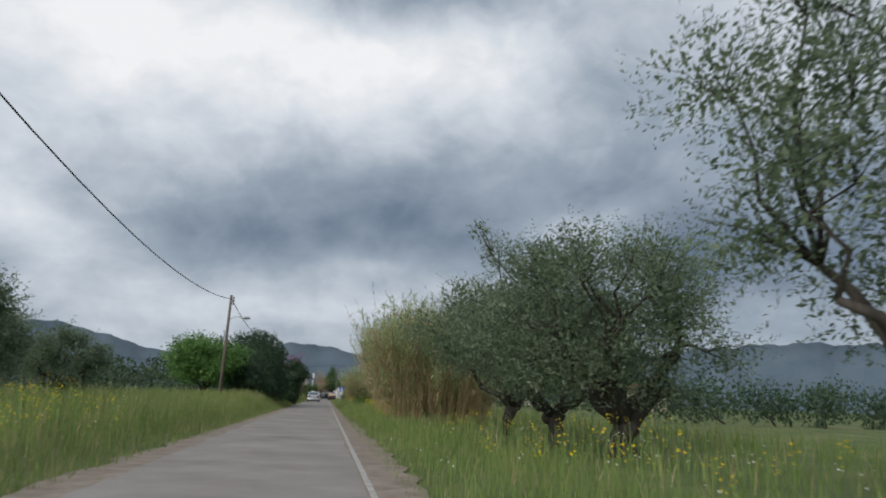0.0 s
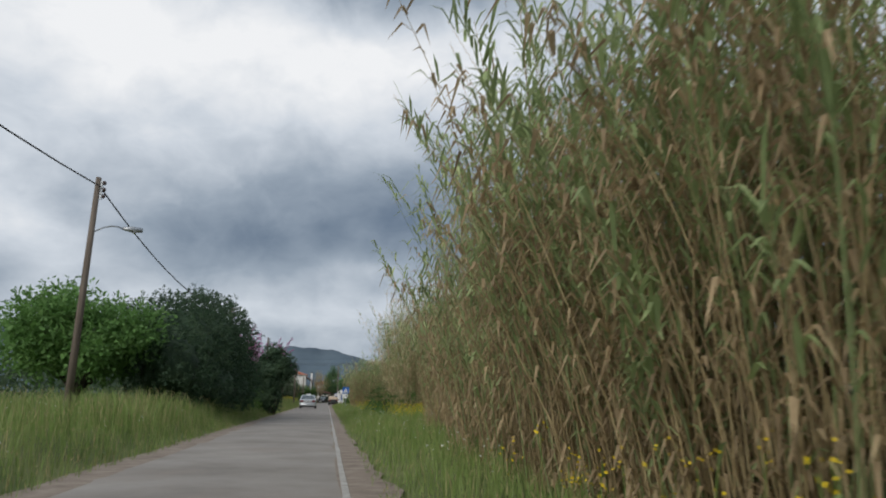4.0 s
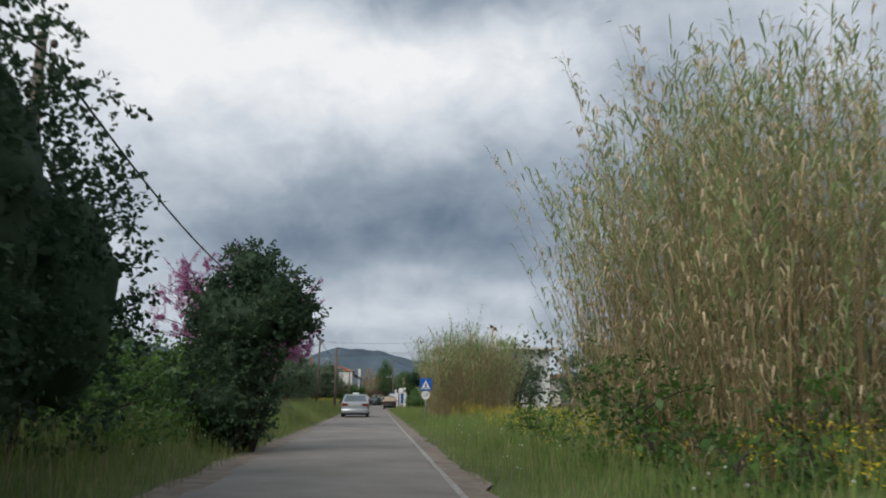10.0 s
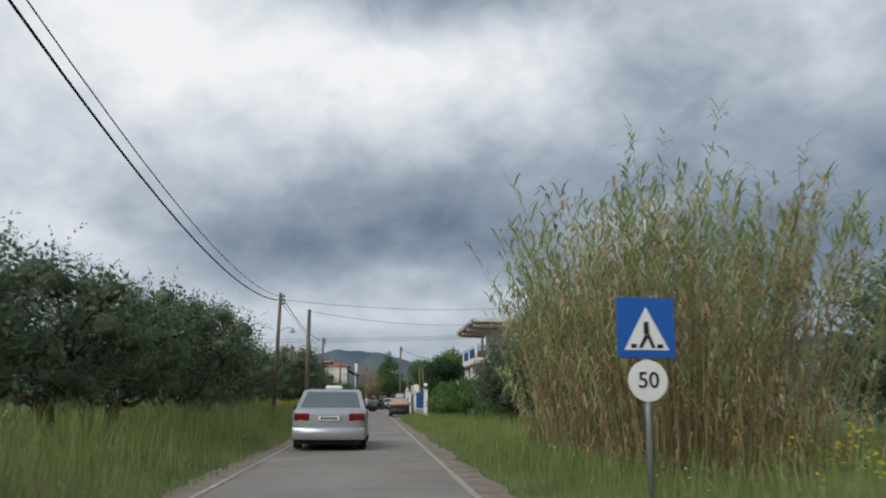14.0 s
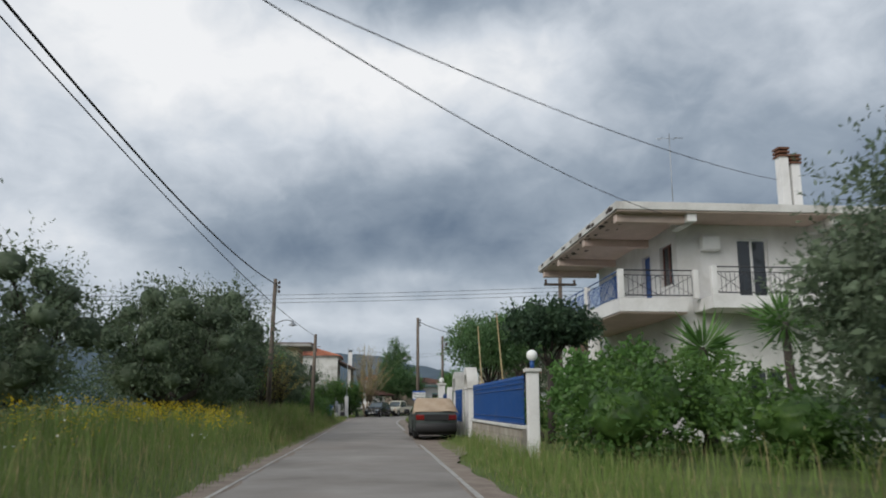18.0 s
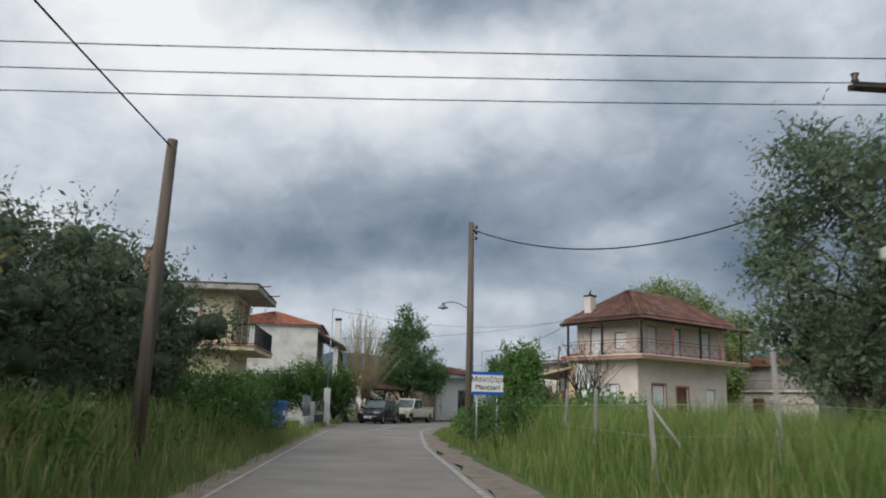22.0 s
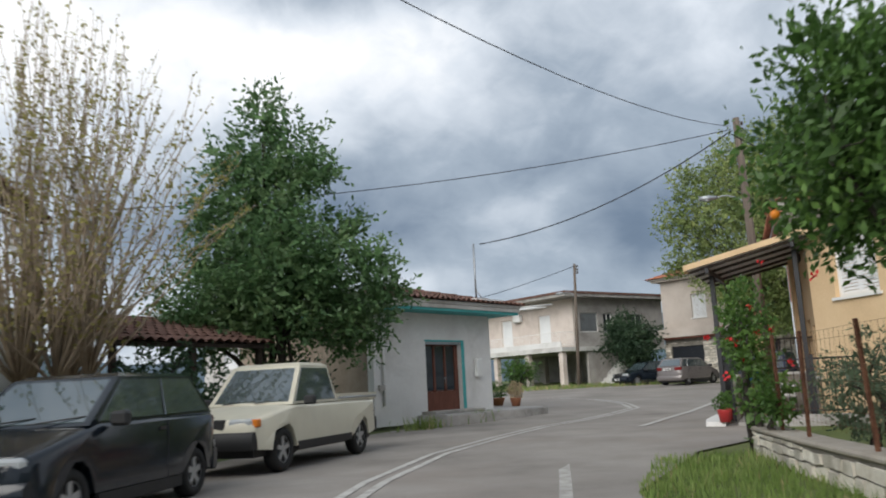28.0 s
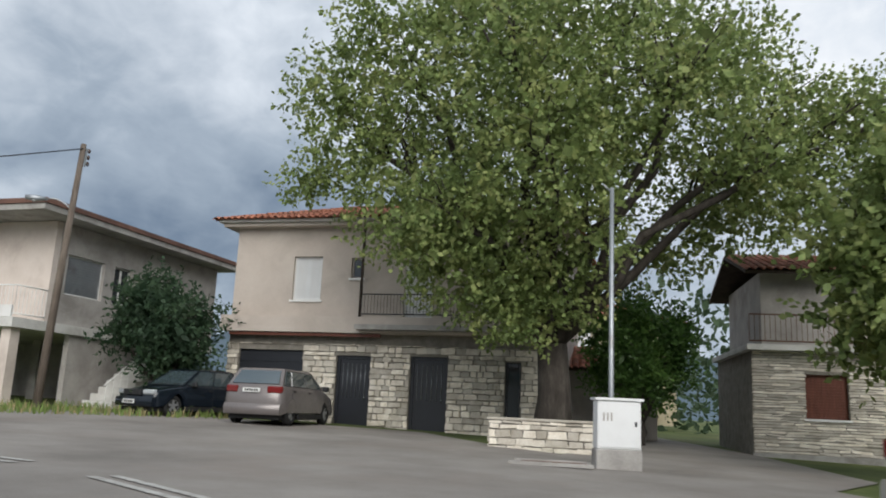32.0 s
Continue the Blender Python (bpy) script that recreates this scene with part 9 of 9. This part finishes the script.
hatch = [(1.97, 0.62), (1.9, 0.74), (1.0, 0.93), (0.78, 0.98), (-1.8, 1.0), (-1.93, 0.9), (-1.95, 0.6)]
vehicle("hatchback", "dark green-black three-door hatchback parked at the roadside", pose(-0.05, 217.5, G(0, 218), 0, 0, 69 + 180), "car_black", L=3.95, W=1.62, top_line=hatch,
        cabin=(0.95, -1.86, 0.15, -1.35), belt=(0.95, 0.98), roof=1.48, wheels=(1.24, -1.2, 0.29), splits=(0.52,), tail=0.85, head=0.66, lower="car_black")
pk = [(2.38, 0.68), (2.32, 0.82), (1.25, 0.98), (1.0, 1.0), (-0.62, 1.0), (-0.64, 1.0), (-2.28, 1.0), (-2.3, 0.62)]
pick, pbody, pcab = vehicle("pickup_truck", "aged cream single-cab pickup truck parked at the roadside", pose(2.2, 222.4, G(0, 222), 0, 0, 60 + 180), "car_cream", L=4.75, W=1.66, clear=0.32, top_line=pk,
                            cabin=(1.08, -0.55, 0.5, -0.42), belt=(1.0, 1.0), roof=1.68, wheels=(1.42, -1.42, 0.33), splits=(), tail=0.75, head=0.76, bed=True, amber=True, plate_rear=False)
part("bed_floor", boxes((-2.2, -0.72, 1.004, -0.7, 0.72, 1.01)), M["black_plastic"], pick)
for s in (-1, 1):
    part("bed_rail", tubes(([(-0.65, s * 0.76, 1.05), (-2.3, s * 0.76, 1.05)], 0.025), n=6), M["steel"], pick)
    part("bed_side", boxes((-2.32, s * 0.74 - 0.03, 1.0, -0.66, s * 0.74 + 0.03, 1.12)), M["car_cream"], pick)
part("tailgate", boxes((-2.34, -0.74, 0.98, -2.28, 0.74, 1.12)), M["car_cream"], pick)
tp = thing("tarpaulin_bundle", "crumpled blue tarpaulin bundle in the pickup bed", "tarpaulin", pose(2.64, 223.15, 1.06 + G(0, 222), 0, 0, 60))
bm = bmesh.new()
ball(bm, (0, 0, 0.1), 0.42, 12, 8, 0.62)
for v in bm.verts:
    v.co += Vector((0.05 * math.sin(v.co.y * 17), 0.04 * math.sin(v.co.x * 14), 0.04 * math.sin(v.co.x * 19 + v.co.y * 11)))
part("bundle", bm, M["blue_tarp"], tp)
sed = [(2.02, 0.6), (1.96, 0.72), (1.0, 0.86), (0.8, 0.9), (-1.15, 0.92), (-1.9, 0.9), (-2.02, 0.82), (-2.05, 0.58)]
cov, cb_, cc_ = vehicle("saloon_car", "dusty dark green old saloon car, rear window covered with faded card", pose(1.72, 162.1, 0.06, 0, 0, 91), "car_green", L=4.2, W=1.52, top_line=sed,
                        cabin=(0.85, -1.62, 0.2, -0.95), belt=(0.88, 0.9), roof=1.36, wheels=(1.25, -1.2, 0.3), splits=(0.45, 0.82), tail=0.74, head=0.64, lower="black_plastic", cover=True, plate_rear=False)
rng = np.random.default_rng(77)
V, F = [], []
SECT = [(-0.72, 1.385, 0.58), (-0.85, 1.38, 0.59), (-0.97, 1.365, 0.60), (-1.25, 1.20, 0.66), (-1.5, 1.04, 0.70), (-1.72, 0.945, 0.72), (-1.8, 0.925, 0.72)]
for x, z, w in SECT:
    for u in (-1.12, -1.0, -0.6, -0.2, 0.2, 0.6, 1.0, 1.12):
        drop = 0.1 if abs(u) > 1.05 else 0.015 if abs(u) > 0.9 else 0.0
        V.append((x + rng.normal() * 0.012, u * w, z - drop * (1.0 if x < -0.9 else 0.6) + 0.02 + rng.normal() * 0.008))
for i in range(len(SECT) - 1):
    F += [(8 * i + j, 8 * i + j + 1, 8 * i + 9 + j, 8 * i + 8 + j) for j in range(7)]
cloth = sheet("rear_cover", V, F, M["cardboard"], cov, "faded tan sheet draped over the roof and rear window", smooth=True)
fold = cloth.modifiers.new("thickness", "SOLIDIFY")
fold.thickness = 0.008
part("tail_panel", boxes((-2.066, -0.42, 0.64, -2.04, 0.42, 0.84)), M["black_plastic"], cov)
suvl = [(2.0, 0.72), (1.95, 0.92), (1.0, 1.06), (0.8, 1.08), (-1.85, 1.1), (-1.95, 1.0), (-1.98, 0.65)]
vehicle("suv", "navy off-road car with silver bumpers and sills parked by the porch", pose(17.93, 232.05, 0.1, 0, 0, 226), "car_navy", L=4.05, W=1.78, clear=0.36, top_line=suvl,
        cabin=(0.92, -1.88, 0.3, -1.72), belt=(1.06, 1.08), roof=1.70, wheels=(1.25, -1.2, 0.36), splits=(0.42, 0.74), tail=0.95, head=0.86, lower="car_trim", roof_rack=True, arch_col="car_trim", amber=False)
vehicle("hatchback", "grey-brown estate hatchback parked outside the stone house", pose(25.5, 251.2, 0.62, 0, 0, 29), "car_grey", L=4.2, W=1.72, top_line=[(2.08, 0.62), (1.98, 0.78), (1.15, 0.96), (0.9, 1.0), (-1.95, 1.04), (-2.05, 0.9), (-2.08, 0.6)],
        cabin=(1.1, -1.98, 0.3, -1.5), belt=(0.98, 1.02), roof=1.5, wheels=(1.3, -1.28, 0.31), splits=(0.42, 0.78), tail=0.92, head=0.7, lower="car_grey")
vehicle("saloon_car", "glossy black saloon car parked beside the stone house", pose(24.3, 254.2, 0.68, 0, 0, 190), "car_black", L=4.2, W=1.68, top_line=sed,
        cabin=(0.95, -1.55, 0.2, -1.0), belt=(0.88, 0.9), roof=1.4, wheels=(1.25, -1.2, 0.3), splits=(0.45, 0.82), tail=0.74, head=0.66, lower="car_black")
taxi, tb_, tc_ = vehicle("saloon_car", "silver four-door taxi saloon driving along the road ahead", pose(-1.35, 118.0, 0.05, 0, 0, 90), "car_silver", L=4.7, W=1.8, top_line=[(2.3, 0.6), (2.22, 0.74), (1.15, 0.9), (0.9, 0.93), (-1.4, 0.98), (-2.2, 0.96), (-2.32, 0.84), (-2.33, 0.58)],
                         cabin=(1.0, -1.7, 0.25, -0.95), belt=(0.9, 0.95), roof=1.45, wheels=(1.4, -1.35, 0.32), splits=(0.45, 0.84), tail=0.78, head=0.68, lower="car_silver")
part("taxi_light", boxes((-0.3, -0.22, 1.455, -0.12, 0.22, 1.56), bevel=0.03), M["white_paint"], taxi, "white taxi roof light")


# ---------------------------------------------------------------- village trees and gardens
def plane_tree():
    """Blobs given along the lane (u, to its right), across it (v) and upwards."""
    mass = [(-5.4, 0, 8.2, 2.2, 2.1), (-3.8, -0.5, 6.4, 2.3, 2.1), (-2.0, -0.8, 4.9, 2.1, 2.2), (-4.2, 0.3, 10.4, 2.5, 2.2), (-1.2, 0, 12.0, 2.8, 2.1), (1.9, 0, 12.2, 2.8, 2.0),
            (4.4, 0, 11.0, 2.3, 1.8), (6.6, 0.4, 9.4, 2.3, 1.7), (0, 0, 9.2, 3.0, 2.8), (-0.6, -3.0, 7.2, 2.6, 2.3), (-1.5, -3.4, 9.6, 2.5, 2.2), (2.8, -2.8, 9.2, 2.7, 2.2),
            (5.2, -1.6, 7.4, 2.0, 1.4), (8.6, -0.4, 9.0, 2.2, 1.7), (-2.2, 3.0, 9.0, 2.7, 2.4), (2.2, 3.0, 9.2, 2.8, 2.4), (5.4, 2.8, 8.4, 2.2, 1.6), (-2.6, -2.4, 5.4, 1.7, 1.7), (0.6, -2.2, 5.6, 1.6, 1.5), (-1.2, -1.5, 3.9, 1.5, 1.5), (-3.2, -1.0, 4.9, 1.6, 1.4), (0.3, -0.9, 4.2, 1.2, 1.3), (-0.9, -1.3, 3.4, 1.3, 1.0), (-6.2, -0.6, 9.6, 1.5, 1.5), (-6.9, -0.3, 6.9, 1.0, 0.7), (-5.6, -0.3, 11.6, 1.4, 1.2), (-3.0, -0.4, 12.4, 1.8, 1.5), (0.6, -1.5, 13.2, 1.6, 1.2), (4.6, 0.6, 6.4, 1.8, 1.2), (7.2, 1.2, 7.2, 2.0, 1.4), (3.2, 1.8, 5.6, 1.4, 1.1), (9.6, 0.8, 7.6, 1.8, 1.3)]
    blobs = [((0.62 * u + 0.78 * v, -0.78 * u + 0.62 * v, z), (r, r, h)) for u, v, z, r, h in mass]
    tree("huge old plane tree with spreading limbs and dense fresh green crown", (28.9, 244.2), 14, 7, 3.4, "plane_leaf", 301, n=66000, leaf_len=0.165, leaf_w=0.12, trunk=0.42, limb_k=0.4, limbs=19, z=0.35, twigs=150,
         droop=0.4, blobs=blobs, shell=0.45)


plane_tree()
tree("younger plane tree with yellow-green leaves beside the lane", (30.0, 235.0), 8.4, 3.2, 0.9, "plane_leaf", 302, n=15000, leaf_len=0.22, leaf_w=0.17, k=14, trunk=0.22, z=0.3)
tree("dark laurel tree beside the lane in front of the annex", (33.9, 244.3), 5.1, 1.9, 0.6, "citrus_leaf", 303, n=13000, leaf_len=0.17, leaf_w=0.08, z=0.5)
tree("dense dark loquat tree beside the outside stair", (24.6, 256.6), 4.9, 2.1, 0.6, "dark_leaf", 304, n=8000, leaf_len=0.22, leaf_w=0.1, z=0.6, size=0.45)
tree("bushy shrub under the pillared house", (17.6, 259.0), 2.2, 1.4, 0.2, "citrus_leaf", 305, n=2200, leaf_len=0.14, leaf_w=0.07, z=0.7)
tree("tall dense broad-leaved tree with dark glossy leaves beside the shop", (2.0, 228.3), 8.6, 2.5, 1.2, "loquat_leaf", 306, n=26000, leaf_len=0.18, leaf_w=0.085, trunk=0.16, z=0.0,
     blobs=[((-0.3, 0, 3.2), (2.1, 2.1, 1.2)), ((-1.1, 0.3, 3.9), (1.8, 1.8, 1.5)), ((1.2, -0.4, 3.8), (1.7, 1.7, 1.5)), ((0.2, -1.2, 4.2), (1.6, 1.6, 1.6)), ((0, 1.1, 5.0), (1.7, 1.7, 1.6)), ((-0.4, -0.3, 6.0), (1.6, 1.6, 1.5)), ((0.5, 0.2, 7.1), (1.2, 1.2, 1.3)), ((-0.1, 0, 8.2), (0.7, 0.7, 1.0)), ((-1.9, -0.6, 2.9), (1.2, 1.2, 1.0)), ((2.0, 0.5, 2.9), (1.2, 1.2, 1.0)), ((2.3, -1.3, 4.3), (0.8, 0.8, 0.6)), ((1.9, -0.2, 5.4), (0.7, 0.7, 0.6)), ((-1.6, 0.2, 5.6), (0.8, 0.8, 0.7)), ((1.2, -0.8, 6.6), (0.6, 0.6, 0.6)), ((2.7, -0.8, 3.5), (0.8, 0.8, 0.6)), ((-1.0, -0.9, 7.0), (0.6, 0.6, 0.6))])


def whippy_tree(label, at, h, spread, seed, n=46, leaf="bud", leaves=30, bark="pale_bark", z=None, trunk=0.13, base=1.0, leaf_len=0.09):
    """A pollarded tree: long bare upright shoots with small buds or young leaves."""
    rng = np.random.default_rng(seed)
    x, y = at
    top = thing("tree", label, "tree", pose(x, y, float(land(x, y)) if z is None else z))
    bm = bmesh.new()
    P, D = [], []
    for s in range(5):
        a = 2 * math.pi * s / 5
        k = Vector((0.5 * math.cos(a), 0.5 * math.sin(a), base + 0.5))
        limb(bm, (0.1 * math.cos(a), 0.1 * math.sin(a), -0.1), k, trunk, trunk * 0.6, rng, 7, 0.08)
        for i in range(n // 5):
            b = a + rng.normal() * 0.9
            q = rng.uniform(0.05, 1.0)
            e = Vector((math.cos(b) * spread * q, math.sin(b) * spread * q, base + 0.6 + (h - base - 0.6) * (1 - 0.55 * q * q) * rng.uniform(0.75, 1.0)))
            pts = limb(bm, k, e, 0.022, 0.004, rng, 4, 0.06)
            for j in range(leaves):
                f = rng.uniform(0.15, 1.0)
                g = f * 4
                i0 = min(3, int(g))
                P.append(tuple(pts[i0].lerp(pts[i0 + 1], g - i0)))
            for j in range(2):
                f = int(rng.integers(1, 4))
                limb(bm, pts[f], pts[f] + Vector(unit(rng.normal(size=3) + np.array([0, 0, 0.8]))) * rng.uniform(0.3, 0.8), 0.009, 0.003, rng, 3, 0.05)
    part("trunk", bm, M[bark], top)
    P = np.array(P) + rng.normal(size=(len(P), 3)) * 0.03
    V, Q = leaf_arrays(rng, P, unit(rng.normal(size=P.shape)), leaf_len, leaf_len * 0.6)
    o = new("foliage", fast_mesh("foliage", V, Q, np.zeros((0, 3), int), [M[leaf]]))
    o.parent = top
    return top


whippy_tree("pollarded tree with long pale shoots and yellowish young leaves", (-1.35, 221.6), 8.0, 3.6, 311, n=170, leaves=42, z=0.0, base=1.0)
whippy_tree("leafless brown garden tree with twisted limbs", (8.95, 199.6), 4.6, 2.0, 312, n=45, leaves=4, bark="bark", base=1.3, trunk=0.15)
whippy_tree("bare purple-brown shrub with thin twigs", (8.2, 205.2), 3.2, 1.5, 313, n=40, leaves=10, bark="bark", base=0.4, leaf="bud")
whippy_tree("young pale-leaved shrub with upright yellow-green shoots", (-6.2, 170.6), 5.2, 2.0, 314, n=80, leaves=46, base=0.4, leaf="light_leaf", leaf_len=0.09, bark="bark")
whippy_tree("yellowish shrub of arching twigs beside the pole", (-5.4, 171.8), 3.6, 1.8, 315, n=90, leaves=40, base=0.3, leaf="bud", leaf_len=0.09, bark="bark")
OR = "orange tree with glossy leaves and a few oranges in the garden"


def orange_tree(at, h, r, seed, n=7000, fruit=6, z=0.0, base=0.9):
    t = tree(OR, at, h, r, base, "citrus_leaf", seed, n=n, leaf_len=0.115, leaf_w=0.055, k=14, trunk=0.1, z=z, size=0.44)
    rng = np.random.default_rng(seed + 1)
    bm = bmesh.new()
    ball(bm, (0, 0, 0), 0.045, 8, 6)
    me = mesh_of("orange", bm, "orange_fruit")
    for i in range(fruit):
        d = unit(rng.normal(size=3))
        shared("orange", me, t, Matrix.Translation((d[0] * r * 0.85, d[1] * r * 0.85, (h + 0.9) / 2 + d[2] * (h - 0.9) * 0.42)))


orange_tree((7.7, 213.6), 4.75, 1.65, 321, n=17000, base=1.6), orange_tree((6.9, 208.2), 2.4, 0.95, 323, base=0.5, fruit=6), orange_tree((8.9, 210.6), 2.9, 1.1, 325, base=0.5)
for i, (x, y, h, r) in enumerate([(-4.6, 215.6, 4.0, 1.5), (-3.0, 217.4, 3.9, 1.5), (-6.4, 215.0, 3.5, 1.5), (-8.5, 214.6, 3.3, 1.6)]):
    orange_tree((x, y), h + 0.2, r * 1.1, 331 + 2 * i, n=11000, base=0.35)
hedge("climbing_rose", "climbing rose with dark leaves and red blooms over the rusty fence", "rose", [((8.9, 218.5, 1.1), (0.3, 0.45, 0.8)), ((9.0, 218.8, 1.9), (0.38, 0.4, 0.7)), ((8.6, 217.7, 0.8), (0.25, 0.5, 0.35))], "citrus_leaf", 341, 3000, 0.09, 0.05)
rng = np.random.default_rng(342)
P = np.array([8.9, 218.6, 1.8]) + rng.normal(size=(14, 3)) * np.array([0.35, 0.45, 0.55])
V, Q = leaf_arrays(rng, np.repeat(P, 9, 0) + rng.normal(size=(126, 3)) * 0.02, unit(rng.normal(size=(126, 3))), 0.06, 0.05)
tagged(new("rose_blooms", fast_mesh("rose_blooms", V, Q, np.zeros((0, 3), int), [M["red_petal"]])), "scattered red rose blooms on the fence", "flowers", kind="stuff")
hedge("garden_shrubs", "straggly grey-green shrub behind the rusty garden fence", "shrub", [((9.4, 216.6, 0.8), (0.6, 0.9, 0.7)), ((10.2, 217.8, 0.9), (0.7, 0.8, 0.8))], "olive", 344, 2600, 0.1, 0.035)
# blue-white house garden
tree("dense dark-leaved medlar tree with a flat crown inside the blue fence", (4.8, 155.6), 4.1, 1.45, 2.7, "dark_leaf", 351, n=6500, leaf_len=0.17, leaf_w=0.08, k=13, trunk=0.09, size=0.42)
tree("round mulberry tree with reddish-green leaves behind the gateways", (4.05, 163.1), 4.7, 2.0, 2.2, "loquat_leaf", 352, n=17000, leaf_len=0.11, leaf_w=0.05, k=18, trunk=0.1, size=0.38)
tree("pruned young tree with light green leaves near the driveway gate", (6.3, 168.6), 6.0, 1.6, 2.6, "light_leaf", 353, n=5500, leaf_len=0.14, leaf_w=0.07, k=11, trunk=0.13, size=0.36)
olive("grey-green olive tree behind the driveway gate", (7.8, 177.2), 5.9, 2.4, 0.8, 354, n=18000, leaf_len=0.11, leaf_w=0.034, k=26, clump=0.36)
olive("grey-green olive tree at the edge of the plot", (13.0, 186.0), 4.4, 2.6, 0.9, 355, n=9500, leaf_len=0.13, leaf_w=0.04, k=20, clump=0.38)
hedge("garden_shrubs", "overgrown citrus and leafy shrubs filling the front garden", "shrub", [((4.3, 147.4, 1.0), (1.2, 1.6, 1.1)), ((5.6, 149.6, 1.3), (1.5, 1.6, 1.4)), ((7.6, 150.5, 1.2), (1.6, 1.6, 1.3)), ((5.2, 153, 1.0), (1.0, 1.5, 1.0)), ((7.6, 146.5, 0.9), (1.8, 1.6, 1.0)), ((4.6, 157.6, 0.9), (0.7, 1.0, 0.8))], "citrus_leaf", 356, 12500, 0.14, 0.07, core=0.5)
hedge("garden_shrubs", "light green vine-like shrub in the front garden", "shrub", [((4.6, 151.0, 1.6), (0.8, 0.9, 0.9)), ((6.2, 152.2, 2.2), (0.6, 0.6, 0.6))], "light_leaf", 357, 3000, 0.16, 0.11)


for (x, y), (dx, dy), h in (((3.42, 159.8), (-0.22, 0.1), 3.8), ((3.5, 155.4), (-0.35, -0.2), 3.8)):
    st = thing("garden_stake", "long pale bamboo stake leaning behind the blue railing", "stake", pose(x, y, float(land(x, y))), group="garden stakes")
    part("cane", tubes(([(0, 0, -0.1), (dx * 0.5, dy * 0.5, h * 0.5), (dx, dy, h)], [0.028, 0.025, 0.018]), n=7), M["stalk"], st)


def yucca(at, h, seed):
    rng = np.random.default_rng(seed)
    x, y = at
    t = thing("yucca", "spiky yucca with sword-shaped green leaves", "yucca", pose(x, y, float(land(x, y))))
    bm = bmesh.new()
    tube(bm, [(0, 0, -0.1), (0.05, 0, h * 0.5), (0, 0.05, h)], [0.14, 0.12, 0.1], 8)
    part("trunk", bm, M["bark"], t)
    n = 130
    d = unit(rng.normal(size=(n, 3)) * np.array([1, 1, 0.7]) + np.array([0, 0, 0.35]))
    V, Q = leaf_arrays(rng, np.array([0, 0, h - 0.05]) + d * 0.08, d, 0.95, 0.075, 0.1)
    o = new("leaves", fast_mesh("leaves", V, Q, np.zeros((0, 3), int), [M["light_leaf"]]))
    o.parent = t


yucca((8.0, 152.0), 2.6, 361), yucca((9.6, 150.8), 3.1, 362), yucca((8.7, 153.4), 2.1, 363)
hedge("bushes", "overgrown dark green bushes in front of the cream house", "shrub", [((-5.2, 190.0, 1.0), (1.4, 2.0, 1.1)), ((-6.4, 194, 1.3), (1.6, 2.0, 1.3)), ((-5.6, 197.6, 1.2), (1.2, 1.6, 1.2)), ((-8.6, 196.5, 1.5), (2.2, 2.4, 1.5)), ((-6.2, 200.0, 1.0), (1.2, 1.4, 1.2)), ((-4.8, 186.5, 0.9), (1.3, 1.8, 0.9))], "citrus_leaf", 371, 15000, 0.13, 0.06)
hedge("bushes", "leafy green weeds and brambles crowding the road edge", "shrub", [((-3.9, 188.4, 0.95), (0.75, 1.3, 0.95)), ((-4.1, 185.4, 1.0), (0.9, 1.5, 1.0)), ((-4.3, 182.5, 0.8), (0.9, 2.0, 0.9)), ((-4.4, 178.5, 0.5), (0.8, 1.6, 0.6)), ((-4.7, 174, 0.6), (1.0, 2.0, 0.7))], "citrus_leaf", 372, 11000, 0.12, 0.055)
hedge("bushes", "mixed shrubs with yellow broom in the plot", "shrub", [((3.6, 189.6, 0.7), (0.9, 1.6, 0.8)), ((4.6, 186.8, 0.8), (1.3, 1.5, 0.9)), ((3.3, 193.4, 0.7), (0.8, 1.8, 0.8)), ((6.8, 188.5, 0.9), (1.5, 1.8, 1.0)), ((3.4, 197.5, 0.5), (0.7, 1.6, 0.6)), ((9.0, 199, 0.9), (2.0, 1.8, 1.0)), ((5.4, 193, 0.7), (1.4, 1.8, 0.8))], "light_leaf", 373, 19000, 0.12, 0.05)
hedge("bushes", "dark bushes behind the parked cars", "shrub", [((0.0, 224.2, 1.2), (1.2, 1.4, 1.3)), ((2.6, 229.2, 1.1), (1.0, 1.0, 1.2)), ((-2.6, 220.0, 1.0), (0.9, 0.8, 1.1))], "dark_leaf", 374, 6000, 0.13, 0.06)
ct = thing("carport", "dark timber carport with a tiled roof behind the parked cars", "carport", pose(0.4, 226.0, 0.0, 0, 0, 46))
tiles(ct, (-2.4, -0.6, 2.35), (1.6, -0.6, 2.35), (1.6, 2.2, 3.1), (-2.4, 2.2, 3.1), "tile_old")
for x in (-2.3, -0.4, 1.5):
    part("post", boxes((x - 0.06, -0.4, 0, x + 0.06, -0.28, 2.3)), M["dark_wood"], ct)
part("beam", boxes((-2.4, -0.42, 2.3, 1.6, -0.26, 2.42)), M["dark_wood"], ct)
tree("evergreen tree behind the cream house", (-11.5, 211.5), 5.2, 2.4, 0.8, "dark_leaf", 375, n=6000, leaf_len=0.16, leaf_w=0.08)

tree("young light-green tree in the overgrown plot", (6.0, 199.5), 4.3, 1.2, 1.2, "light_leaf", 376, n=5000, leaf_len=0.16, leaf_w=0.08, trunk=0.06)
